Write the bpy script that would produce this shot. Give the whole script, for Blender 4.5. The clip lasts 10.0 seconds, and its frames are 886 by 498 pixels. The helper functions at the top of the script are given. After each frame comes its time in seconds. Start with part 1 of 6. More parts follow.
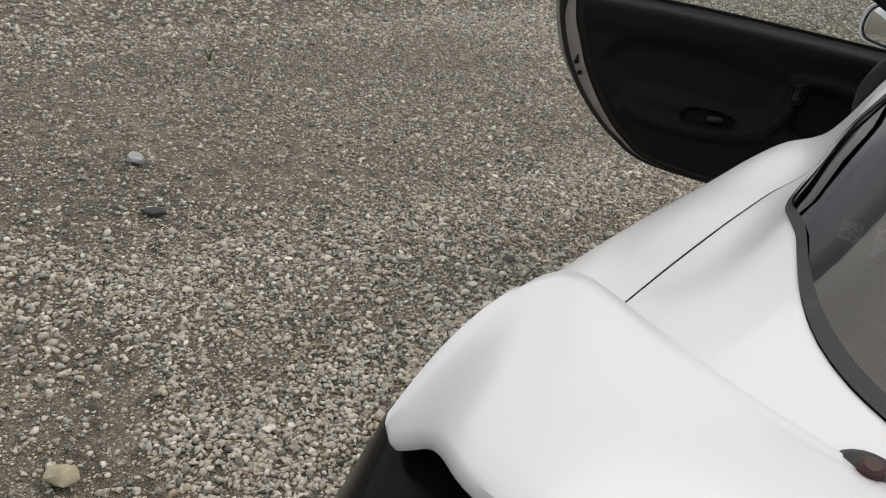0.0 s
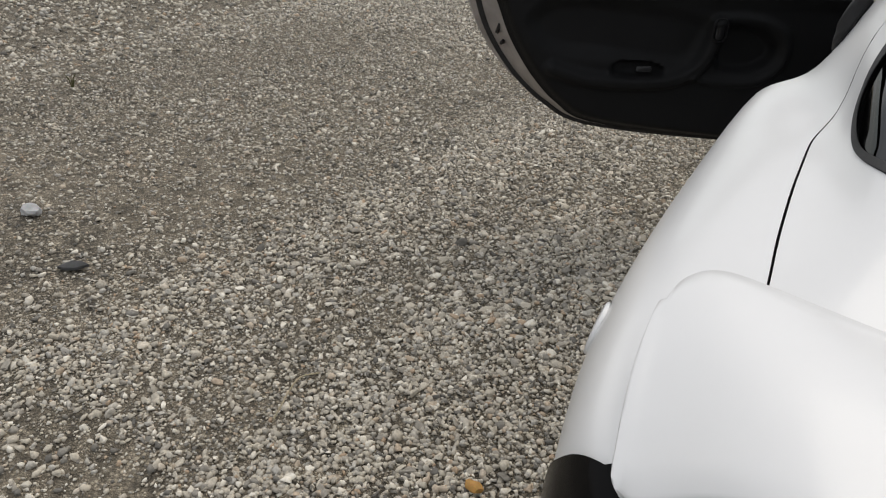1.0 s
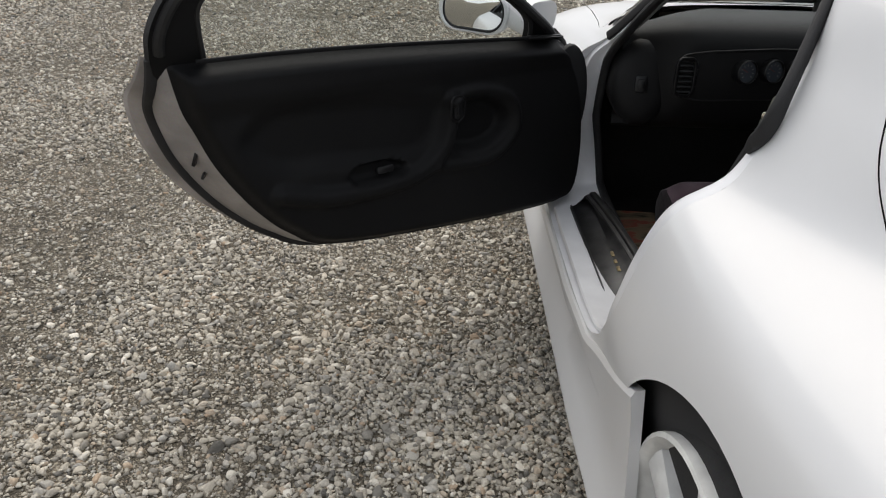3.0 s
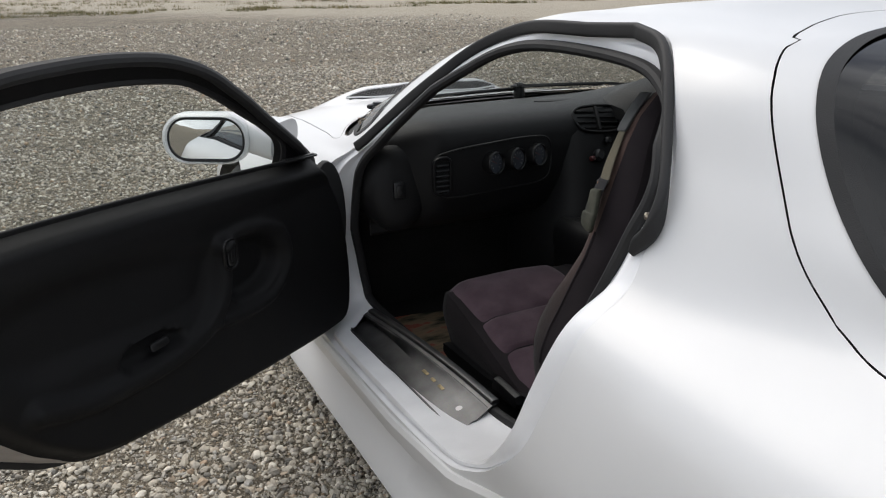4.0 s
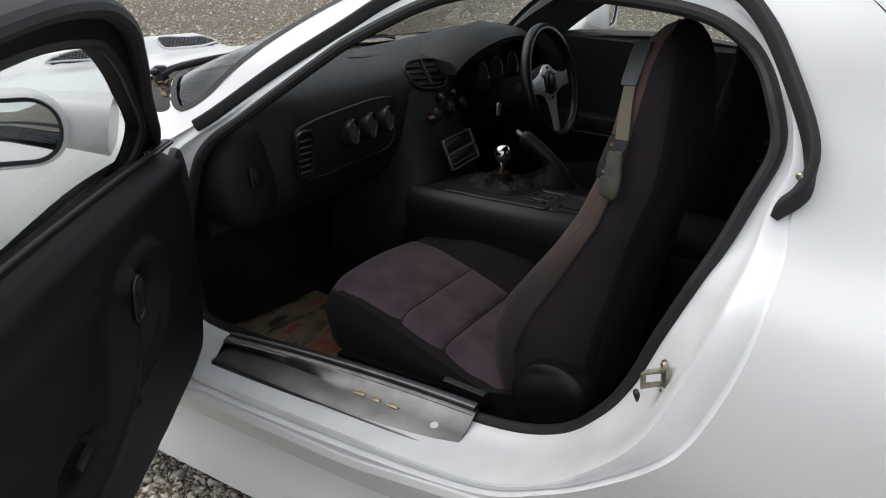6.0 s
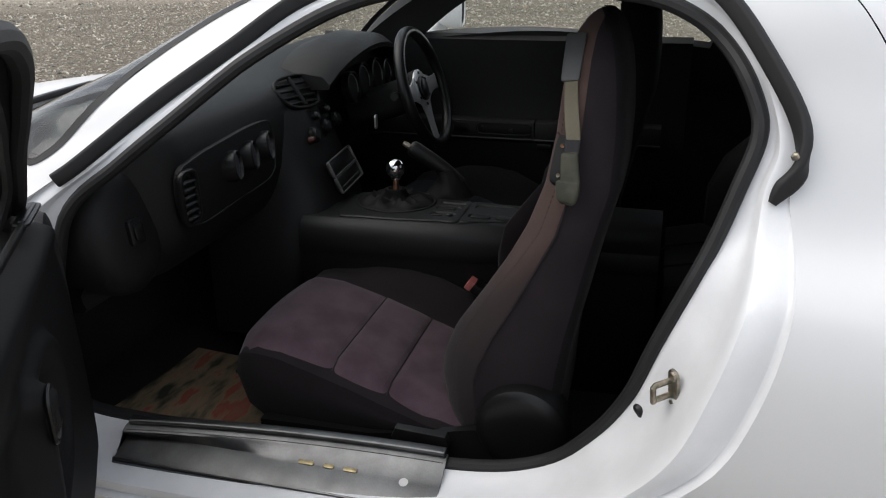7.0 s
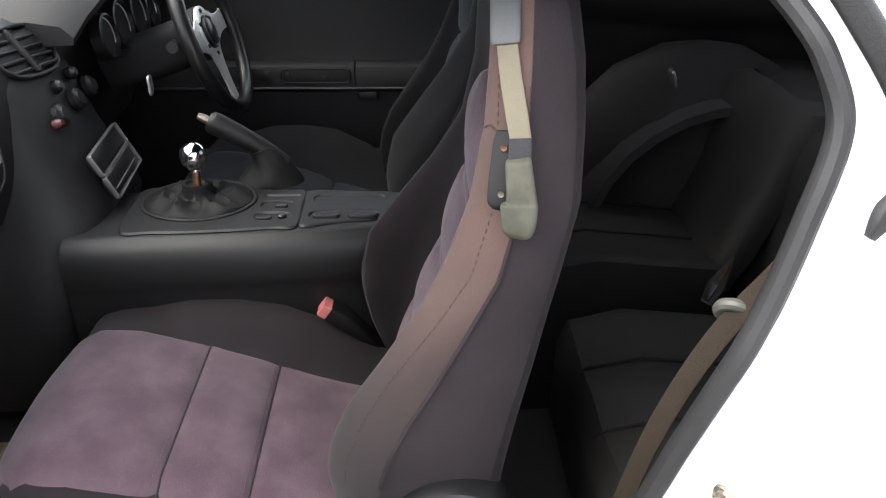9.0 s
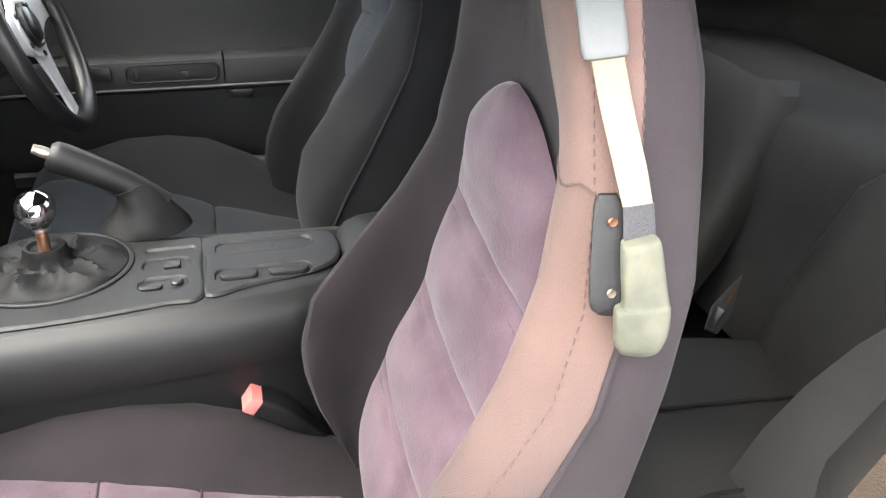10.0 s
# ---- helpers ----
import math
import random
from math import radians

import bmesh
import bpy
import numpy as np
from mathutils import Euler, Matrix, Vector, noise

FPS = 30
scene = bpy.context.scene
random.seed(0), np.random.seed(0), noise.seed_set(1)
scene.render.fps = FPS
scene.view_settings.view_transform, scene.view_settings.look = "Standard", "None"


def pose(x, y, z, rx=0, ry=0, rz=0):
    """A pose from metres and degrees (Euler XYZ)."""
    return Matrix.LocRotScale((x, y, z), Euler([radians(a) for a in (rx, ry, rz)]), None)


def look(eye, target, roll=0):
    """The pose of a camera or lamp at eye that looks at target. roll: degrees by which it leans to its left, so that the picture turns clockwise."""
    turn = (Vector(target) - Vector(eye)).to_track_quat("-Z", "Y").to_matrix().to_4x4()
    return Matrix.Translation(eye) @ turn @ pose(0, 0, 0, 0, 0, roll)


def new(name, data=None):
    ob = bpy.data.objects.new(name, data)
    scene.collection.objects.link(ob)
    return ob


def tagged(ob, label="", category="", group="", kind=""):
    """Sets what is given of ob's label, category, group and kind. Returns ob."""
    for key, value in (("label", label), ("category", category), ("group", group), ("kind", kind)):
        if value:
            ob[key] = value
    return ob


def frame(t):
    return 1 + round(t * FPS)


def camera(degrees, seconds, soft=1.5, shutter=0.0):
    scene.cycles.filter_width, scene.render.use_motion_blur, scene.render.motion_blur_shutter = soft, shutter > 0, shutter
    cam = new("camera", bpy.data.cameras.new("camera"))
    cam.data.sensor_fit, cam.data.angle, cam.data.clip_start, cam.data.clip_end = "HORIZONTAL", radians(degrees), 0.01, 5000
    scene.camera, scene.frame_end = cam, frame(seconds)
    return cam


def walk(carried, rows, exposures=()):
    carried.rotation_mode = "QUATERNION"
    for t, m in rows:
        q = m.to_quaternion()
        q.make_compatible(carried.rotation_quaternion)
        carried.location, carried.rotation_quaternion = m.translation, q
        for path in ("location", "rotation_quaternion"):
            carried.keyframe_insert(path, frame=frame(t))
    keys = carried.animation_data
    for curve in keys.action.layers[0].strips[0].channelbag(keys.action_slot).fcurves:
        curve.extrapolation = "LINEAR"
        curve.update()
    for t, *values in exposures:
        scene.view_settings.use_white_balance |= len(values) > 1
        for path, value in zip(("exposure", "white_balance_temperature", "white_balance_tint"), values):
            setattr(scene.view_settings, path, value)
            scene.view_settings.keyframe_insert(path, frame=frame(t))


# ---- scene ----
cam = camera(59.4, 10.0, soft=1.1)
ROWS = [
    (0, (-0.2246, 0.3021, 1.2966), (-1.1568, 1.2402, 0.5887), 8.8),
    (0.5, (-0.3912, 0.1785, 1.2901), (-1.2423, 1.1581, 0.5377), 1.14),
    (1, (-0.5013, 0.2043, 1.2880), (-1.2347, 1.2882, 0.5550), 3.05),
    (1.5, (-0.6774, 0.3414, 1.2703), (-1.2755, 1.5239, 0.5674), 4.51),
    (2, (-0.8690, 0.4419, 1.2628), (-1.2159, 1.7244, 0.5665), 6.91),
    (2.2, (-0.9760, 0.4536, 1.2748), (-1.2595, 1.7511, 0.5776), 5.98),
    (3.3, (-1.2780, 0.7833, 1.3335), (-1.1441, 2.1227, 0.6716), 2.43),
    (3.5, (-1.3191, 0.8442, 1.3284), (-1.0877, 2.1771, 0.6804), 3.43),
    (4, (-1.5112, 0.9861, 1.3386), (-0.8668, 2.2444, 0.8373), -0.56),
    (4.5, (-1.5836, 1.1687, 1.3226), (-0.8036, 2.3366, 0.7958), -0.62),
    (5, (-1.6323, 1.4061, 1.3142), (-0.7039, 2.4456, 0.7598), -0.3),
    (5.2, (-1.6578, 1.4760, 1.3098), (-0.6611, 2.4428, 0.7425), 0.76),
    (6.3, (-1.9103, 1.8202, 1.2769), (-0.6429, 2.4206, 0.7447), 1.94),
    (6.5, (-1.8834, 1.8757, 1.2703), (-0.5744, 2.4114, 0.7708), 1.22),
    (7, (-1.8153, 2.0088, 1.2595), (-0.4718, 2.3887, 0.7111), -0.63),
    (7.5, (-1.7426, 2.1414, 1.2422), (-0.3774, 2.2325, 0.6275), -1.08),
    (8, (-1.6868, 2.2432, 1.2426), (-0.3303, 2.1786, 0.6057), -0.89),
    (8.5, (-1.5444, 2.2626, 1.2401), (-0.2014, 2.1585, 0.5801), -0.74),
    (9, (-1.3334, 2.2544, 1.2365), (-0.0082, 2.1940, 0.5363), 0.63),
    (9.5, (-1.1476, 2.3158, 1.2216), (0.1554, 2.1619, 0.4945), 0.02),
    (10, (-0.9780, 2.3964, 1.1923), (0.2662, 2.0267, 0.4405), 2.04),
]
LIGHTENING = [(0.0, -0.28, 6630, 9.5), (1.5, -0.21, 6630, 9.5), (2.5, -0.12, 6600, 10), (3.5, -0.02, 6520, 10), (5.0, 0.06, 6430, 10), (6.5, 0.16, 6420, 10), (8.0, 0.22, 6420, 11), (8.5, 0.23, 6450, 10), (8.8, 1.25, 6500, 10),
              (9.0, 2.37, 6500, 11), (9.3, 3.4, 6570, 10), (9.6, 3.85, 6640, 10), (10.0, 3.9, 6700, 10)]
walk(cam, [(t, look(eye, target, roll)) for t, eye, target, roll in ROWS], LIGHTENING)

# ---- sky and sun: bright, thinly overcast ----
world = bpy.data.worlds.new("sky")
world.use_nodes = True
scene.world = world
sky = world.node_tree.nodes.new("ShaderNodeTexSky")
sky.sky_type, sky.sun_disc = "NISHITA", False
sky.sun_elevation, sky.sun_rotation, sky.dust_density = radians(56), radians(-11), 4.0
background = world.node_tree.nodes["Background"]
haze = world.node_tree.nodes.new("ShaderNodeMix")
haze.data_type = "RGBA"
haze.inputs["Factor"].default_value = 0.75
haze.inputs["B"].default_value = (7.6, 7.75, 8.0, 1)
clouds, cloud_ramp, cloud_mix, aim = (world.node_tree.nodes.new("ShaderNode" + k) for k in ("TexNoise", "ValToRGB", "Mix", "TexCoord"))
clouds.inputs["Scale"].default_value, clouds.inputs["Detail"].default_value, clouds.inputs["Distortion"].default_value = 3.2, 7, .4
cloud_ramp.color_ramp.elements[0].position, cloud_ramp.color_ramp.elements[0].color = .36, (.50, .52, .56, 1)
cloud_ramp.color_ramp.elements[1].position, cloud_ramp.color_ramp.elements[1].color = .62, (1.42, 1.41, 1.39, 1)
cloud_mix.data_type, cloud_mix.blend_type = "RGBA", "MULTIPLY"
cloud_mix.inputs["Factor"].default_value = 1.0
cloud_mix.inputs["A"].default_value = (7.6, 7.75, 8.0, 1)
for a, b in ((aim.outputs["Generated"], clouds.inputs["Vector"]), (clouds.outputs["Fac"], cloud_ramp.inputs["Fac"]), (cloud_ramp.outputs["Color"], cloud_mix.inputs["B"]), (cloud_mix.outputs["Result"], haze.inputs["B"])):
    world.node_tree.links.new(a, b)
world.node_tree.links.new(sky.outputs["Color"], haze.inputs["A"])
world.node_tree.links.new(haze.outputs["Result"], background.inputs["Color"])
background.inputs["Strength"].default_value = 0.145
sun_data = bpy.data.lights.new("sun", "SUN")
sun_data.energy, sun_data.angle, sun_data.color = 1.2, radians(56), (1.0, 0.95, 0.87)
new("sun", sun_data).matrix_world = look((-1.6, 8, 12), (0, 0, 0))


# ---- the car's outer form: rails along the car, joined by smooth cross-sections ----
STATIONS = np.array([0.46, 0.62, 0.80, 1.05, 1.48, 1.85, 2.30, 2.70, 3.05, 3.45, 3.90, 4.40, 4.70, 4.80])
RAIL_WIDTHS = [
    np.array([.44, .53, .60, .67, .73, .76, .77, .77, .77, .77, .76, .70, .55, .40]),
    np.array([.52, .60, .68, .76, .82, .86, .865, .865, .865, .865, .86, .79, .62, .45]),
    np.array([.57, .64, .715, .80, .85, .885, .875, .872, .872, .875, .89, .86, .68, .48]),
    np.array([.585, .672, .746, .822, .876, .906, .886, .874, .872, .88, .90, .865, .68, .48]),
    np.array([.535, .622, .718, .772, .834, .862, .835, .82, .815, .82, .82, .76, .60, .44]),
    np.array([.50, .565, .612, .60, .661, .760, .742, .752, .748, .74, .71, .66, .53, .40]),
    np.array([.44, .48, .507, .515, .61, .683, .708, .70, .70, .62, .57, .52, .42, .30]),
    np.array([.30, .34, .37, .42, .485, .60, .585, .575, .62, .46, .42, .40, .30, .20]),
    np.array([.15, .17, .19, .21, .28, .37, .36, .35, .40, .24, .22, .20, .15, .10]),
    np.array([0.0] * 14),
]
RAIL_HEIGHTS = [
    np.array([.22, .19, .18, .17, .17, .16, .16, .16, .16, .16, .17, .18, .20, .22]),
    np.array([.30, .29, .28, .27, .27, .26, .26, .26, .26, .27, .27, .27, .28, .30]),
    np.array([.42, .42, .42, .42, .42, .42, .42, .42, .42, .42, .42, .41, .40, .42]),
    np.array([.60, .60, .61, .61, .60, .60, .58, .57, .57, .58, .60, .56, .50, .48]),
    np.array([.72, .74, .764, .779, .793, .812, .79, .79, .79, .775, .745, .66, .56, .51]),
    np.array([.765, .79, .818, .866, .893, .898, .905, .90, .868, .842, .81, .71, .58, .525]),
    np.array([.785, .815, .86, .912, .99, 1.057, 1.06, 1.02, .928, .874, .84, .74, .60, .53]),
    np.array([.795, .83, .88, .942, 1.083, 1.203, 1.238, 1.165, 1.01, .905, .855, .76, .61, .535]),
    np.array([.80, .835, .895, .965, 1.125, 1.243, 1.268, 1.205, 1.045, .915, .862, .768, .615, .537]),
    np.array([.80, .84, .90, .97, 1.14, 1.252, 1.278, 1.218, 1.055, .918, .865, .77, .617, .54]),
]


def along(values, y):
    """Smooth, never overshooting value of a rail at y."""
    h = np.diff(STATIONS)
    d = np.diff(values) / h
    m = np.zeros(len(values))
    m[0], m[-1] = d[0], d[-1]
    w1, w2 = 2 * h[1:] + h[:-1], h[1:] + 2 * h[:-1]
    same = d[:-1] * d[1:] > 0
    m[1:-1][same] = ((w1 + w2)[same]) / (w1[same] / d[:-1][same] + w2[same] / d[1:][same])
    y = np.clip(y, STATIONS[0], STATIONS[-1])
    i = np.clip(np.searchsorted(STATIONS, y) - 1, 0, len(h) - 1)
    s = (y - STATIONS[i]) / h[i]
    a, b = (1 + 2 * s) * (1 - s) ** 2, s * (1 - s) ** 2
    c, e = s * s * (3 - 2 * s), s * s * (s - 1)
    return a * values[i] + b * h[i] * m[i] + c * values[i + 1] + e * h[i] * m[i + 1]


def skin(y, v):
    """Half-width and height of the outer skin at y, v from 0 (under the sill) to 9 (the middle of the roof)."""
    y, v = np.broadcast_arrays(np.asarray(y, float), np.asarray(v, float))
    w = np.stack([along(r, y) for r in RAIL_WIDTHS])
    z = np.stack([along(r, y) for r in RAIL_HEIGHTS])
    w = np.concatenate([w[:1] * 2 - w[1:2], w, -w[8:9]])
    z = np.concatenate([z[:1] * 2 - z[1:2], z, z[8:9]])
    i = np.clip(v.astype(int), 0, 8)
    s = np.clip(v - i, 0, 1)
    out = []
    for q in (w, z):
        p = [np.take_along_axis(q, (i + k)[None], 0)[0] for k in range(4)]
        out.append(0.5 * (2 * p[1] + (p[2] - p[0]) * s + (2 * p[0] - 5 * p[1] + 4 * p[2] - p[3]) * s ** 2 + (3 * p[1] - p[0] - 3 * p[2] + p[3]) * s ** 3))
    return out[0], out[1]


def v_at_height(y, z):
    """The v at which the skin has height z."""
    vs = np.linspace(0, 9, 361)
    y, z = np.atleast_1d(y), np.atleast_1d(z)
    zz = np.maximum.accumulate(skin(y[:, None], vs[None])[1], 1)
    return np.array([np.interp(b, a, vs) for a, b in zip(zz, z)])


def v_at_width(y, x):
    """The v, on the upper skin, at which the half-width is x."""
    vs = np.linspace(3, 9, 301)
    y, x = np.atleast_1d(y), np.atleast_1d(x)
    ww = np.minimum.accumulate(skin(y[:, None], vs[None])[0], 1)
    return np.array([np.interp(-b, -a, vs) for a, b in zip(ww, x)])


def smooth_line(points, per=6, closed=False):
    """A Catmull-Rom curve through points."""
    p = np.array(points, float)
    n = len(p)
    q = np.concatenate([p[-1:], p, p[:2]]) if closed else np.concatenate([2 * p[:1] - p[1:2], p, 2 * p[-1:] - p[-2:-1]])
    out = []
    for i in range(n if closed else n - 1):
        a, b, c, d = q[i:i + 4]
        for s in np.arange(per) / per:
            out.append(0.5 * (2 * b + (c - a) * s + (2 * a - 5 * b + 4 * c - d) * s * s + (3 * b - a - 3 * c + d) * s ** 3))
    if not closed:
        out.append(p[-1])
    return np.array(out)


# ---- materials ----
def material(name, color, rough=0.5, metal=0.0, coat=0.0, grain=0.0, scale=200.0, bump=0.0, stain=0.0, stain_scale=6.0, sheen=0.0, tint=None, shine=0.5):
    """A surface with colour variation at two scales (fine grain and broad stains) and relief."""
    m = bpy.data.materials.new(name)
    m.use_nodes = True
    n, links = m.node_tree.nodes, m.node_tree.links
    p = n["Principled BSDF"]
    p.inputs["Roughness"].default_value = rough
    p.inputs["Metallic"].default_value = metal
    p.inputs["Coat Weight"].default_value = coat
    p.inputs["Coat Roughness"].default_value = 0.14
    p.inputs["Specular IOR Level"].default_value = shine
    if sheen:
        p.inputs["Sheen Weight"].default_value = sheen
        p.inputs["Sheen Roughness"].default_value = 0.45
    where = n.new("ShaderNodeTexCoord")
    fine = n.new("ShaderNodeTexNoise")
    fine.inputs["Scale"].default_value, fine.inputs["Detail"].default_value = scale, 4
    broad = n.new("ShaderNodeTexNoise")
    broad.inputs["Scale"].default_value, broad.inputs["Detail"].default_value = stain_scale, 5
    for t in (fine, broad):
        links.new(where.outputs["Object"], t.inputs["Vector"])
    if grain or stain:
        dark = n.new("ShaderNodeMix")
        dark.data_type = "RGBA"
        dark.inputs["A"].default_value = (*[c * (1 - stain) for c in color], 1)
        other = tint or color
        dark.inputs["B"].default_value = (*[min(1, c * (1 + stain)) for c in other], 1)
        ramp = n.new("ShaderNodeValToRGB")
        ramp.color_ramp.elements[0].position, ramp.color_ramp.elements[1].position = 0.35, 0.68
        links.new(broad.outputs["Fac"], ramp.inputs["Fac"])
        links.new(ramp.outputs["Color"], dark.inputs["Factor"])
        speck = n.new("ShaderNodeMix")
        speck.data_type, speck.blend_type = "RGBA", "MULTIPLY"
        speck.inputs["Factor"].default_value = grain
        links.new(dark.outputs["Result"], speck.inputs["A"])
        links.new(fine.outputs["Color"], speck.inputs["B"])
        links.new(speck.outputs["Result"], p.inputs["Base Color"])
    else:
        p.inputs["Base Color"].default_value = (*color, 1)
    if bump:
        b = n.new("ShaderNodeBump")
        b.inputs["Strength"].default_value, b.inputs["Distance"].default_value = bump, 0.002
        links.new(fine.outputs["Fac"], b.inputs["Height"])
        links.new(b.outputs["Normal"], p.inputs["Normal"])
    return m


def faded_shaded_material(name, deep, pale, low, high):
    """Seat cloth bleached by the sun, with shade painted in below the middle of its height, unevenly."""
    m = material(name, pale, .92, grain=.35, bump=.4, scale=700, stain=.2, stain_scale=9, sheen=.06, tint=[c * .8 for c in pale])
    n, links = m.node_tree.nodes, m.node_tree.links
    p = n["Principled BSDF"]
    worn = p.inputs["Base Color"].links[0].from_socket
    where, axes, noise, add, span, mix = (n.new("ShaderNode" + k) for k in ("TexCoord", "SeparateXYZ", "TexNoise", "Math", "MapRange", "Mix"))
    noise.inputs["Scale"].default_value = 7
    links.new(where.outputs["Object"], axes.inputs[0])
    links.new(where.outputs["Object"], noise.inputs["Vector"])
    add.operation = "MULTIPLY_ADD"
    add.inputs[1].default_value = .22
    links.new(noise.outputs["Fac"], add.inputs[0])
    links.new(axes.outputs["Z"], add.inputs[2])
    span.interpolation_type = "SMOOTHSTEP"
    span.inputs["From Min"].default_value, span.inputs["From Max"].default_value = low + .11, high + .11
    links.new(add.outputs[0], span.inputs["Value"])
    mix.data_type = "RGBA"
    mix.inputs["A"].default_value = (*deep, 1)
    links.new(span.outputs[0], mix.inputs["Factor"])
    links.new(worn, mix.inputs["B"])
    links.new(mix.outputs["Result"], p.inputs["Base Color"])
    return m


def glass_material(name, clear, tint):
    """Thin glass: lets light through with a tint and mirrors by the angle."""
    m = bpy.data.materials.new(name)
    m.use_nodes = True
    n, links = m.node_tree.nodes, m.node_tree.links
    n.remove(n["Principled BSDF"])
    through_it, gloss, mix, facing, steep, least = (n.new("ShaderNode" + k) for k in ("BsdfTransparent", "BsdfGlossy", "MixShader", "LayerWeight", "Math", "Math"))
    through_it.inputs["Color"].default_value = (*[clear * c for c in tint], 1)
    gloss.inputs["Roughness"].default_value = 0.02
    facing.inputs["Blend"].default_value = 0.5
    steep.operation, least.operation = "POWER", "MULTIPLY_ADD"
    steep.inputs[1].default_value = 5
    least.inputs[1].default_value, least.inputs[2].default_value = 0.9, 0.05
    links.new(facing.outputs["Facing"], steep.inputs[0])
    links.new(steep.outputs[0], least.inputs[0])
    links.new(least.outputs[0], mix.inputs[0])
    links.new(through_it.outputs[0], mix.inputs[1])
    links.new(gloss.outputs[0], mix.inputs[2])
    links.new(mix.outputs[0], n["Material Output"].inputs[0])
    return m


paint = material("white_paint", (.70, .70, .70), .36, coat=.5, stain=.03, stain_scale=2.5, grain=.03, scale=900)
jamb_paint = material("jamb_paint", (.78, .785, .80), .38, coat=.5, stain=.06, stain_scale=9, grain=.05, scale=300)
rubber = material("black_rubber", (.0105, .0105, .0115), .62, grain=.4, bump=.25, scale=500, stain=.25, stain_scale=14)
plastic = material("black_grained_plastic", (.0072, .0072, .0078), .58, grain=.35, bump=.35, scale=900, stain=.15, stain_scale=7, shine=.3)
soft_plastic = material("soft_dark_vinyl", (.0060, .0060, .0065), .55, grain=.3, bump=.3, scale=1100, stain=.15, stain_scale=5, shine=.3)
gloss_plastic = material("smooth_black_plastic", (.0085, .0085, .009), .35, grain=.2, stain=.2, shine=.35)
carpet = material("black_carpet", (.0225, .0215, .0205), .95, grain=.7, bump=.8, scale=420, stain=.3)
lining = material("dark_lining", (.030, .029, .029), .9, grain=.5, bump=.4, scale=500, stain=.2)
suede = material("purple_grey_suede", (.066, .039, .052), .9, grain=.35, bump=.35, scale=330, stain=.12, stain_scale=16, sheen=.14, tint=(.082, .053, .066), shine=.3)
dark_cloth = material("charcoal_seat_cloth", (.0155, .0122, .0138), .92, grain=.4, bump=.4, scale=700, stain=.15, stain_scale=10, sheen=.04, shine=.2)
faded_shaded_cloth = faded_shaded_material("faded_shaded_seat_cloth", (.016, .0115, .0125), (.105, .063, .052), .52, .90)
flank_cloth = material("purple_grey_flank_cloth", (.026, .0205, .0235), .92, grain=.4, bump=.4, scale=700, stain=.2, stain_scale=8, sheen=.04, shine=.2)
thread = material("pale_brown_thread", (.045, .028, .024), .9)
brown_clip = material("dull_brown_clip", (.055, .026, .008), .6, stain=.2, shine=.15)
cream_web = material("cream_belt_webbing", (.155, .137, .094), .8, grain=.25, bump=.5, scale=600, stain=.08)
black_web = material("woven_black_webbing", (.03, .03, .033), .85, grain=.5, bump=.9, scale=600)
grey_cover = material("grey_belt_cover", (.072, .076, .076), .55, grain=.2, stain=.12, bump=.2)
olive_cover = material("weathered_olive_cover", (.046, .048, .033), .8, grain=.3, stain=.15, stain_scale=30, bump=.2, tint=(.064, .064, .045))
chrome = material("polished_chrome", (.75, .75, .76), .08, metal=1)
brushed = material("scratched_steel", (.185, .188, .192), .38, metal=1, grain=.3, scale=240, stain=.22, stain_scale=14, bump=.12)
old_steel = material("dull_zinc_steel", (.42, .38, .31), .42, metal=1, grain=.4, scale=120, stain=.35, stain_scale=60, bump=.3)
copper = material("bare_copper_rod", (.50, .27, .17), .4, metal=1, stain=.3, stain_scale=60)
gold = material("gold_letters", (.34, .28, .16), .35, metal=.7, stain=.2, stain_scale=80)
red_plastic = material("faded_red_plastic", (.40, .125, .115), .5, stain=.15, stain_scale=40)
silver_trim = material("silver_trim", (.5, .5, .5), .35, metal=.8, stain=.1)
dull_silver = material("dull_silver_bezel", (.17, .17, .17), .45, metal=.6, grain=.4, scale=150, stain=.3, stain_scale=30)
well_shade = material("recess_shade", (.0022, .0022, .0024), .8, stain=.2)
dial_face = material("dark_dial_face", (.045, .052, .064), .35, stain=.2)
dial_mark = material("pale_dial_marks", (.30, .30, .30), .5)
knob_red = material("dark_red_knob", (.05, .008, .008), .4)
smoked = material("smoked_lamp_lens", (.005, .0047, .0047), .2, shine=.05)
red_lens = material("dull_red_lens", (.16, .025, .02), .3)
tyre_rubber = material("dusty_tyre", (.03, .029, .028), .85, grain=.5, bump=.5, scale=200, stain=.3, stain_scale=12)
rim_paint = material("white_rim", (.72, .72, .70), .4, coat=.3, stain=.12, stain_scale=20)
mirror_glass = material("mirror_glass", (.86, .87, .88), .01, metal=1)
clear_glass = glass_material("clear_glass", .90, (.96, 1, .98))
dark_glass = glass_material("tinted_glass", .10, (.9, .95, 1))
alloy = material("satin_alloy", (.55, .55, .56), .38, metal=.55, grain=.15, scale=80, stain=.08)
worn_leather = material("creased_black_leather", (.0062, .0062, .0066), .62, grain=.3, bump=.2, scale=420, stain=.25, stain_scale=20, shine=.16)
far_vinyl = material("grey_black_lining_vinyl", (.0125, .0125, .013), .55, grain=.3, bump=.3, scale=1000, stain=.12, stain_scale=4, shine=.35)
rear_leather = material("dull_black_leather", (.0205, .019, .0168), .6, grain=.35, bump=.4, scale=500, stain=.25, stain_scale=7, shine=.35)
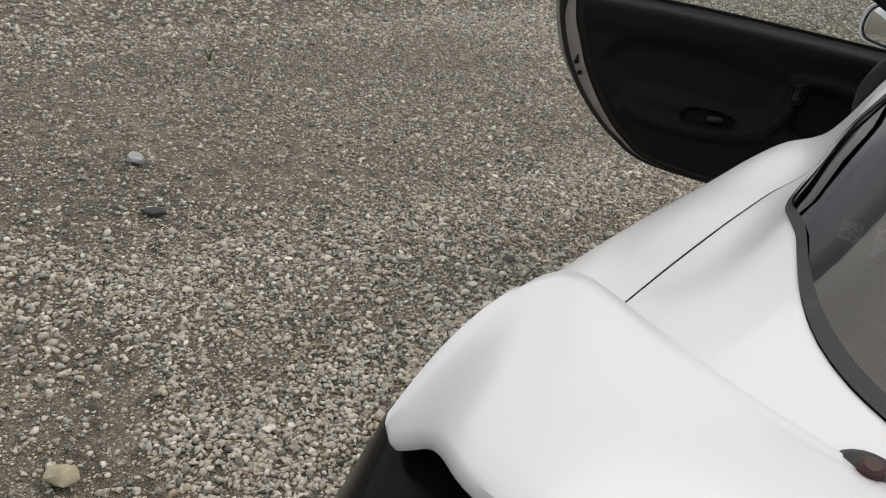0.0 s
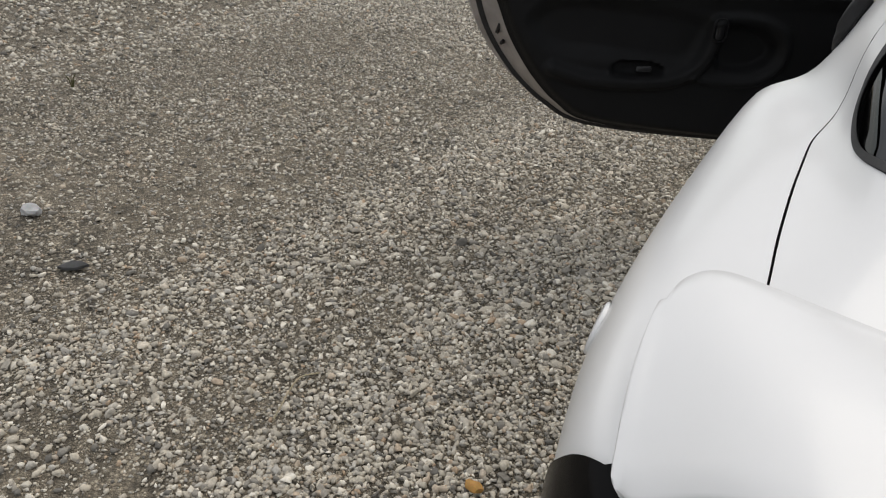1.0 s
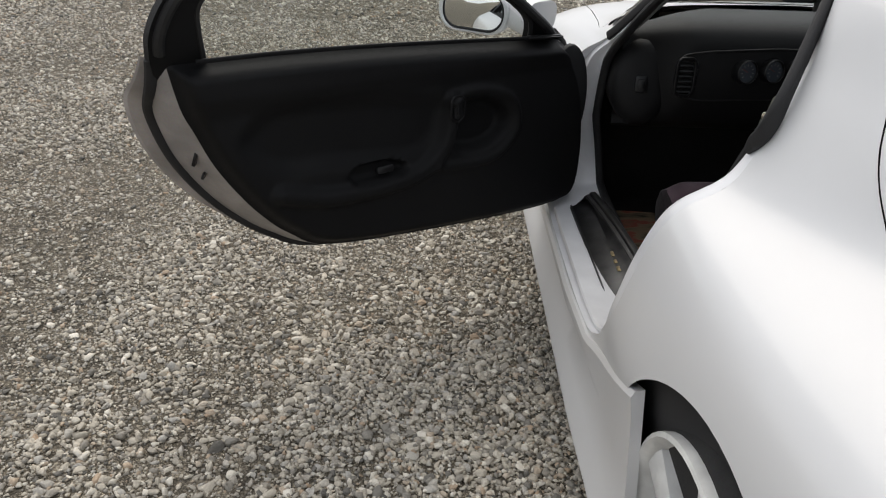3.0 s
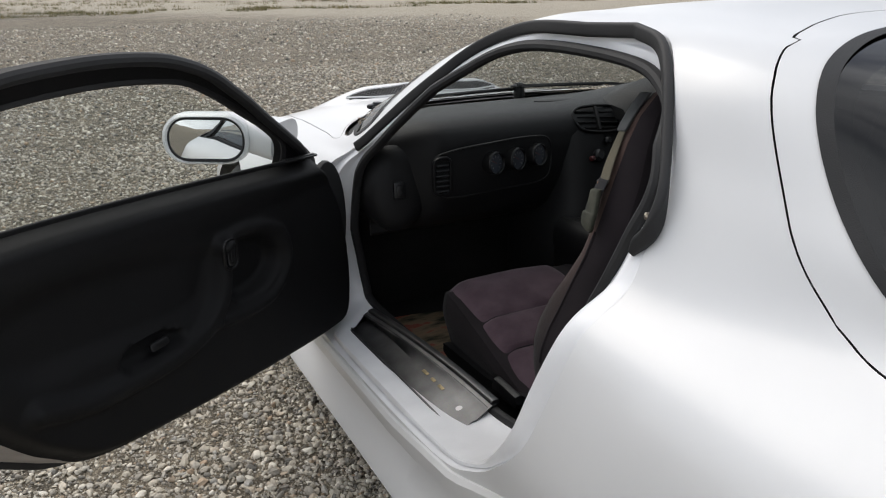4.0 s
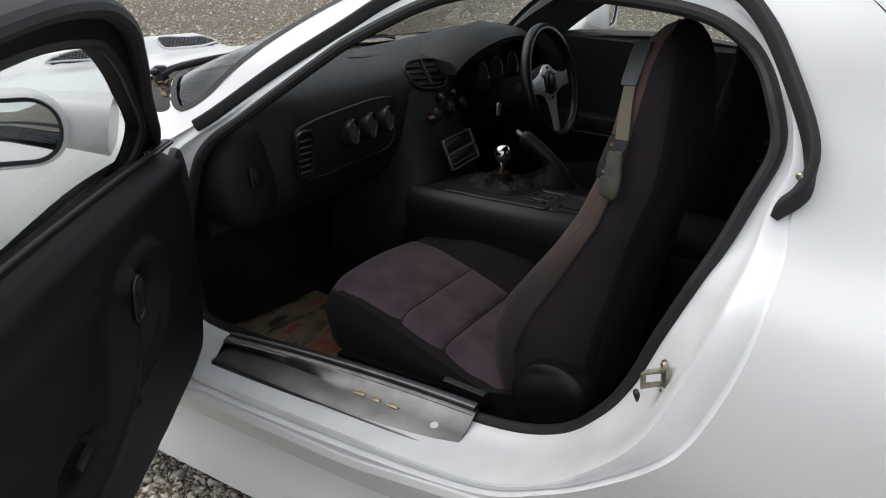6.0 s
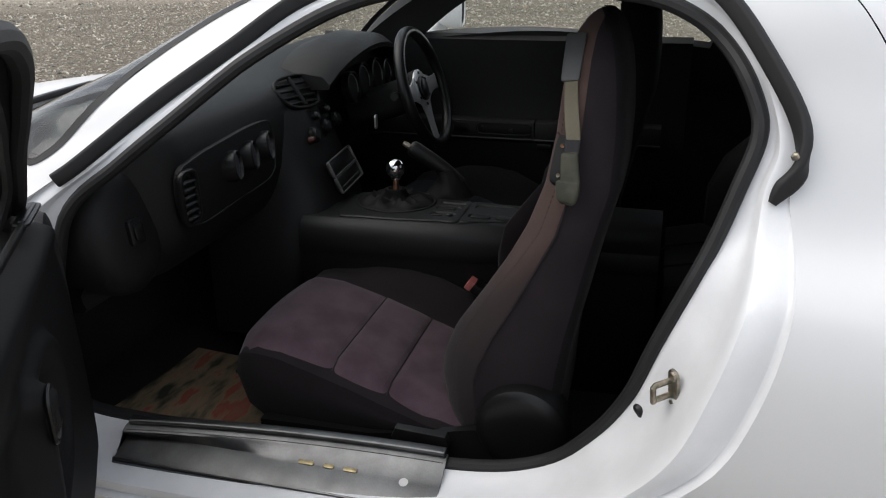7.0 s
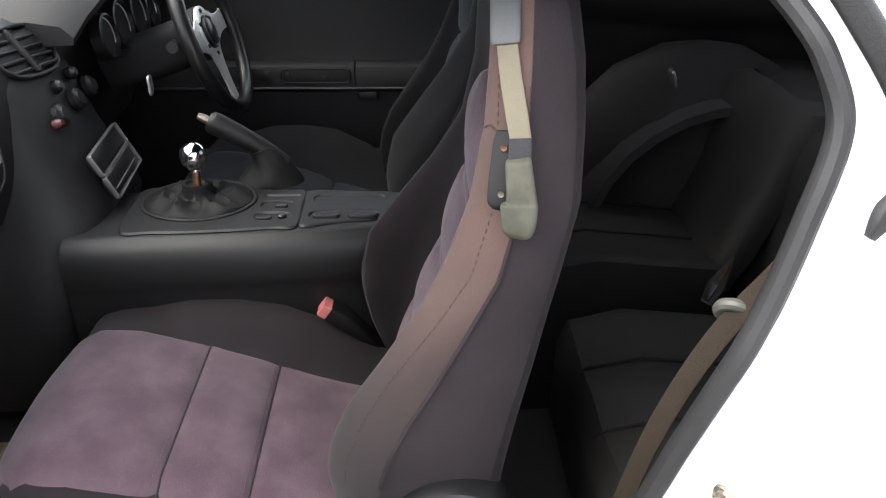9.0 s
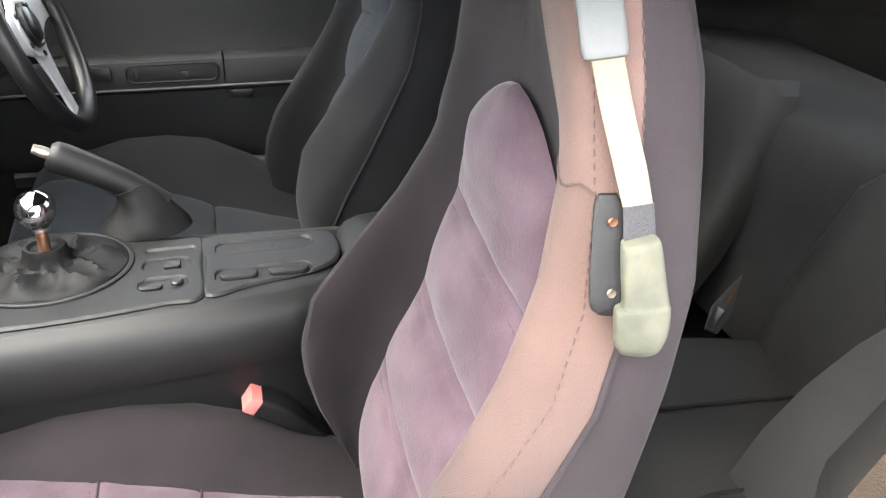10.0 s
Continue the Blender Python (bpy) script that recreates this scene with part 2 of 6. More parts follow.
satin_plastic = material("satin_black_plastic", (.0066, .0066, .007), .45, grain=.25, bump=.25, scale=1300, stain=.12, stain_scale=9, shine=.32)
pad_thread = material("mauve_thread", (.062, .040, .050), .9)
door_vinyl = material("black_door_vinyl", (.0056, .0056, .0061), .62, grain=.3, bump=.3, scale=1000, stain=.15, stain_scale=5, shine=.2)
seam_shade = material("dark_seam_shade", (.014, .010, .012), .95)
dry_leaf = material("dry_leaf", (.16, .11, .06), .8, stain=.4, stain_scale=50)
rusty_nut = material("rusty_cap", (.05, .014, .011), .6, stain=.3, stain_scale=60)
shaded_paint = material("shaded_shut_face", (.34, .31, .29), .55, stain=.25, stain_scale=8, grain=.3, scale=200)
loop_grey = material("pale_grey_loop", (.075, .075, .066), .5, grain=.2, stain=.15, stain_scale=40)
tan_web = material("brown_belt_webbing", (.032, .024, .017), .85, grain=.4, bump=.6, scale=600, shine=.2)
ledge_glint = material("armrest_glint_line", (.07, .07, .07), .5, metal=.5)
blue_cloth = material("blue_grey_seat_cloth", (.0135, .0165, .021), .9, grain=.4, bump=.4, scale=700, stain=.2, stain_scale=9, sheen=.05, shine=.2)
navy_cloth = material("charcoal_navy_cloth", (.0095, .0095, .0108), .92, grain=.4, bump=.4, scale=700, stain=.2, stain_scale=9, sheen=.04, shine=.2)


# ---- building tools ----
def as_mesh(name, verts, faces, angle=35.0):
    me = bpy.data.meshes.new(name)
    me.from_pydata([tuple(map(float, v)) for v in verts], [], [tuple(map(int, f)) for f in faces])
    me.validate()
    bm = bmesh.new()
    bm.from_mesh(me)
    bmesh.ops.remove_doubles(bm, verts=bm.verts, dist=1e-5)
    bmesh.ops.recalc_face_normals(bm, faces=bm.faces)
    bm.to_mesh(me)
    bm.free()
    me.polygons.foreach_set("use_smooth", [True] * len(me.polygons))
    me.set_sharp_from_angle(angle=radians(angle))
    return me


def part(name, shape, mat, parent=None, label="", m=None):
    """Links a shape, (vertices, faces) or a mesh, as one mesh object under a thing or a part."""
    me = shape if isinstance(shape, bpy.types.Mesh) else as_mesh(name, *shape)
    if not me.materials:
        me.materials.append(mat)
    ob = new(name, me)
    if m is not None:
        ob.matrix_world = m
    if parent is not None:
        ob.parent = parent
        ob.matrix_parent_inverse = world_of(parent).inverted()
    return tagged(ob, label)


def world_of(ob):
    m = ob.matrix_basis.copy()
    if ob.parent is not None:
        m = world_of(ob.parent) @ ob.matrix_parent_inverse @ m
    return m


def join(*shapes):
    verts, faces, k = [], [], 0
    for v, f in shapes:
        verts += [tuple(p) for p in v]
        faces += [tuple(i + k for i in q) for q in f]
        k += len(v)
    return verts, faces


def moved(shape, m):
    return [tuple(m @ Vector(p)) for p in shape[0]], shape[1]


def mirrored(shape):
    return [(-p[0], p[1], p[2]) for p in shape[0]], [tuple(reversed(f)) for f in shape[1]]


def loft(rings, closed=True, cap=True, loop=False):
    """Skins rings of equal length."""
    n, k = len(rings[0]), len(rings)
    verts = [tuple(p) for r in rings for p in r]
    faces = []
    for i in range(k if loop else k - 1):
        for j in range(n if closed else n - 1):
            a, b = i * n, (i + 1) % k * n
            faces.append((a + j, a + (j + 1) % n, b + (j + 1) % n, b + j))
    if cap and closed and not loop:
        faces += [tuple(range(n))[::-1], tuple(range((k - 1) * n, k * n))]
    return verts, faces


def sweep(path, profile, closed=False, up=(0, 0, 1), shut=True, grow=None):
    """Carries a profile (sideways, upwards) along a path, upright to up."""
    p = np.array(path, float)
    n = len(p)
    if closed:
        t = np.roll(p, -1, 0) - np.roll(p, 1, 0)
    else:
        t = np.gradient(p, axis=0)
    t /= np.linalg.norm(t, axis=1)[:, None] + 1e-12
    ups = np.broadcast_to(np.array(up, float), p.shape)
    side = np.cross(t, ups)
    side /= np.linalg.norm(side, axis=1)[:, None] + 1e-12
    top = np.cross(side, t)
    rings = []
    for i in range(n):
        g = 1.0 if grow is None else grow[i]
        rings.append([p[i] + g * (a * side[i] + b * top[i]) for a, b in profile])
    return loft(rings, True, shut, closed)


def disc(r, n=10, squash=1.0):
    return [(r * math.cos(2 * math.pi * k / n), squash * r * math.sin(2 * math.pi * k / n)) for k in range(n)]


def rounded(w, h, r, n=4):
    """A rounded rectangle about the origin."""
    out = []
    for cx, cy, a in ((w / 2 - r, h / 2 - r, 0), (r - w / 2, h / 2 - r, 90), (r - w / 2, r - h / 2, 180), (w / 2 - r, r - h / 2, 270)):
        for k in range(n + 1):
            b = radians(a + 90 * k / n)
            out.append((cx + r * math.cos(b), cy + r * math.sin(b)))
    return out


def inset(outline, d):
    """A closed outline, drawn in by d."""
    p = np.array(outline, float)
    t = np.roll(p, -1, 0) - np.roll(p, 1, 0)
    t /= np.linalg.norm(t, axis=1)[:, None] + 1e-12
    area = np.sum(p[:, 0] * np.roll(p[:, 1], -1) - p[:, 1] * np.roll(p[:, 0], -1))
    return p + math.copysign(d, area) * np.stack([-t[:, 1], t[:, 0]], 1)


def slab(outline, depth, round_by=0.004, both=False):
    """An outline in x, y raised to z = depth, with a rounded upper edge."""
    rings = [[(a, b, 0) for a, b in outline]] if not both else []
    if both:
        rings.append([(a, b, 0) for a, b in inset(outline, round_by)])
        rings.append([(a, b, round_by) for a, b in outline])
    for k in (0, 1, 2):
        c = radians(45 * k)
        rings.append([(a, b, depth - round_by * (1 - math.sin(c))) for a, b in inset(outline, round_by * (1 - math.cos(c)))])
    return loft(rings)


def block(w, d, h, r=0.006):
    """A box on the plane z = 0 with rounded edges."""
    return slab(rounded(w, d, min(r * 2, w * .49, d * .49), 3), h, min(r, h * .45), True)


def lathe(profile, n=24, arc=1.0):
    """Turns (radius, height) about z."""
    rings = [[(r * math.cos(2 * math.pi * k / n * arc), r * math.sin(2 * math.pi * k / n * arc), z) for k in range(n)] for r, z in profile]
    return loft(rings, True, True)


def ball(rx, ry, rz, n=14, k=9):
    return lathe([(math.sin(math.pi * i / k) * 1.0 + 1e-4, -math.cos(math.pi * i / k)) for i in range(k + 1)], n)[0:2] if rx == ry == rz == 1 else moved(
        lathe([(math.sin(math.pi * i / k) + 1e-4, -math.cos(math.pi * i / k)) for i in range(k + 1)], n), Matrix.Diagonal((rx, ry, rz, 1)))


def in_plane(origin, right, up):
    """The pose whose x is right, y is up and z comes out of the plane."""
    r = Vector(right).normalized()
    u = (Vector(up) - r * r.dot(Vector(up))).normalized()
    o = r.cross(u)
    return Matrix(((r.x, u.x, o.x, origin[0]), (r.y, u.y, o.y, origin[1]), (r.z, u.z, o.z, origin[2]), (0, 0, 0, 1)))


V_METRES = 0.16


def to_v_side(points):
    """An outline seen from the side, (y, z), as (y, v) on the skin."""
    p = np.array(points, float)
    return np.stack([p[:, 0], v_at_height(p[:, 0], p[:, 1])], 1)


def to_v_top(points):
    """An outline seen from above, (half-width, y), as (y, v) on the skin."""
    p = np.array(points, float)
    return np.stack([p[:, 1], v_at_width(p[:, 1], p[:, 0])], 1)


def inside(p, poly):
    x, y = p[:, 0], p[:, 1]
    hit = np.zeros(len(p), bool)
    a, b = poly, np.roll(poly, -1, 0)
    for (x0, y0), (x1, y1) in zip(a, b):
        if y0 != y1:
            c = ((y0 > y) != (y1 > y)) & (x < (x1 - x0) * (y - y0) / (y1 - y0) + x0)
            hit ^= c
    return hit


def clipped_grid(u0, u1, v0, v1, step, keep=(), drop=()):
    """A grid of triangles in the plane, drawn onto the outlines and kept inside all of keep and outside all of drop."""
    us, vs = np.linspace(u0, u1, int((u1 - u0) / step) + 2), np.linspace(v0, v1, int((v1 - v0) / step) + 2)
    p = np.stack([g.ravel() for g in np.meshgrid(us, vs, indexing="ij")], 1)
    fixed = np.zeros(len(p), bool)
    outlines = [np.array(q, float) for q in (*keep, *drop)]
    cell = np.array([us[1] - us[0], vs[1] - vs[0]])
    for q in outlines:
        best, spot = np.full(len(p), 9.0), p.copy()
        for s, e in zip(q, np.roll(q, -1, 0)):
            d = e - s
            k = np.clip(((p - s) @ d) / max(d @ d, 1e-12), 0, 1)
            c = s + k[:, None] * d
            far = np.hypot(*((p - c) / cell).T)
            nearer = far < best
            best[nearer], spot[nearer] = far[nearer], c[nearer]
        snap = (best < 0.56) & ~fixed
        p[snap] = spot[snap]
        fixed |= snap
    p = np.clip(p, (u0, v0), (u1, v1))
    n = len(vs)
    i, j = np.meshgrid(np.arange(len(us) - 1), np.arange(n - 1), indexing="ij")
    a = (i * n + j).ravel()
    quad = np.stack([a, a + n, a + n + 1, a + 1], 1)
    other = fixed[quad[:, 1]] & fixed[quad[:, 3]] & ~(fixed[quad[:, 0]] & fixed[quad[:, 2]])
    t1 = np.where(other[:, None], quad[:, [0, 1, 3]], quad[:, [0, 1, 2]])
    t2 = np.where(other[:, None], quad[:, [1, 2, 3]], quad[:, [0, 2, 3]])
    tri = np.concatenate([t1, t2])
    mid = p[tri].mean(1)
    ok = np.ones(len(tri), bool)
    for q in outlines[:len(keep)]:
        ok &= inside(mid, q)
    for q in outlines[len(keep):]:
        ok &= ~inside(mid, q)
    e1, e2 = p[tri[:, 1]] - p[tri[:, 0]], p[tri[:, 2]] - p[tri[:, 0]]
    ok &= np.abs(e1[:, 0] * e2[:, 1] - e1[:, 1] * e2[:, 0]) > 1e-9
    tri = tri[ok]
    used = np.unique(tri)
    back = np.full(len(p), -1)
    back[used] = np.arange(len(used))
    return p[used], back[tri]


def panel(y0, y1, v0, v1, step=0.02, keep=(), drop=(), depth=0.0):
    """The part of the left skin between y0 and y1, v0 and v1, inside all of keep and outside all of drop, lying depth under the surface."""
    metric = (1, V_METRES)
    p, tri = clipped_grid(y0, y1, v0 * V_METRES, v1 * V_METRES, step, [np.array(q) * metric for q in keep], [np.array(q) * metric for q in drop])
    return on_skin(p[:, 0], p[:, 1] / V_METRES, depth), tri


def drawn_in(outline, d):
    """An outline on the skin, (y, v), drawn in by d metres."""
    return inset(np.array(outline) * (1, V_METRES), d) / (1, V_METRES)


def on_skin(y, v, depth=0.0):
    """Places on the left skin, sunk by depth."""
    y, v = np.asarray(y, float), np.asarray(v, float)
    w, z = skin(y, v)
    out = np.stack([-w, y, z], 1)
    if depth:
        e = 0.01
        wa, za = skin(y, np.clip(v - e, 0, 9))
        wb, zb = skin(y, np.clip(v + e, 0, 9))
        n = np.stack([wb - wa, zb - za], 1)
        n /= np.linalg.norm(n, axis=1)[:, None] + 1e-9
        out[:, 0] += depth * np.where(True, n[:, 1], 0)
        out[:, 2] += depth * n[:, 0]
        out[:, 0] = np.minimum(out[:, 0], 0)
    return out


def smooth01(a, b, x):
    t = min(1.0, max(0.0, (x - a) / (b - a)))
    return t * t * (3 - 2 * t)


# ---- the car: body ----
car = tagged(new("sports_car"), "white two-door sports coupe with its passenger door open", "car")
car.location = (0, 2.6, 0)

DOOR_CUT = [(3.00, .335), (2.60, .335), (2.25, .362), (2.10, .425), (1.99, .508), (1.898, .60), (1.853, .70), (1.828, .80), (1.822, .872),
            (1.832, .942), (1.823, .99), (1.850, 1.08), (1.893, 1.16), (1.944, 1.21), (2.02, 1.239), (2.135, 1.243), (2.36, 1.243),
            (2.50, 1.222), (2.61, 1.178), (2.71, 1.106), (2.85, 1.01), (2.98, .91), (3.10, .82), (3.16, .70), (3.17, .52), (3.12, .39)]
DOOR_HOLE = [(3.03, .38), (2.60, .385), (2.30, .39), (2.15, .43), (2.068, .51), (2.018, .60), (1.983, .70), (1.948, .79), (1.918, .865),
             (1.894, .94), (1.874, 1.01), (1.885, 1.06), (1.92, 1.117), (1.973, 1.16), (2.05, 1.186), (2.196, 1.197), (2.36, 1.197),
             (2.47, 1.182), (2.56, 1.15), (2.66, 1.09), (2.78, 1.00), (2.90, .91), (3.00, .83), (3.05, .70), (3.08, .55), (3.09, .43)]
door_cut, door_hole = smooth_line(DOOR_CUT, 6, True), smooth_line(DOOR_HOLE, 6, True)


def hole_x(z):
    """How far out the inner edge of the door opening lies."""
    return -np.interp(z, [.3, .37, .45, .53, .62, .72, .81, .89, .96, 1.02, 1.08, 1.13, 1.2, 1.3], [.69, .69, .70, .715, .735, .735, .733, .716, .700, .681, .656, .608, .566, .5])


cut_v, hole_v = to_v_side(door_cut), to_v_side(door_hole)


def arch(y, z, r):
    a = np.radians(np.linspace(-15, 195, 40))
    ring = [(y + r * math.cos(k), z + r * math.sin(k)) for k in a]
    ring += [(y - r * .97, .05), (y + r * .97, .05)]
    return to_v_side(ring)


rear_arch, front_arch = arch(1.465, .326, .356), arch(4.01, .326, .35)
hatch_side = to_v_side(smooth_line([(1.84, 1.236), (1.793, 1.211), (1.752, 1.170), (1.68, 1.059), (1.613, .97), (1.555, .914)], 4))
hatch_low = to_v_top(smooth_line([(.671, 1.51), (.677, 1.45), (.668, 1.354), (.657, 1.259), (.637, 1.123), (.616, 1.005), (.592, .852), (.563, .72)], 4))
hatch_top = to_v_top(smooth_line([(.01, 1.99), (.16, 1.973), (.30, 1.925), (.386, 1.888), (.44, 1.864)], 4))
hatch = np.concatenate([[(1.99, 9.4)], hatch_top, hatch_side, hatch_low, [(.72, 9.4)]])
pane_side = to_v_side(smooth_line([(1.768, 1.220), (1.715, 1.18), (1.664, 1.114), (1.606, 1.042), (1.532, .978), (1.483, .935)], 4))
pane_low = to_v_top(smooth_line([(.621, 1.40), (.603, 1.326), (.573, 1.254), (.53, 1.184), (.491, 1.109), (.447, 1.038), (.381, .967), (.263, .914), (.01, .895)], 4))
pane_top = to_v_top(smooth_line([(.01, 1.85), (.13, 1.848), (.25, 1.835), (.39, 1.80)], 4))


def eased(line, rounds):
    """An outline with its corners eased, in even steps."""
    q = np.array(line) * (1, .09)
    d = np.concatenate([[0], np.cumsum(np.hypot(*np.diff(q, axis=0).T))])
    k = np.linspace(0, d[-1], 150)
    q = np.stack([np.interp(k, d, q[:, i]) for i in (0, 1)], 1)
    for _ in range(rounds):
        q[1:-1] = (q[:-2] + 2 * q[1:-1] + q[2:]) / 4
    return q / (1, .09)


rear_pane = np.concatenate([[(1.85, 9.4)], eased(np.concatenate([pane_top, pane_side, pane_low]), 24), [(.895, 9.4)]])
screen_line = smooth_line([(.01, 2.60), (.30, 2.605), (.46, 2.62), (.53, 2.66), (.58, 2.75), (.637, 2.89), (.680, 2.985), (.712, 3.045), (.718, 3.095), (.68, 3.155), (.57, 3.25), (.41, 3.335), (.2, 3.40), (.01, 3.42)], 4)
screen = np.concatenate([[(2.60, 9.4)], to_v_top(screen_line), [(3.42, 9.4)]])
hood_line = smooth_line([(.01, 3.60), (.25, 3.57), (.42, 3.51), (.555, 3.42), (.65, 3.32), (.70, 3.232), (.724, 3.20), (.730, 3.25), (.716, 3.34), (.70, 3.48), (.675, 3.72), (.66, 3.9), (.60, 4.3), (.52, 4.55), (.40, 4.68), (.01, 4.72)], 4)
hood = np.concatenate([[(3.60, 9.4)], to_v_top(hood_line), [(4.72, 9.4)]])
cowl_line = smooth_line([(.01, 3.425), (.2, 3.405), (.41, 3.341), (.57, 3.256), (.68, 3.161), (.712, 3.125), (.718, 3.165), (.695, 3.225), (.64, 3.315), (.55, 3.41), (.42, 3.497), (.25, 3.555), (.01, 3.585)], 4)
cowl = np.concatenate([[(3.425, 9.4)], to_v_top(cowl_line), [(3.585, 9.4)]])
window_hole = to_v_side([q for q in door_hole if q[1] > .97])

left_skin = panel(.46, 4.80, 0, 9, .018, drop=[cut_v, rear_arch, front_arch, hatch, screen, hood, cowl])
right_skin = mirrored(panel(.46, 4.80, 0, 9, .024, drop=[window_hole, rear_arch, front_arch, hatch, screen, hood, cowl]))
part("body_shell", left_skin, paint, car, "glossy white painted bodywork")
part("body_shell", right_skin, paint, car)


def end_cap(y):
    vs = np.linspace(0, 9, 40)
    w, z = skin(np.full(40, y), vs)
    ring = [(-a, y, b) for a, b in zip(w, z)] + [(a, y, b) for a, b in zip(w[::-1], z[::-1])][1:]
    return ring, [tuple(range(len(ring)))]


part("rear_bumper", end_cap(.461), paint, car)
tip = np.array(end_cap(4.799)[0])
tip_middle = tip.mean(0)
part("nose", loft([[tuple(tip_middle + (p - tip_middle) * g + np.array((0, d, 0))) for p in tip] for g, d in ((1, 0), (.96, .022), (.86, .040), (.6, .052), (.2, .056))]), paint, car, "rounded white nose")
both = lambda shape: join(shape, mirrored(shape))
# black sheets added under hatch and bonnet so that the panel gaps look dark
part("under_shell", both(panel(.6, 2.05, 3.9, 9, .03, keep=[drawn_in(hatch, -.015)], drop=[drawn_in(rear_pane, .01)], depth=.016)), rubber, car, "black sheet added under the hatch to darken its joint")
part("under_shell", both(panel(3.1, 4.75, 4.4, 9, .04, depth=.02, keep=[drawn_in(hood, -.02)])), rubber, car)
part("hatch", both(panel(.70, 2.0, 4.3, 9, .018, keep=[drawn_in(hatch, .003)], drop=[rear_pane])), paint, car, "white rear hatch round the glass")
pane_in = drawn_in(rear_pane, .019)
part("hatch_seal", both(panel(.85, 1.9, 4.3, 9, .016, keep=[rear_pane], drop=[pane_in], depth=-.003)), rubber, car)
hatch_glass = part("hatch_glass", both(panel(.85, 1.9, 4.3, 9, .03, keep=[drawn_in(rear_pane, .015)], depth=.002)), dark_glass, car, "dark tinted rear window")
screen_in = drawn_in(screen, .022)
part("screen_seal", both(panel(2.5, 3.5, 4.3, 9, .016, keep=[screen], drop=[screen_in], depth=-.002)), rubber, car)
windscreen = part("windscreen", both(panel(2.5, 3.5, 4.3, 9, .04, keep=[drawn_in(screen, .018)], depth=.003)), clear_glass, car)
part("hood", both(panel(3.2, 4.75, 4.3, 9, .02, keep=[drawn_in(hood, .003)])), paint, car, "white bonnet with raised vents")
part("cowl", both(panel(3.1, 3.65, 4.3, 9, .015, keep=[cowl], depth=.012)), plastic, car, "black plastic cowl with leaf litter")
windscreen.visible_shadow = False

# door jamb: from the skin's edge inwards to the inner flange
edge = on_skin(cut_v[:, 0], cut_v[:, 1])
flange = np.stack([hole_x(door_hole[:, 1]), door_hole[:, 0], door_hole[:, 1]], 1)


def jamb_ring(s, g):
    r = edge * (1 - s) + flange * s
    deep = np.interp(door_cut[:, 0], [2.95, 3.07], [0, .34]) * (s > 0)
    g = g * (1 - deep) + deep
    r[:, 0] = edge[:, 0] * (1 - g) + flange[:, 0] * g
    return r


part("door_jamb", loft([jamb_ring(s, g) for s, g in ((0, 0), (.015, .05), (.04, .08), (.07, .09), (.12, .075), (.35, .07), (.46, .085), (.50, .13), (.53, .28), (.56, .50), (.59, .62), (.64, .69), (.72, .77), (.82, .82), (.92, .88), (.97, 1.0), (1.05, 1.02))], True, False), jamb_paint, car, "white painted door jamb")
seal_path = flange.copy()
seal_path[:, 0] -= .006
part("door_seal", sweep(seal_path, [(a * .012, b * .013) for a, b in disc(1, 10)], True, up=(1, 0, 0)), rubber, car, "black rubber seal round the door opening")

# weatherstrip on the roof's edge, from the windscreen pillar to the quarter panel
strip_rear = smooth_line([(-.742, 1.842, .930), (-.738, 1.832, .948), (-.731, 1.812, .979), (-.711, 1.818, 1.038), (-.667, 1.869, 1.123), (-.627, 1.922, 1.19), (-.592, 1.983, 1.233), (-.566, 2.075, 1.25)], 6)
strip_front = cut_v[15 * 6 + 2:21 * 6 + 3]
strip_path = np.concatenate([strip_rear, on_skin(strip_front[:, 0], strip_front[:, 1], -.003)])
inward = np.array([2.35, .95]) - strip_path[:, 1:]
strip_path[:, 1:] += inward / np.linalg.norm(inward, axis=1)[:, None] * .011
part("weatherstrip", sweep(strip_path, rounded(.016, .027, .006), up=(0, 0, 1), grow=np.concatenate([np.linspace(.45, 1, 8), np.ones(len(strip_path) - 8)])), rubber, car, "black rubber weatherstrip along the roof edge")

# inner lining of the cabin
part("headlining", panel(.60, 3.4, .6, 9, .03, drop=[cut_v, rear_pane, screen], depth=.04), lining, car, "dark cloth lining of roof and pillars")
part("headlining", mirrored(panel(.60, 3.4, .6, 9, .03, drop=[window_hole, rear_pane, screen], depth=.04)), lining, car)
side_pane = part("side_window", mirrored(panel(1.8, 3.0, 4.5, 9, .04, keep=[drawn_in(window_hole, -.01)], depth=.015)), clear_glass, car)
side_pane.visible_shadow = False
part("floor_pan", moved(block(1.52, 2.6, .06), pose(0, 2.1, .15)), carpet, car, "black carpeted floor")
part("firewall", moved(block(1.4, .06, .60), pose(0, 3.42, .2)), carpet, car)
part("firewall", moved(block(1.3, .05, .45), pose(0, .95, .2)), carpet, car)


# rising side skirt, proud of the sill, and its rear end
def skirt_ring(y):
    top = float(np.interp(y, [1.70, 1.89, 2.18, 2.5, 3.5], [.565, .487, .365, .325, .315]))
    w = float(skin(np.array([y]), v_at_height(y, top))[0][0])
    tuck = .008 * (1 - smooth01(1.80, 2.25, y))
    return [(x + tuck, y, z) for x, z in ((-w + .010, top + .004), (-w - .006, top), (-w - .012, top - .012), (-w - .006, top - .05), (-w + .004, (top + .20) / 2),
            (-.885, .20), (-.905, .155), (-.905, .135), (-.885, .125), (-.86, .13), (-.862, .2))]


part("side_skirt", loft([skirt_ring(y) for y in np.linspace(1.715, 3.5, 34)]), paint, car, "white side skirt rising to the wheel arch")
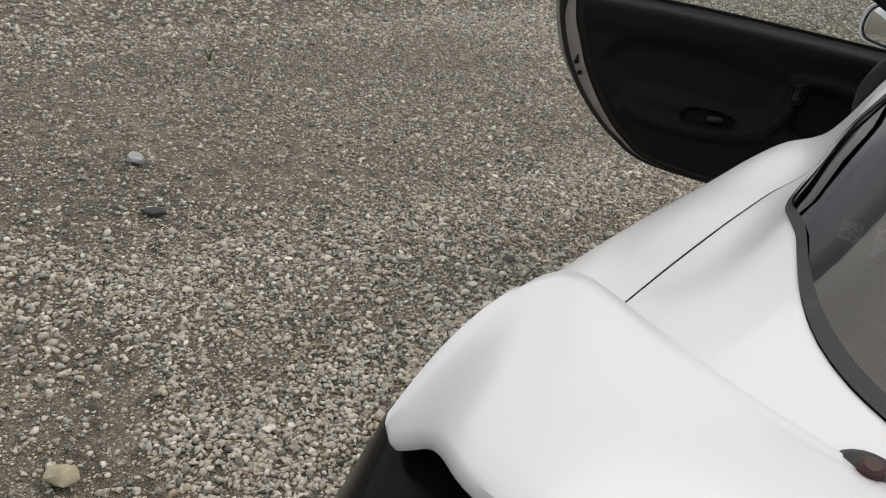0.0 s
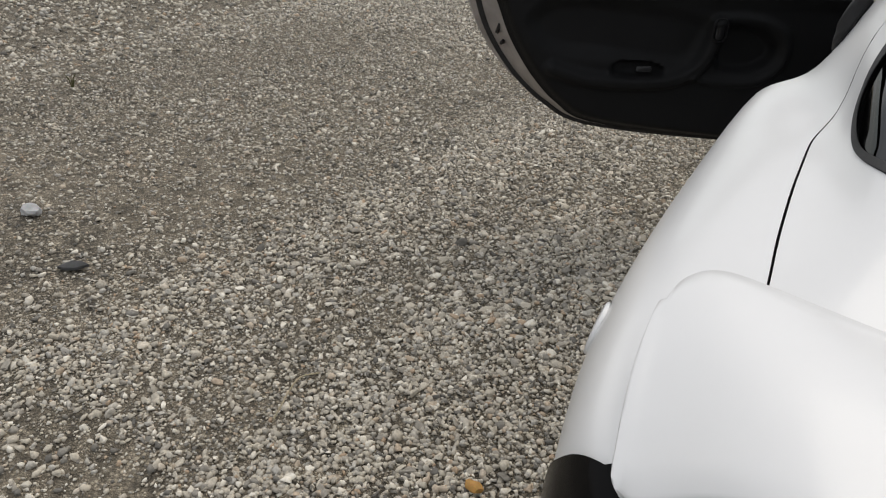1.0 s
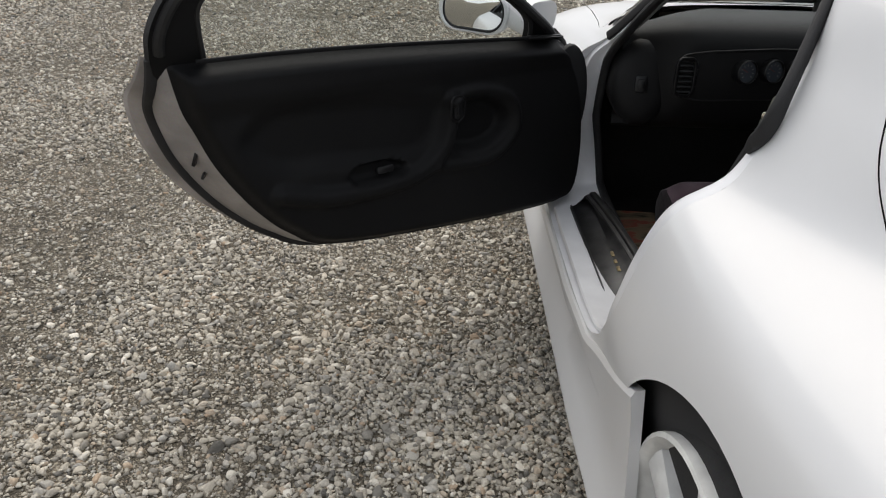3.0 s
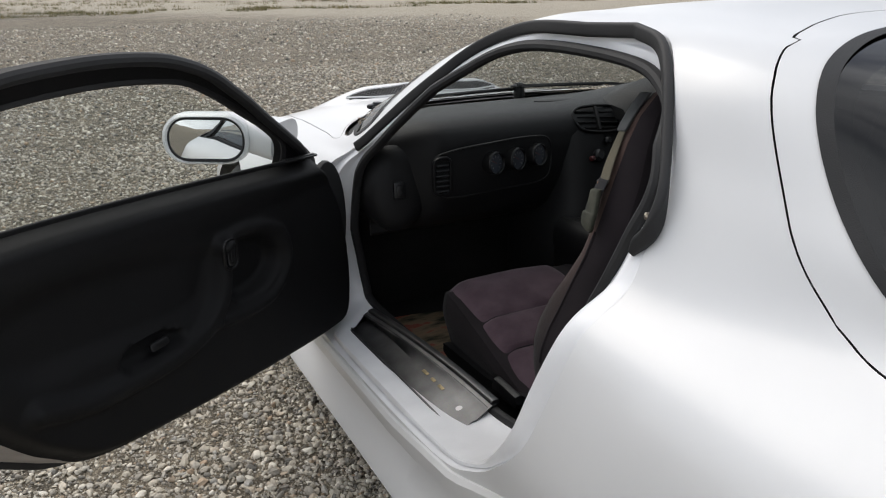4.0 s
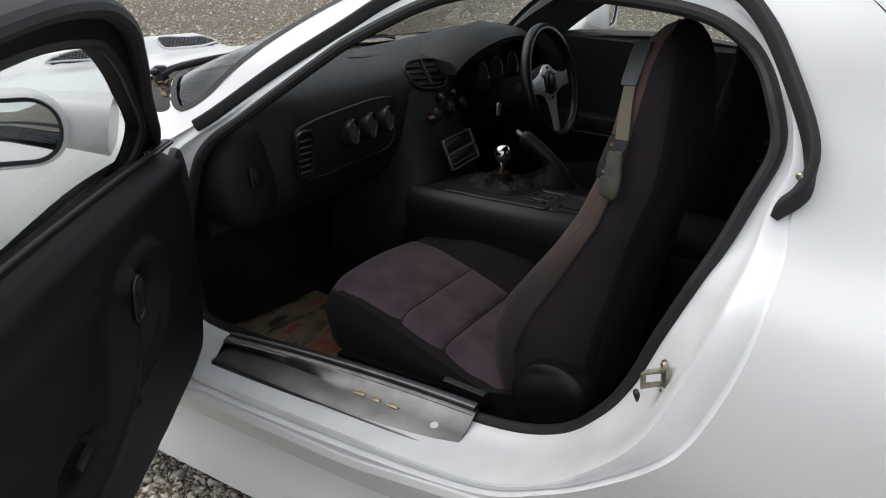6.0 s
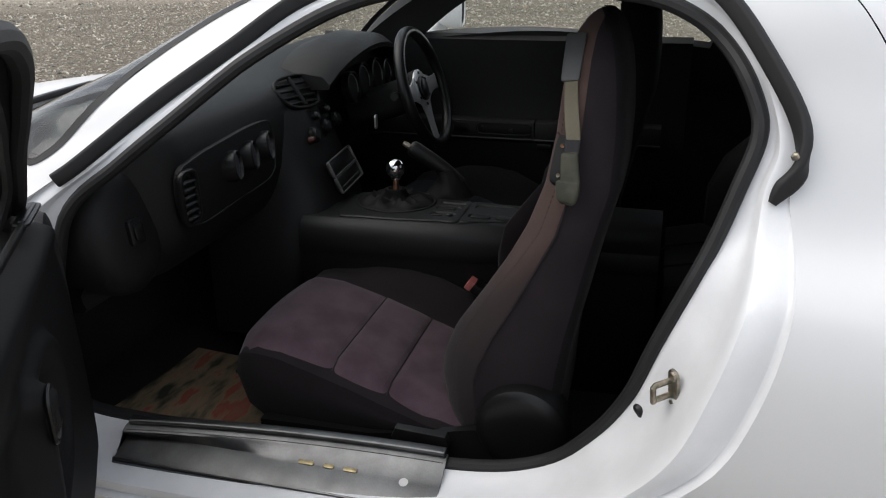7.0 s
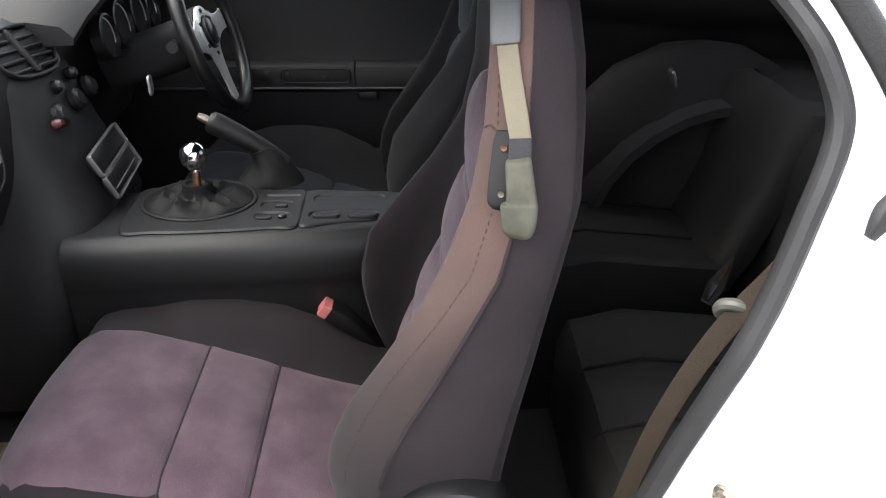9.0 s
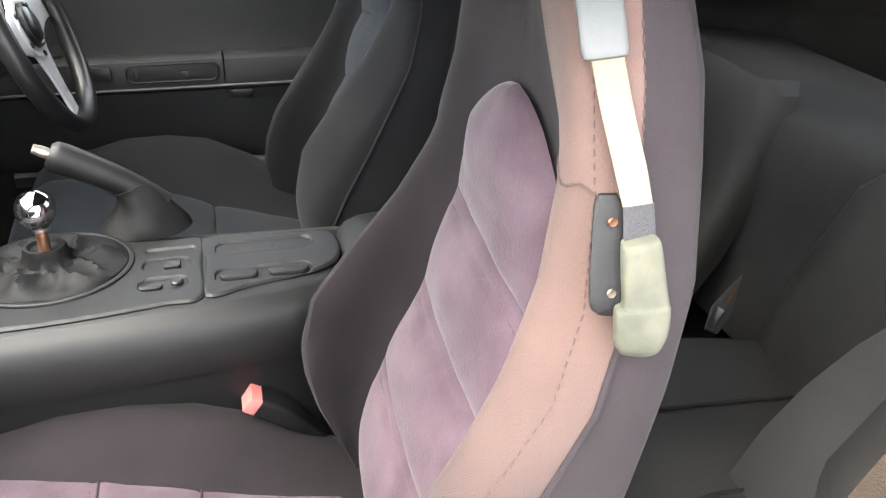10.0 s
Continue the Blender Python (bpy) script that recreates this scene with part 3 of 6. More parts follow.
part("side_skirt", mirrored(loft([skirt_ring(y) for y in np.linspace(1.715, 3.5, 12)])), paint, car)

# wheel housings, wheels
for name, y in (("rear", 1.465), ("front", 4.01)):
    for side in (-1, 1):
        part("wheel_housing",
             moved(lathe([(.35, .0), (.372, .0), (.372, .42), (.35, .42), (.35, .01)], 30), pose(side * .80, y, .326, 0, -90 * side, 0)), lining, car)


def wheel(x, y, out):
    m = pose(x, y, .318, 0, 90 * out, 0)
    tyre = part("wheel", moved(lathe([(.275, -.11), (.285, -.116), (.30, -.116), (.312, -.104), (.317, -.08), (.318, 0), (.317, .055), (.313, .070), (.304, .082), (.292, .094), (.280, .106), (.27, 0)], 52), m), tyre_rubber, car, "dusty tyre on a white spoked rim")
    part("rim", moved(lathe([(.274, -.1), (.284, .108), (.283, .119), (.275, .122), (.266, .112), (.258, .085), (.250, .05), (.246, -.05), (.246, -.1)], 52), m), rim_paint, tyre, "white painted rim")
    for k in range(6):
        spoke = loft([[(r, s * w, z + h) for s, h in ((-1, -.015), (-1, .01), (-.6, .016), (.6, .016), (1, .01), (1, -.015))] for r, w, z in ((.03, .022, .065), (.08, .024, .075), (.15, .028, .085), (.256, .042, .092))])
        part("spoke", moved(spoke, m @ pose(0, 0, 0, 0, 0, 60 * k)), rim_paint, tyre)
    part("hub_cap", moved(lathe([(.001, .085), (.024, .083), (.035, .075), (.045, .05), (.05, .02), (.05, -.02)], 24), m), rim_paint, tyre)
    part("brake_disc", moved(lathe([(.05, -.03), (.15, -.03), (.15, -.015), (.05, -.015)], 32), m), brushed, tyre)


for x, y, out in ((-.752, 1.465, -1), (.752, 1.465, 1), (-.775, 4.01, -1), (.775, 4.01, 1)):
    wheel(x, y, out)


# ---- tail: wing, lamps, rear wiper ----
def wing():
    """A blade across the deck whose ends turn down over the lamps: leading and trailing edge, span by span."""
    spans = [((0, .865, .925), (0, .575, .948)), ((.15, .866, .924), (.15, .578, .947)), ((.28, .869, .920), (.28, .587, .943)), ((.42, .885, .911), (.41, .603, .936)),
             ((.53, .918, .899), (.475, .614, .922)), ((.60, .944, .890), (.525, .639, .899)), ((.645, .957, .884), (.560, .655, .872)),
             ((.672, .954, .877), (.592, .664, .842)), ((.688, .932, .868), (.620, .669, .818)), ((.690, .90, .861), (.636, .680, .812))]
    lead = np.array(smooth_line([a for a, b in spans], 4))
    trail = np.array(smooth_line([b for a, b in spans], 4))
    rings = []
    for k, (a, b) in enumerate(zip(lead, trail)):
        u = k / (len(lead) - 1)
        out = smooth01(.5, .85, u)
        inner = np.array((-.016 * out, 0, -.022 + .010 * out))
        back = (b - a) / np.linalg.norm(b - a)
        top = [a + (b - a) * s + np.array((.006 * out, 0, .010)) * math.sin(math.pi * s) for s in np.linspace(0, 1, 11)]
        low = [a + (b - a) * s + inner * (1 if s > .3 else 1.6) for s in np.linspace(.97, .02, 9)]
        nose = [a - back * .006 + np.array((0, 0, -.028)), a - back * .009 + np.array((0, 0, -.014)), a - back * .006 + np.array((0, 0, -.004))]
        heel = [b + back * .005 + inner * .18, b + back * .007 + inner * .5, b + back * .005 + inner * .85]
        rings.append([(-p[0], p[1], p[2]) for p in [*nose, *top, *heel, *low]])
    tip = np.array(rings[-1])
    mid = tip.mean(0)
    for s, dx in ((.985, .005), (.95, .008), (.86, .010), (.6, .011)):
        rings.append([tuple(mid + (p - mid) * s + np.array((-dx, 0, -.3 * dx))) for p in tip])
    return rings


left_half = loft(wing())
part("rear_wing", join(left_half, mirrored(left_half)), paint, car, "white one-piece rear wing over the deck")
lamp = np.concatenate([to_v_side(smooth_line([(.47, .55), (.68, .55), (.76, .59), (.785, .67), (.757, .73)], 4)), to_v_top(smooth_line([(.660, .722), (.615, .728), (.572, .722), (.478, .702), (.30, .675), (.01, .665)], 4)), [(.665, 9.4), (.46, 9.4)]])
lamp_shape = panel(.46, .85, 2.6, 9, .012, keep=[lamp], depth=-.006)
for k, shape in enumerate((lamp_shape, mirrored(lamp_shape))):
    cover = part("tail_lamp", shape, smoked, car, "smoked black tail lamp panel")
part("tail_lamp_eye", moved(lathe([(.001, .012), (.05, .010), (.062, .002), (.064, -.02)], 24), in_plane((-.50, .452, .70), (1, 0, 0), (0, 0, 1))), red_lens, car)
turn = np.linspace(0, 2 * math.pi, 40, endpoint=False)
oval_at = lambda grow, shift, depth: on_skin(1.052 + shift + .042 * grow * np.cos(turn), 3.43 + .21 * grow * np.sin(turn), depth)
part("marker_recess", loft([oval_at(1.03, .002, -.0006), oval_at(.5, .002, -.0010)], True, True), rubber, car, "dark recess round the oval cap")
part("side_marker", loft([oval_at(1.0, -.004, .0), oval_at(.99, -.004, -.003), oval_at(.94, -.004, -.0055), oval_at(.7, -.004, -.0065), oval_at(.3, -.004, -.007)], True, True), paint, car, "white oval cap on the rear fender")
base = in_plane((-.305, .872, .898), (1, 0, 0), (0, 1, .25)) @ Matrix.Scale(.80, 4)
part("wiper_pivot", moved(lathe([(.044, -.03), (.043, .002), (.037, .016), (.026, .026), (.012, .030), (.001, .031)], 24), base), rubber, car, "black rear wiper pivot with a rusty cap")
part("wiper_nut", moved(lathe([(.013, .028), (.012, .038), (.008, .041), (.001, .041)], 10), base), rusty_nut, car)


# ---- the open passenger door, built shut and then swung out ----
HINGE, SWING = Vector((-.84, 3.17, 0)), -54.5
OPEN = Matrix.Translation(HINGE) @ pose(0, 0, 0, 0, 0, SWING) @ Matrix.Translation(-HINGE)
swung = lambda shape: moved(shape, OPEN)
skin_x = lambda y, z: -skin(np.atleast_1d(y), v_at_height(y, z))[0]
DOOR_EDGE = [(3.00, .335), (2.60, .335), (2.25, .362), (2.10, .425), (1.99, .505), (1.915, .585), (1.855, .68), (1.822, .77), (1.81, .86),
             (1.828, .948), (1.812, 1.01), (1.835, 1.08), (1.885, 1.15), (1.945, 1.205), (2.03, 1.237), (2.14, 1.246), (2.36, 1.247),
             (2.50, 1.222), (2.61, 1.178), (2.71, 1.106), (2.85, 1.01), (2.98, .91), (3.10, .82), (3.16, .70), (3.17, .52), (3.12, .39)]
door_edge = smooth_line(DOOR_EDGE, 6, True)
door_low = np.array([(y, z) for y, z in drawn_in(to_v_side(door_edge), .006)])
belt_v = to_v_side([(y, z) for y, z in ((3.3, .850), (2.98, .860), (2.5, .875), (1.7, .885))])
below_belt = np.concatenate([belt_v, [(1.6, 5.3), (1.6, 0), (3.3, 0)]])
door = part("door", swung(panel(1.7, 3.25, 1, 5.6, .018, keep=[door_low, below_belt], depth=.001)), paint, car, "open passenger door with black inner trim")

TRIM = [(2.985, .885), (3.04, .84), (3.10, .72), (3.125, .53), (3.10, .39), (2.98, .36), (2.60, .378), (2.245, .415), (2.13, .475), (2.06, .54),
        (2.005, .61), (1.955, .69), (1.92, .77), (1.895, .83), (1.875, .93)]
trim_low = smooth_line(TRIM, 5)
trim_top = smooth_line([(1.875, .93), (2.14, .928), (2.42, .918), (2.83, .895), (2.985, .885)], 6)[1:-1]
trim_line = np.concatenate([trim_low, trim_top])
cut_low = np.array([door_edge[i % len(door_edge)] for i in range(21 * 6, 35 * 6 + 1)])
k = np.linspace(0, len(cut_low) - 1, len(trim_low))
cut_low = np.stack([np.interp(k, np.arange(len(cut_low)), cut_low[:, i]) for i in (0, 1)], 1)
centre = np.array([2.45, .75])
cut_low = cut_low + (centre - cut_low) * .006
edge_x = skin_x(cut_low[:, 0], cut_low[:, 1])


def shut_ring(s, g):
    p = cut_low * (1 - s) + trim_low * s
    x = edge_x * (1 - g) + -.70 * g
    return np.stack([x, p[:, 0], p[:, 1]], 1)


# white paint greyed so that its colour carries the shade on this face
part("shut_face", swung(loft([shut_ring(s, g) for s, g in ((0, 0), (.05, .12), (.35, .22), (.45, .5), (.7, .75), (1, 1))], False, False)), shaded_paint, door, "white shut face of the door with its shade painted in")
weather = shut_ring(.40, .40)
weather[:, 0] += .008
part("door_edge_seal", swung(sweep(weather, [(a, b * .75) for a, b in disc(.014, 10)], up=(1, 0, 0))), rubber, door, "black rubber seal round the door edge")


def smoothstep(a, b, x):
    t = np.clip((x - a) / (b - a), 0, 1)
    return t * t * (3 - 2 * t)


def reach(p, line):
    """Distance of points to a closed outline, positive inside."""
    q = np.array(line)
    best = np.full(len(p), 9.0)
    for s, e in zip(q, np.roll(q, -1, 0)):
        d = e - s
        t = np.clip(((p - s) @ d) / max(d @ d, 1e-12), 0, 1)
        best = np.minimum(best, np.hypot(*(p - s - t[:, None] * d).T))
    return np.where(inside(p, q), best, -best)


pocket_line = smooth_line([(2.02, .74), (2.10, .80), (2.30, .80), (2.47, .782), (2.56, .755), (2.555, .69), (2.52, .645), (2.44, .635), (2.24, .655), (2.10, .665)], 5, True)
cup_line = smooth_line([(2.625, .752), (2.66, .762), (2.736, .752), (2.797, .705), (2.793, .645), (2.727, .606), (2.64, .606), (2.607, .64), (2.613, .70)], 5, True)
bin_line = smooth_line([(2.285, .612), (2.31, .630), (2.38, .634), (2.44, .622), (2.456, .604), (2.43, .588), (2.36, .582), (2.30, .586)], 5, True)
ridge_line = smooth_line([(2.596, .765), (2.592, .73), (2.585, .685), (2.572, .645), (2.545, .612), (2.50, .585), (2.42, .568), (2.30, .565), (2.20, .572), (2.10, .60)], 5)
rim_line = smooth_line([(2.586, .765), (2.622, .779), (2.68, .782), (2.74, .772), (2.80, .742), (2.825, .69), (2.815, .635), (2.76, .588), (2.69, .577), (2.61, .580), (2.55, .588)], 5)


def near_line(p, line):
    """Distance of points to an open line."""
    q = np.array(line)
    best = np.full(len(p), 9.0)
    for s, e in zip(q[:-1], q[1:]):
        d = e - s
        t = np.clip(((p - s) @ d) / max(d @ d, 1e-12), 0, 1)
        best = np.minimum(best, np.hypot(*(p - s - t[:, None] * d).T))
    return best


def trim_x(p):
    e = reach(p, trim_line)
    x = -.70 + .042 * smoothstep(0, .035, e)
    x = x + .014 * smoothstep(.80, .86, p[:, 1]) * smoothstep(0, .03, e)
    x = x - .020 * smoothstep(-.03, .03, reach(p, pocket_line))
    x = x + .024 * smoothstep(.034, .008, near_line(p, ridge_line))
    x = x + .012 * smoothstep(.020, .004, near_line(p, rim_line))
    x = x - .046 * smoothstep(-.004, .026, reach(p, cup_line))
    x = x - .030 * smoothstep(-.003, .008, reach(p, bin_line))
    return x


tp, tt = clipped_grid(1.85, 3.15, .33, .95, .007, [trim_line])
part("trim_panel", as_mesh("trim_panel", *swung((np.stack([trim_x(tp), tp[:, 0], tp[:, 1]], 1), tt)), angle=75.0), door_vinyl, door, "black moulded vinyl inner trim")
part("lock_lever", swung(moved(join(slab(rounded(.028, .056, .012), .012, .004), moved(slab(rounded(.014, .034, .006), .006, .002), pose(0, 0, .010))), in_plane((-.640, 2.596, .748), (0, 1, 0), (0, 0, 1)))), gloss_plastic, door, "small black door release lever")
part("lever_bezel", swung(sweep([(-.632, 2.596 + a, .748 + b) for a, b in rounded(.04, .068, .016)], disc(.0035, 6), True, up=(1, 0, 0))), gloss_plastic, door)
part("window_switch", swung(moved(block(.05, .018, .010, .003), in_plane((-.668, 2.39, .608), (0, 1, .05), (-.3, 0, 1)))), gloss_plastic, door, "black window switch in the armrest")
part("speaker_cover", swung(moved(slab([(a * .082, b * .165) for a, b in disc(1, 32)], .016, .010), in_plane((-.676, 3.02, .705), (0, 1, 0), (0, 0, 1)))), rubber, door, "black oval speaker cover")
part("belt_strip", swung(sweep([(-.668, y, z + .004) for y, z in smooth_line([(1.93, .932), (2.14, .931), (2.42, .921), (2.83, .898), (2.93, .89)], 6)], rounded(.010, .010, .003, 3), up=(1, 0, 0))), door_vinyl, door)

# window frame
frame_out = np.concatenate([[(3.03, .835)], smooth_line([(2.99, .888), (2.925, .935), (2.785, 1.022), (2.70, 1.075), (2.61, 1.126), (2.55, 1.158), (2.483, 1.184), (2.398, 1.205), (2.289, 1.214), (2.198, 1.213), (2.08, 1.202), (1.985, 1.172), (1.915, 1.123), (1.865, 1.065), (1.84, 1.0), (1.84, .95)], 7), [(1.86, .865)]])
pane_line = np.concatenate([smooth_line([(2.898, .848), (2.872, .935), (2.812, .985), (2.707, 1.042), (2.595, 1.100), (2.50, 1.140), (2.43, 1.153), (2.33, 1.160), (2.22, 1.158), (2.10, 1.147), (2.03, 1.127), (1.975, 1.093), (1.942, 1.05), (1.945, .995), (1.958, .93)], 6), [(1.956, .885), (2.14, .880), (2.42, .870)]])


def frame_x(p, off):
    return skin_x(p[:, 0], p[:, 1]) + off


fp, ft = clipped_grid(1.75, 3.1, .86, 1.27, .012, [frame_out], [pane_line])
front_v = np.stack([frame_x(fp, .045), fp[:, 0], fp[:, 1]], 1)
back_v = np.stack([frame_x(fp, .012), fp[:, 0], fp[:, 1]], 1)
rim_of = lambda line: loft([np.stack([frame_x(line, o), line[:, 0], line[:, 1]], 1) for o in (.012, .045)], True, False)
part("window_frame", swung(join((front_v, ft), (back_v, ft), rim_of(frame_out), rim_of(pane_line))), door_vinyl, door, "black window frame of the door")
frame_seal = np.stack([frame_x(frame_out, .044), frame_out[:, 0], frame_out[:, 1]], 1)[2:-2]
frame_seal[:, 1:] += (centre + (0, .2) - frame_seal[:, 1:]) * .035
part("frame_seal", swung(sweep(frame_seal, disc(.013, 10), up=(1, 0, 0))), rubber, door)
inner_seal = np.stack([frame_x(pane_line, .042), pane_line[:, 0], pane_line[:, 1]], 1)
part("glass_run", swung(sweep(inner_seal, disc(.007, 6), True, up=(1, 0, 0))), rubber, door)
gp, gt = clipped_grid(1.9, 2.9, .88, 1.2, .03, [inset(pane_line, -.012)])
door_pane = part("door_window", swung((np.stack([frame_x(gp, .03), gp[:, 0], gp[:, 1]], 1), gt)), clear_glass, door, "dusty clear side window")
door_pane.visible_shadow = False
part("latch", swung(moved(slab(rounded(.02, .04, .006), .008, .002), in_plane((-.735, 1.93, .70), (.75, -.5, 0), (.25, .25, 1)))), gloss_plastic, door)
part("latch", swung(moved(slab(rounded(.03, .016, .005), .006, .002), in_plane((-.738, 1.945, .655), (.75, -.5, 0), (.25, .25, 1)))), gloss_plastic, door)
part("demister_slot", swung(moved(join(slab(rounded(.13, .022, .010), .004, .0015), moved(slab(rounded(.112, .010, .005), .006, .001), pose(0, 0, .0005))), in_plane((-.668, 2.915, .898), (.02, 1, -.05), (-1, 0, .12)))), gloss_plastic, door, "narrow black demister slot")


def wing_mirror(c, right, tilt=(0, 0, 0)):
    """Housing, glass and its gasket for a door mirror whose glass is centred on c; tilt turns the glass in the housing."""
    m = in_plane(c, right, (0, 0, 1))
    rings = []
    for s, grow, dy in ((0.0, .93, 0), (-.006, 1.0, 0), (-.03, 1.03, 0), (-.06, .98, .002), (-.085, .80, .004), (-.10, .52, .006), (-.106, .2, .006)):
        rings.append([((a - .0) * grow, b * grow + dy, s) for a, b in rounded(.222, .130, .061, 6)])
    lip = [[(a * g, b * g, s) for a, b in rounded(.222, .130, .061, 6)] for g, s in ((.93, 0), (.90, -.004), (.89, -.012), (.88, -.045))]
    shell = loft(rings[::-1] + lip[1:], True, True)
    plate = loft([[(a * g, b * g, .002 * (1 - g * g)) for a, b in rounded(.198, .108, .050, 6)] for g in (1, .8, .6, .4, .2)], True, True)
    seat_at = m @ pose(0, 0, -.009) @ pose(0, 0, 0, *tilt)
    return moved(shell, m), moved(plate, seat_at), moved(sweep([(a, b, .0015) for a, b in rounded(.198, .108, .050, 6)], disc(.0035, 6), True, up=(0, 0, 1)), seat_at)


housing, plate, gasket = wing_mirror((-1.150, 3.036, .938), (.88, -.42, -.02), (-3.2, -2.2, 0))
part("mirror_housing", housing, paint, door, "white oval door mirror housing")
part("mirror_plate", plate, mirror_glass, door, "mirror glass reflecting the door and the yard")
part("mirror_gasket", gasket, rubber, door)
part("mirror_arm", sweep(smooth_line([(-1.085, 3.118, .945), (-1.05, 3.10, .942), (-1.0, 3.05, .935), (-.95, 3.0, .925)], 4), rounded(.115, .085, .035, 5), up=(0, 0, 1), grow=np.linspace(.85, 1.25, 13)), paint, door)


# ---- cabin: sill plate, dashboard, console ----
def plate_row(x_out, x_in, y):
    """Cross-section of the sill plate at y, from its outer to its inner edge."""
    return [(x_out, .346), (x_out + .012, .351), (x_out + .05, .366), (x_out + .06, .3675), (x_in - .028, .384), (x_in - .018, .390), (x_in - .004, .392), (x_in + .004, .380)]


plate_rings = []
for y in np.linspace(2.32, 2.945, 14):
    s = (y - 2.32) / .625
    row = plate_row(-.806 - .008 * s, -.690 - .055 * s * s, y)
    plate_rings.append([(a, y, b + .014) for a, b in row] + [(a, y, b + .010) for a, b in row[::-1]])
sill_plate = part("sill_plate", loft(plate_rings), brushed, car, "scratched steel sill plate with worn gold bars")
for y in (2.385, 2.893):
    part("screw", moved(lathe([(.0085, 0), (.008, .003), (.004, .004), (.003, .0025), (.001, .002)], 14), in_plane((-.757, y, .380), (0, 1, 0), (.95, 0, .3))), alloy, sill_plate)
inner_rail = [(-.690 - .055 * ((y - 2.32) / .625) ** 2 - .004, y, .409) for y in np.linspace(2.325, 2.94, 14)]
part("plate_rail", sweep(inner_rail, rounded(.022, .012, .005, 3), up=(0, 0, 1)), brushed, sill_plate, "rounded inner rail of the plate")
part("plate_groove", sweep([(x - .018, y, z - .012) for x, y, z in inner_rail], rounded(.006, .008, .002, 2), up=(0, 0, 1)), rubber, sill_plate)
part("plate_lip", sweep([(-.803 - .008 * (y - 2.32) / .625, y, .3655) for y in np.linspace(2.322, 2.943, 10)], disc(.0028, 8), up=(0, 0, 1)), brushed, sill_plate)
# three plain gold bars in place of the lettering
for dy, w, h in ((.012, .030, .009), (.056, .020, .009), (.098, .026, .009)):
    mark = in_plane((-.752, 2.585 - dy, .3825), (0, -1, 0), (.95, 0, .3))
    part("gold_bar", moved(slab(rounded(w, h, .003), .0012, .0004), mark), gold, sill_plate)

# striker and buffer on the jamb
jamb_face = in_plane((-.789, 1.952, .656), (-.80, -.60, 0), (-.08, .08, 1))
striker = part("striker", moved(slab(rounded(.022, .066, .010), .005, .002), jamb_face), old_steel, car, "zinc door striker loop")
part("loop", moved(sweep([(-.006, .012, 0), (-.006, .012, .03), (-.002, .012, .036), (-.002, -.012, .036), (-.006, -.012, .03), (-.006, -.012, 0)], disc(.0045, 8), up=(1, .01, 0)), jamb_face), old_steel, striker)
for dy in (.024, -.024):
    part("bolt", moved(lathe([(.008, .004), (.007, .008), (.001, .009)], 8), jamb_face @ pose(.002, dy, 0)), old_steel, striker)
part("buffer", moved(slab(rounded(.022, .040, .0105), .014, .006), in_plane((-.752, 1.990, .586), (-.80, -.5, .1), (-.2, .3, 1))), gloss_plastic, car, "black rubber door buffer")
part("strip_bolt", moved(lathe([(.006, -.004), (.006, .002), (.003, .004), (.001, .004)], 6), in_plane((-.736, 1.832, .995), (-.3, -.9, 0), (0, 0, 1))), old_steel, car)


def dash_profile(x):
    """Outline of the dashboard's section at x, in y and z."""
    end = smooth01(.52, .68, abs(x))
    hump = math.exp(-((x - .37) / .20) ** 2)
    top = [(3.42, .84), (3.38, .90), (3.27, .930), (3.12, .942 + .035 * hump), (3.0, .942 + .07 * hump), (2.94 - .05 * hump, .926 + .08 * hump), (2.916 - .05 * hump, .897 + .085 * hump)]
    face = [(2.905 - .03 * hump, .86 + .05 * hump), (2.902 + .02 * hump, .81), (2.905 + .02 * hump, .75), (2.92, .69), (2.96, .635), (3.05, .60), (3.2, .58), (3.4, .57)]
    return [(y + .09 * end * (z > .62), z - .03 * end * (z > .85)) for y, z in top + face]


rings = []
for x in np.linspace(-.70, .70, 57):
    back = lambda y: smooth01(3.02, 3.36, y)
    rings.append([(x * (1 - .22 * back(y)), y, z - .03 * back(y) * smooth01(.45, .65, abs(x))) for y, z in smooth_line(dash_profile(x), 3)])
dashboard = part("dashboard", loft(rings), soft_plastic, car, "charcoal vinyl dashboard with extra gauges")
end_pose = in_plane((-.640, 2.965, .757), (1, -.12, 0), (0, .12, 1)) @ Matrix.Diagonal((.72, 1, 1, 1))
part("dash_end_cap", moved(lathe([(.13, -.16), (.13, -.03), (.124, -.008), (.108, .008), (.085, .016), (.05, .02), (.001, .021)], 36), end_pose), plastic, dashboard, "round black end cap of the dashboard")
part("cap_catch", moved(join(slab(rounded(.05, .05, .008), .012, .004), moved(slab(rounded(.03, .028, .005), .006, .002), pose(0, 0, .011))), end_pose @ pose(-.005, .0, .018)), gloss_plastic, dashboard)
inset_line = smooth_line([(-.555, .845), (-.50, .866), (-.38, .876), (-.25, .882), (-.175, .870), (-.162, .80), (-.19, .745), (-.35, .735), (-.50, .73), (-.555, .76)], 5, True)
face_y = 2.899
part("gauge_panel", moved(slab([(a, b) for a, b in inset_line], .012, .005), in_plane((0, face_y + .008, 0), (1, 0, 0), (0, 0, 1))), plastic, dashboard)
part("panel_seam", sweep([(a, face_y - .004, b) for a, b in inset_line], disc(.0022, 6), True, up=(0, 1, 0)), rubber, dashboard)
vent_pose = in_plane((-.536, face_y - .008, .797), (1, 0, 0), (0, 0, 1))
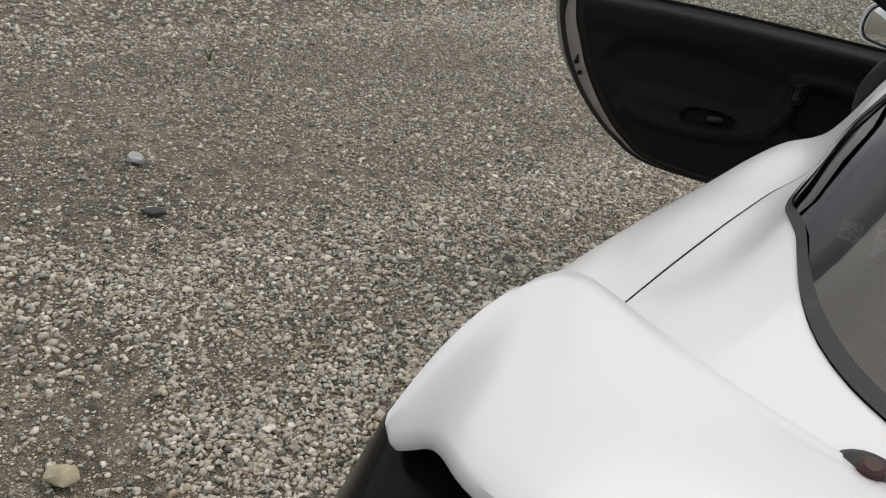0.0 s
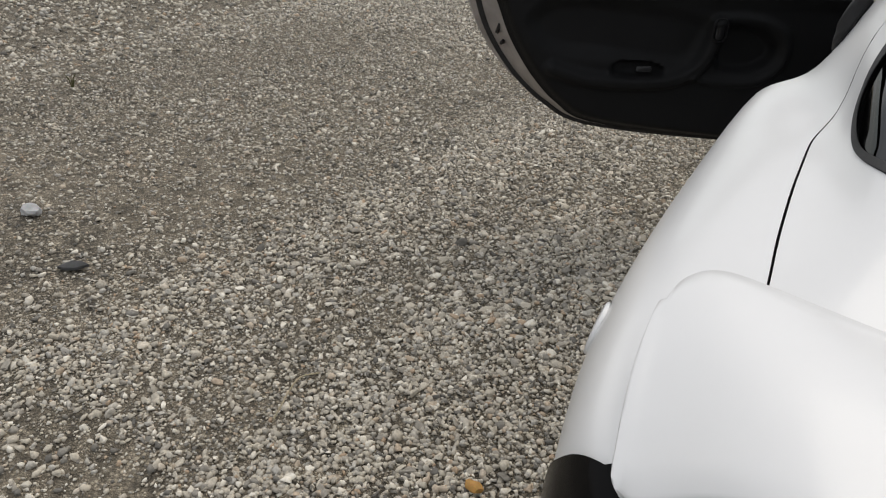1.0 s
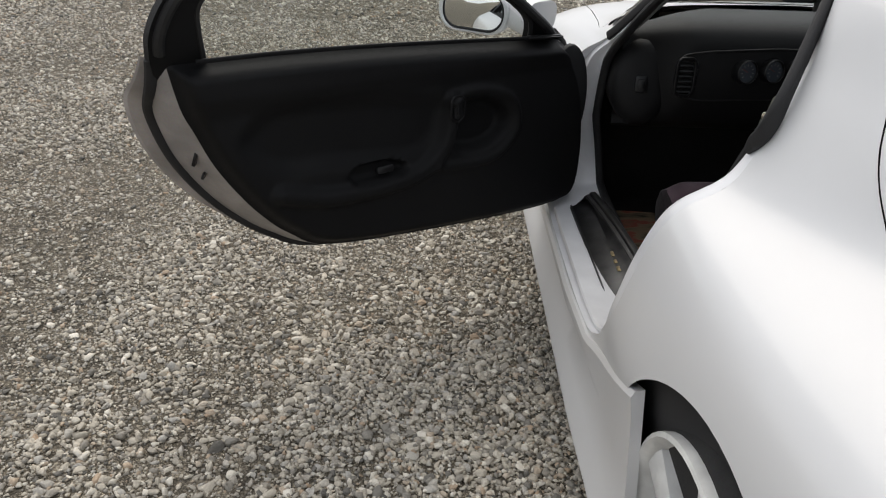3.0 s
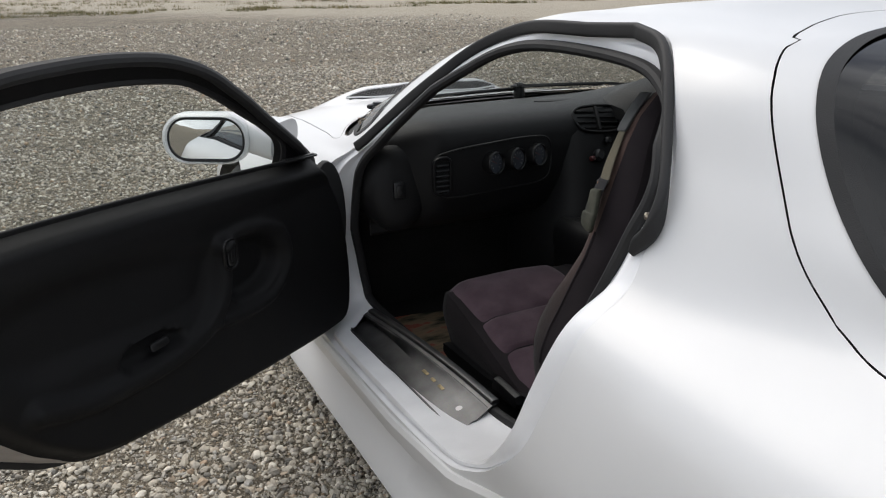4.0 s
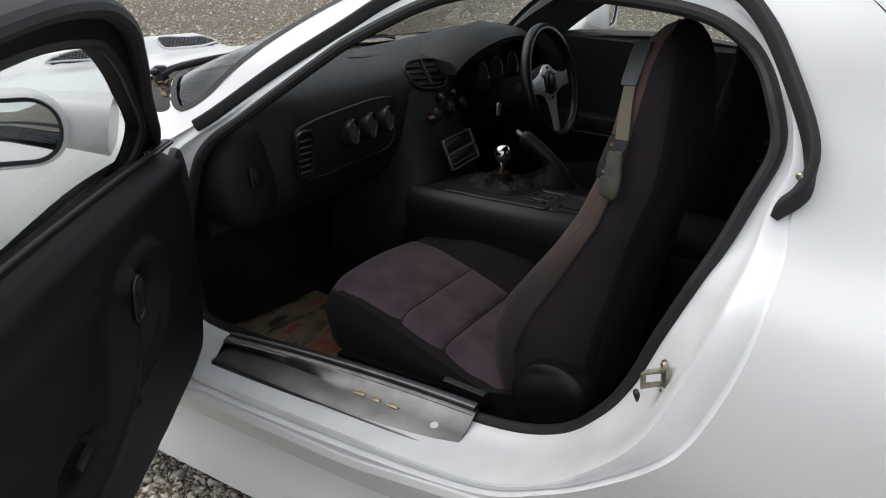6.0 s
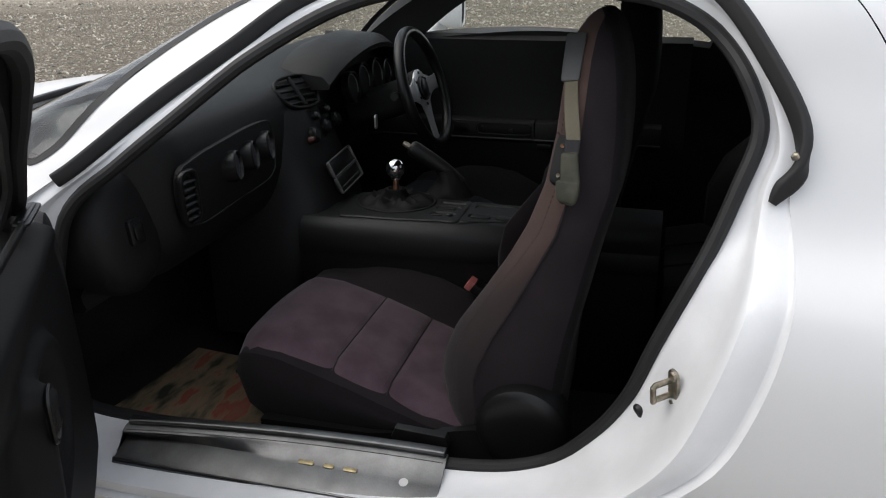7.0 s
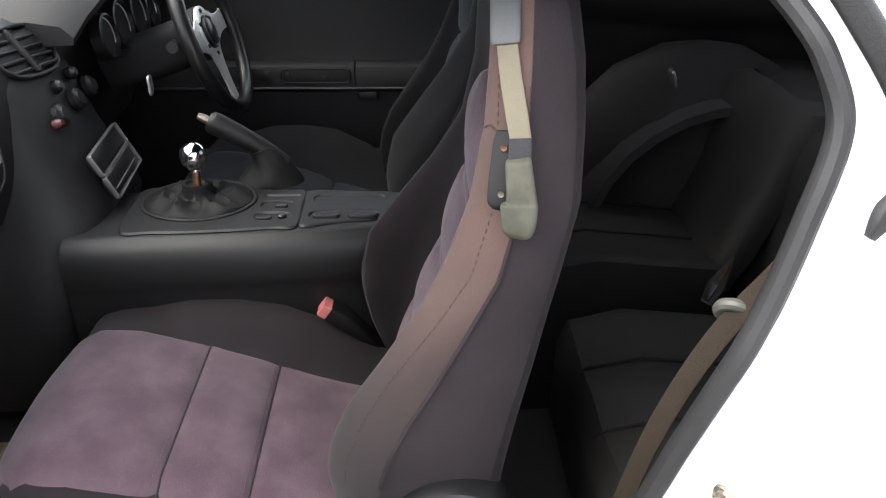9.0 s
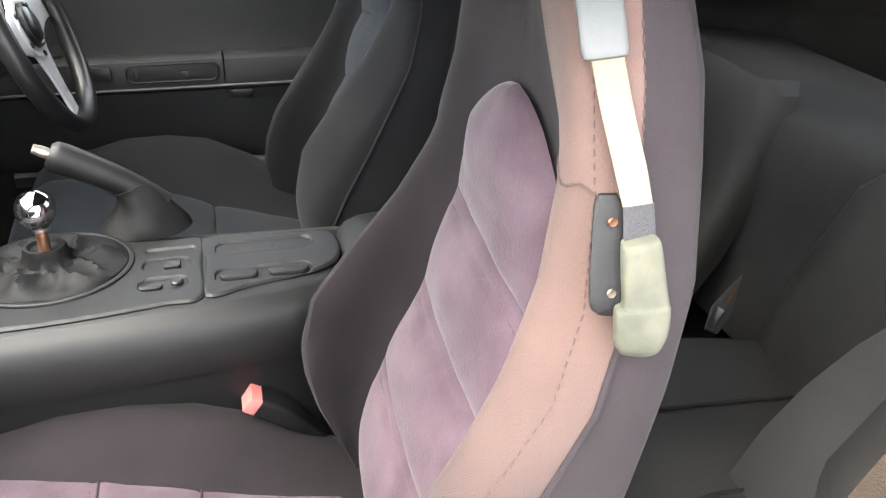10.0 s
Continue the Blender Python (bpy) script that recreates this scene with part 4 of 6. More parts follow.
part("side_vent", moved(sweep([(a, b, 0) for a, b in rounded(.052, .105, .018)], rounded(.010, .014, .004, 2), True, up=(0, 0, 1)), vent_pose), gloss_plastic, dashboard, "black slatted air vent")
for k in range(6):
    part("vent_slat", moved(block(.042, .004, .012, .0015), vent_pose @ pose(0, -.038 + k * .015, -.004, 35, 0, 0)), gloss_plastic, dashboard)
for x, z in ((-.368, .817), (-.293, .821), (-.218, .826)):
    g = in_plane((x, 2.890, z), (1, .30, 0), (0, .12, 1))
    part("gauge_pod", moved(lathe([(.033, -.04), (.034, .006), (.0335, .013), (.031, .016), (.0295, .014), (.029, .006), (.027, .004)], 28), g), gloss_plastic, dashboard, "small round extra gauge")
    part("dial", moved(lathe([(.029, .005), (.0288, .009), (.001, .0092)], 28), g), dial_face, dashboard)
    for k in range(9):
        part("dial_tick", moved(block(.0018, .006, .0006, .0002), g @ pose(0, 0, .0095, 0, 0, 135 - 33.75 * k) @ pose(0, .019, 0)), dial_mark, dashboard)
    part("needle", moved(block(.0016, .022, .0008, .0003), g @ pose(0, 0, .010, 0, 0, 60) @ pose(0, .009, 0)), red_lens, dashboard)

# centre vent on the slope of the dash
cv = in_plane((.022, 2.916, .908), (1, -.14, -.06), (0, .62, .78))
vent_line = smooth_line([(-.086, .008), (-.062, .036), (.0, .046), (.058, .044), (.084, .022), (.078, -.018), (.05, -.043), (-.02, -.046), (-.066, -.034)], 5, True)
part("centre_vent", moved(sweep([(a, b, 0) for a, b in vent_line], rounded(.007, .012, .003, 2), True, up=(0, 0, 1)), cv), plastic, dashboard, "rounded black air vent")
part("vent_well", moved(slab(vent_line, .003, .001), cv @ pose(0, 0, -.012)), lining, dashboard)
for k in range(4):
    for x, w in ((-.040, .062), (.040, .060)):
        part("vent_slat", moved(block(w, .0055, .012, .0018), cv @ pose(x, -.028 + k * .0185, -.006, 30, 0, 0)), plastic, dashboard)
part("vent_bar", moved(block(.012, .086, .012, .004), cv @ pose(.0, 0, -.004)), plastic, dashboard)
part("top_speaker", moved(slab([(.085 * math.cos(t), .030 * math.sin(t)) for t in np.linspace(0, 2 * math.pi, 36, endpoint=False)], .004, .002), in_plane((.0, 3.105, .9425), (1, -.05, 0), (0, 1, .02))), rubber, dashboard, "flat oval speaker grille in the dash top")
hood_ribs = []
for x in np.linspace(.085, .66, 22):
    s = (x - .085) / .575
    lift = math.sin(math.pi * min(1, s * 1.02) ** .8) ** .7 if 0 < s < 1 else 0
    hood_ribs.append([(x, 3.0, .93 + .075 * lift), (x, 2.93, .945 + .085 * lift), (x, 2.84 + .03 * (1 - lift), .937 + .088 * lift), (x, 2.80 + .05 * (1 - lift), .917 + .082 * lift), (x, 2.803 + .05 * (1 - lift), .905 + .080 * lift), (x, 2.86, .905 + .075 * lift), (x, 2.95, .90 + .06 * lift)])
part("instrument_hood", loft(hood_ribs), soft_plastic, dashboard, "curved hood over the instruments")
for x, z, r in ((.24, .885, .045), (.33, .89, .052), (.44, .89, .052), (.53, .885, .042)):
    g = in_plane((x, 2.855, z), (1, 0, 0), (0, .15, 1))
    part("instrument", moved(lathe([(r, -.01), (r, .012), (r - .004, .014), (r - .006, .004), (.001, .003)], 30), g), gloss_plastic, dashboard, "round instrument dial")
    arc = [(.8 * r * math.cos(a), .8 * r * math.sin(a), .006) for a in np.radians(np.linspace(-30, 200, 24))]
    part("dial_arc", moved(sweep(arc, disc(.0016, 5), up=(0, 0, 1)), g), dial_mark, dashboard)

# centre stack, facing the driver a little
stack = []
for z, y, xl, xr in ((.30, 2.87, -.165, .175), (.50, 2.83, -.163, .175), (.62, 2.797, -.150, .172), (.66, 2.806, -.128, .165), (.76, 2.857, -.108, .168), (.86, 2.893, -.10, .17), (.90, 2.92, -.09, .17), (.915, 2.94, -.08, .17)):
    stack.append([(xl - .02, 3.1, z), (xl - .016, y + .09, z), (xl - .004, y + .035, z), (xl + .02, y + .008, z), (xl + .05, y - .002, z), (0, y - .008, z), (xr - .03, y, z), (xr, y + .02, z), (xr, 3.1, z)])
centre_stack = part("radio_console", loft(stack), plastic, car, "black centre stack with radio and heater knobs")
radio = in_plane((.042, 2.812, .700), (1, .08, .02), (0, .42, .91))
part("radio_bezel", moved(join(*[moved(sweep([(a, b, 0) for a, b in rounded(.174, .042, .004)], rounded(.0035, .010, .0015, 2), True, up=(0, 0, 1)), pose(0, dy, .012)) for dy in (.0225, -.0225)]), radio), dull_silver, centre_stack, "silver-edged double radio slot")
for dy in (.0225, -.0225):
    part("radio_slot", moved(block(.168, .036, .012, .003), radio @ pose(0, dy, 0)), gloss_plastic, centre_stack)
part("slot_line", moved(block(.15, .003, .003, .001), radio @ pose(0, -.030, .012)), dull_silver, centre_stack)
for x, z, r, mat in ((-.05, .805, .021, gloss_plastic), (.03, .81, .021, gloss_plastic), (.10, .815, .02, gloss_plastic), (-.078, .798, .009, knob_red), (-.01, .845, .012, gloss_plastic), (.06, .85, .012, gloss_plastic)):
    part("heater_knob", moved(lathe([(r, -.004), (r * .95, .006), (r * .7, .009), (r * .6, .012), (.001, .012)], 18), in_plane((x + .045, 2.860 + .36 * (z - .80), z), (1, 0, 0), (0, .36, .93))), mat, centre_stack)

# centre console
def console_ring(y, w, drop):
    """Section of the console: a soft shoulder on the passenger side, a short drop on the driver's."""
    half = [(-w + .008, .20), (-w + .006, .545), (-w, .552), (-w - .002, .575), (-w + .001, .602), (-w + .010, .621), (-w + .026, .632), (-w + .042, .636)]
    far = [(.03, .637), (.050, .634), (.060, .626), (.064, .612), (.066, .58), (.07, .20)]
    return [(x, y, z - (drop if z > .5 else 0)) for x, z in smooth_line(half + [(-.03, .637)] + far, 3)]


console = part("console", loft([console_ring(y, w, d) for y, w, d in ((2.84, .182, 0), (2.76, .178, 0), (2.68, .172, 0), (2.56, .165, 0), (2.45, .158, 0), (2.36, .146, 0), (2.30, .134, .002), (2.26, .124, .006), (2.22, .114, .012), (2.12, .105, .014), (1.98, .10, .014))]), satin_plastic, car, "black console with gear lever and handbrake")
part("tunnel", loft([[(.06, y, .20), (.06, y, h), (.10, y, h + .006), (.14, y, h - .004), (.165, y, h - .04), (.175, y, .20)] for y, h in ((2.85, .60), (2.60, .60), (2.45, .595), (2.2, .585), (1.98, .57))]), carpet, console, "black carpeted tunnel under the handbrake")
part("armrest", loft([[(x * f - .012, 2.205 + dy, .60 + (z - .60) * f) for x, z in smooth_line([(-.088, .59), (-.088, .628), (-.072, .650), (-.03, .658), (.03, .658), (.062, .650), (.076, .628), (.076, .59)], 3)] for dy, f in ((.062, .35), (.060, .55), (.054, .74), (.042, .88), (.022, .97), (0, 1))]), soft_plastic, console)
part("armrest", loft([[(a, y, z) for a, z in smooth_line([(-w, .59), (-w, .628), (-w + .018, .650), (-w * .4, .658), (.02, .658), (.05, .650), (.066, .628), (.066, .59)], 3)] for y, w in ((2.205, .102), (2.10, .105), (1.98, .10))]), soft_plastic, console, "padded black lid behind the switches")
top_pose = lambda x, y, z=.636: in_plane((x, y, z), (1, 0, 0), (0, 1, 0))


def inset_panel(name, outline, wells):
    """A thin panel let into the console, with rounded wells sunk into it: (x, y, width, length, depth)."""
    line = smooth_line(outline, 5, True)
    lo, hi = line.min(0), line.max(0)
    p, tri = clipped_grid(lo[0] - .004, hi[0] + .004, lo[1] - .004, hi[1] + .004, .0022, [line])
    z = .6405 - .0028 * smoothstep(.0035, 0, reach(p, line))
    for x, y, w, d, deep in wells:
        z = z - deep * smoothstep(-.0005, .0028, reach(p, [(x + a, y + b) for a, b in rounded(w, d, min(w, d) * .42, 5)]))
    rim = loft([[(a, b, c) for a, b in line] for c in (.6373, .630)], True, False)
    return part(name, join((np.stack([p[:, 0], p[:, 1], z], 1), tri), rim), satin_plastic, console, "black switch panel let into the console")


front_panel = inset_panel("switch_panel", [(-.112, 2.4535), (-.119, 2.50), (-.127, 2.56), (-.133, 2.63), (-.134, 2.70), (-.128, 2.755), (0, 2.765), (.06, 2.75), (.062, 2.62), (.052, 2.56), (.046, 2.50), (.042, 2.4535), (-.03, 2.453)],
                          [(.016, 2.495, .012, .066, .004), (-.022, 2.499, .030, .062, .006), (-.071, 2.502, .032, .064, .006)])
rear_panel = inset_panel("switch_panel", [(-.111, 2.449), (-.098, 2.392), (-.088, 2.34), (-.077, 2.30), (-.055, 2.274), (-.015, 2.264), (.02, 2.272), (.036, 2.30), (.039, 2.36), (.041, 2.4495), (-.03, 2.4495)],
                         [(.004, 2.368, .036, .136, .006), (-.068, 2.374, .033, .128, .005)])
part("pocket_slot", moved(slab(rounded(.020, .072, .006), .003, .001), top_pose(.005, 2.392, .6342)), rubber, rear_panel)
for x, y, w, d in ((-.068, 2.407, .020, .050), (-.068, 2.341, .020, .054)):
    part("button", moved(slab(rounded(w, d, w * .45, 5), .008, .003), top_pose(x, y, .6345)), satin_plastic, rear_panel, "long oval button")
part("toggle", moved(block(.020, .022, .009, .002), top_pose(-.023, 2.492, .633)), gloss_plastic, front_panel, "small black rocker switch")
part("toggle", moved(slab(rounded(.016, .030, .007, 4), .007, .002), top_pose(-.073, 2.518, .6335)), gloss_plastic, front_panel)
part("toggle", moved(lathe([(.008, 0), (.008, .007), (.006, .009), (.001, .0095)], 16), top_pose(-.069, 2.485, .6335)), gloss_plastic, front_panel)
# gear lever: a slack leather boot gathered under a collar
boot_rings = []
for k, (r, z, crease) in enumerate(((.100, .6405, .0), (.097, .645, .02), (.088, .649, .05), (.077, .652, .10), (.067, .655, .14), (.058, .655, .16), (.050, .653, .14), (.043, .652, .11), (.037, .653, .08), (.032, .656, .06), (.029, .661, .04), (.0275, .667, .03), (.027, .672, .02), (.0255, .6755, 0), (.021, .6755, 0), (.018, .671, 0), (.010, .668, 0))):
    ring = []
    for a in np.linspace(0, 2 * math.pi, 84, endpoint=False):
        fold = math.sin(3 * a + .9 + .25 * k) * .45 + math.sin(7 * a - .4 * k) * .35 + .6 * noise.noise((2.2 * math.cos(a), 2.2 * math.sin(a), .55 * k))
        pleat = (1 - abs(math.sin(3 * a + .35 * k))) ** 2 + .7 * (1 - abs(math.sin(4.5 * a - .25 * k + 1))) ** 2 - .45
        ring.append((-.001 + .88 * r * math.cos(a) * (1 + crease * fold), 2.646 + r * math.sin(a) * (1 + crease * fold), z + .075 * crease * (pleat + .6 * noise.noise((2 * math.cos(a), 2 * math.sin(a), .4 * k)))))
    boot_rings.append(ring)
lever = part("gear_lever", loft(boot_rings), worn_leather, console, "creased black leather gear boot")
part("boot_rim", moved(sweep([(.090 * math.cos(a), .102 * math.sin(a), 0) for a in np.linspace(0, 2 * math.pi, 48, endpoint=False)], rounded(.008, .006, .0025, 2), True, up=(0, 0, 1)), pose(-.001, 2.646, .641)), satin_plastic, lever)
part("lever_rod", sweep([(-.001, 2.646, .665), (-.002, 2.645, .712)], disc(.0075, 14), up=(0, 1, 0)), copper, lever, "bare coppery lever rod")
part("lever_knob", moved(lathe([(.010, -.030), (.0125, -.0285), (.0125, -.024), (.015, -.021), (.0218, -.013), (.0247, 0), (.0225, .011), (.0165, .019), (.008, .0235), (.001, .0245)], 32), pose(-.003, 2.645, .729)), chrome, lever, "chrome ball gear knob")
# handbrake
brake_path = smooth_line([(.106, 2.50, .668), (.105, 2.535, .696), (.103, 2.57, .720), (.102, 2.61, .744), (.10, 2.638, .760)], 5)
handbrake = part("handbrake", sweep(brake_path, [(a, b * 1.2) for a, b in disc(.0165, 16)], up=(0, 0, 1), grow=np.interp(np.linspace(0, 1, len(brake_path)), [0, .25, .5, .85, .95, 1], [.85, .95, 1.05, 1.15, 1.08, .8])), satin_plastic, console, "raised black handbrake lever")
part("brake_button", sweep([(.10, 2.634, .758), (.10, 2.647, .765), (.099, 2.656, .770)], disc(.008, 12), up=(0, 0, 1), grow=[1, 1, .8]), old_steel, handbrake)
boot = []
for k, (z, y, w, d) in enumerate(((.634, 2.532, .045, .066), (.642, 2.531, .042, .060), (.652, 2.529, .037, .052), (.663, 2.528, .032, .044), (.674, 2.529, .028, .036), (.684, 2.533, .025, .030), (.692, 2.538, .0225, .026), (.698, 2.543, .0215, .024), (.703, 2.548, .0215, .0235), (.704, 2.550, .019, .021))):
    boot.append([(.105 + w * math.cos(a) * f, y + d * math.sin(a) * f, z - .45 * (y + d * math.sin(a) - 2.54) * max(0, k - 4) / 5) for a in np.linspace(0, 2 * math.pi, 64, endpoint=False)
                 for f in [1 + (.11 if 0 < k < 8 else .02) * (.6 * math.sin(4 * a + .5 * k) + .7 * noise.noise((2 * math.cos(a), 2 * math.sin(a), .4 * k + 9)))]])
part("brake_boot", loft(boot), worn_leather, handbrake, "creased black leather handbrake boot")

# steering wheel
wm = in_plane((.365, 2.676, .870), (1, 0, 0), (0, .30, .954))
steering = part("steering_wheel", moved(sweep([(.165 * math.cos(a), .165 * math.sin(a), 0) for a in np.linspace(0, 2 * math.pi, 60, endpoint=False)], [(a * .9, b) for a, b in disc(.0165, 12)], True, up=(0, 0, 1)), wm), gloss_plastic, car, "black leather steering wheel with three alloy spokes")
for ang in (0, 180, 270):
    spoke = slab([(.02, -.040), (.05, -.036), (.075, -.026), (.105, -.021), (.140, -.021), (.158, -.024), (.158, .024), (.140, .021), (.105, .021), (.075, .026), (.05, .036), (.02, .040)], .005, .0015, True)
    part("spoke", moved(spoke, wm @ pose(0, 0, -.012, 0, 0, ang)), alloy, steering, "brushed alloy spoke")
part("hub_plate", moved(lathe([(.056, -.012), (.056, -.0065), (.0545, -.0055), (.03, -.0055)], 40), wm), alloy, steering, "brushed alloy hub plate")
part("horn_pad", moved(lathe([(.036, -.03), (.036, -.004), (.035, .001), (.031, .002), (.029, .000), (.026, .004), (.014, .008), (.001, .009)], 34), wm), gloss_plastic, steering, "round black horn button")
for k in range(6):
    part("bolt", moved(lathe([(.0045, 0), (.0042, .003), (.002, .0032), (.001, .002)], 10), wm @ pose(.046 * math.cos(k * math.pi / 3 + .5), .046 * math.sin(k * math.pi / 3 + .5), -.0055)), gloss_plastic, steering)
part("boss", moved(lathe([(.058, -.014), (.055, -.03), (.045, -.06), (.045, -.09)], 30), wm), plastic, steering)
part("column", sweep([(.362, 2.70, .860), (.362, 2.78, .83), (.362, 2.90, .79)], rounded(.09, .10, .03), up=(0, 0, 1)), plastic, steering)
for x0, x1, z in ((.33, .235, .865), (.45, .54, .87)):
    part("stalk", sweep([(x0, 2.745, .855), ((x0 + x1) / 2, 2.735, .862), (x1, 2.725, z)], disc(.009, 10), up=(0, 0, 1), grow=[.8, .9, 1.3]), gloss_plastic, steering)
part("ignition_key", moved(slab(rounded(.022, .04, .008), .004, .0015), in_plane((.20, 2.77, .80), (1, 0, 0), (0, 0, 1))), silver_trim, steering)


# ---- seats ----
Z_BACK = np.array([.36, .42, .49, .54, .60, .665, .74, .80, .875, .96, 1.03, 1.08, 1.12, 1.145, 1.155])


def back_curves(z, s):
    """The backrest's section at height z on its outer (s = -1) or inner side: (half-width, y) of rear, flank, piping, stitched edge, crest and pad edge."""
    at = lambda *v: float(np.interp(z, Z_BACK, v))
    rear = at(2.142, 2.139, 2.133, 2.127, 2.117, 2.103, 2.088, 2.074, 2.055, 2.053, 2.057, 2.064, 2.075, 2.09, 2.10)
    crest = at(2.33, 2.355, 2.366, 2.358, 2.334, 2.29, 2.245, 2.215, 2.188, 2.173, 2.168, 2.165, 2.156, 2.138, 2.116) if s < 0 else at(2.27, 2.295, 2.322, 2.332, 2.334, 2.322, 2.268, 2.222, 2.176, 2.160, 2.160, 2.162, 2.155, 2.138, 2.116)
    flank = at(.20, .205, .212, .218, .222, .222, .220, .215, .196, .172, .156, .134, .10, .065, .02)
    pipe = at(.215, .222, .228, .231, .232, .231, .229, .225, .212, .188, .164, .140, .105, .068, .022)
    pipe_y = at(2.28, 2.295, 2.30, 2.288, 2.262, 2.226, 2.188, 2.158, 2.138, 2.130, 2.126, 2.124, 2.12, 2.112, 2.108)
    hem = at(.20, .208, .214, .218, .219, .218, .215, .210, .198, .182, .156, .128, .088, .05, .016)
    hem_y = min(at(2.32, 2.338, 2.345, 2.340, 2.318, 2.280, 2.226, 2.188, 2.166, 2.162, 2.160, 2.156, 2.146, 2.128, 2.112), crest - .006)
    ridge = at(.165, .170, .176, .178, .178, .175, .172, .168, .160, .148, .128, .098, .062, .034, .01)
    edge = at(.14, .16, .165, .165, .155, .142, .132, .124, .115, .092, .048, .030, .022, .012, .004)
    edge_y = at(2.275, 2.268, 2.258, 2.245, 2.228, 2.202, 2.180, 2.166, 2.150, 2.146, 2.150, 2.156, 2.152, 2.136, 2.116)
    return [(0, rear), (flank * .75, rear + .004), (flank, rear + .022), (pipe, pipe_y), (hem, hem_y), (ridge, crest), (edge, edge_y)], edge, edge_y


def pad_edge(z):
    wide = back_curves(z, -1)
    return min(wide[1], .115 * max(0, (.980 - z) / .07) ** .6), wide[2]


def shell_strip(first, last, s, z0=.36, z1=1.155, grow=0.0):
    """The backrest's cloth between two of its section's points on one side, as a strip over the height."""
    rows = []
    for z in np.concatenate([np.linspace(z0, min(z1, 1.08), 44), np.linspace(1.085, z1, 12) if z1 > 1.09 else []]):
        half, _, ey = back_curves(z, s)
        line = smooth_line(half + [(0, ey - .004)], 6)
        rows.append([(s * a, b, z) for a, b in line[first * 6:last * 6 + 1]])
    n = len(rows[0])
    verts = [p for r in rows for p in r]
    return verts, [(i * n + j, i * n + j + 1, (i + 1) * n + j + 1, (i + 1) * n + j)[::-int(s)] for i in range(len(rows) - 1) for j in range(n - 1)]


def edge_line(k, s, z0, z1, lift=.0, step=.0045):
    """A line along point k of the section."""
    return [(s * (h[k][0] + (lift if k < 5 else 0)), h[k][1] + (lift if k >= 5 else 0), z) for z in np.arange(z0, z1, step) for h in [back_curves(z, s)[0]]]


def stitches(line, r=.0008, keep=2, gap=1):
    """A row of short stitches along a line."""
    pieces = [sweep(line[i:i + keep], disc(r, 5), up=(0, 1, .1)) for i in range(0, len(line) - keep, keep + gap - 1)]
    return join(*pieces)


def back_pad(z0, z1):
    """One quilted pad of the backrest."""
    n, m = 44, 25
    verts = []
    for i in range(n):
        s = i / (n - 1)
        for j in range(m):
            t = 2 * j / (m - 1) - 1
            z = z0 + (z1 - z0) * s + (.012 * (1 - t * t) + .012 * t) * (1 - smooth01(.9, .97, z1) * s)
            half, y = pad_edge(z)
            puff = .025 * (max(0, math.sin(math.pi * s)) ** .5) * (1 - abs(t) ** 2.5) ** .6 if 0 < s < 1 else 0
            puff -= .0035 * math.exp(-(((1 - s) * (z1 - z0) - .013) / .0035) ** 2) * (1 - abs(t) ** 4) if z1 < .9 else 0
            puff += .0022 * noise.noise((t * 2.5, z * 14, 3)) * (1 - t * t)
            verts.append((half * t * 1.02, y + .003 + .006 * (1 - t * t) + puff, z))
    return verts, [(i * m + j, i * m + j + 1, (i + 1) * m + j + 1, (i + 1) * m + j) for i in range(n - 1) for j in range(m - 1)]


PAD_Y = [2.22, 2.30, 2.375, 2.47, 2.58, 2.70, 2.765, 2.80, 2.818, 2.824]
PAD_Z = [.375, .388, .406, .441, .483, .517, .521, .503, .468, .44]


def cushion_shape(both_sides):
    """The cushion with its raised inner bolster."""
    rings = []
    for y in [2.20, 2.26, 2.32, 2.40, 2.48, 2.56, 2.64, 2.70, 2.75, 2.785, 2.805, 2.816, 2.820]:
        top = float(np.interp(y, PAD_Y, PAD_Z)) - .010
        wall = float(np.interp(y, [2.20, 2.28, 2.41, 2.51, 2.64, 2.71, 2.76, 2.80, 2.82], [.36, .395, .475, .520, .524, .512, .498, .47, .43]))
        rise = (max(0, wall - top) * 1.1 + .02) if both_sides else 0
        base = float(np.interp(y, [2.2, 2.6, 2.74, 2.80, 2.82], [.33, .33, .345, .375, .41]))
        hw = float(np.interp(y, [2.2, 2.35, 2.6, 2.74, 2.79, 2.82], [.215, .232, .238, .234, .222, .19]))
        line = [(-hw + .012, base), (-hw - .004, (top + base) / 2), (-hw, top - .030 + rise), (-hw + .016, top - .006 + rise), (-.10, top), (.06, top), (.118, top + .004), (.165, max(top, wall - .012)), (.205, max(top, wall)), (hw, max(top, wall) - .022), (hw + .004, (wall + base) / 2), (hw - .01, base)]
        rings.append([(a, y, b) for a, b in smooth_line(line, 3)])
    return loft(rings)


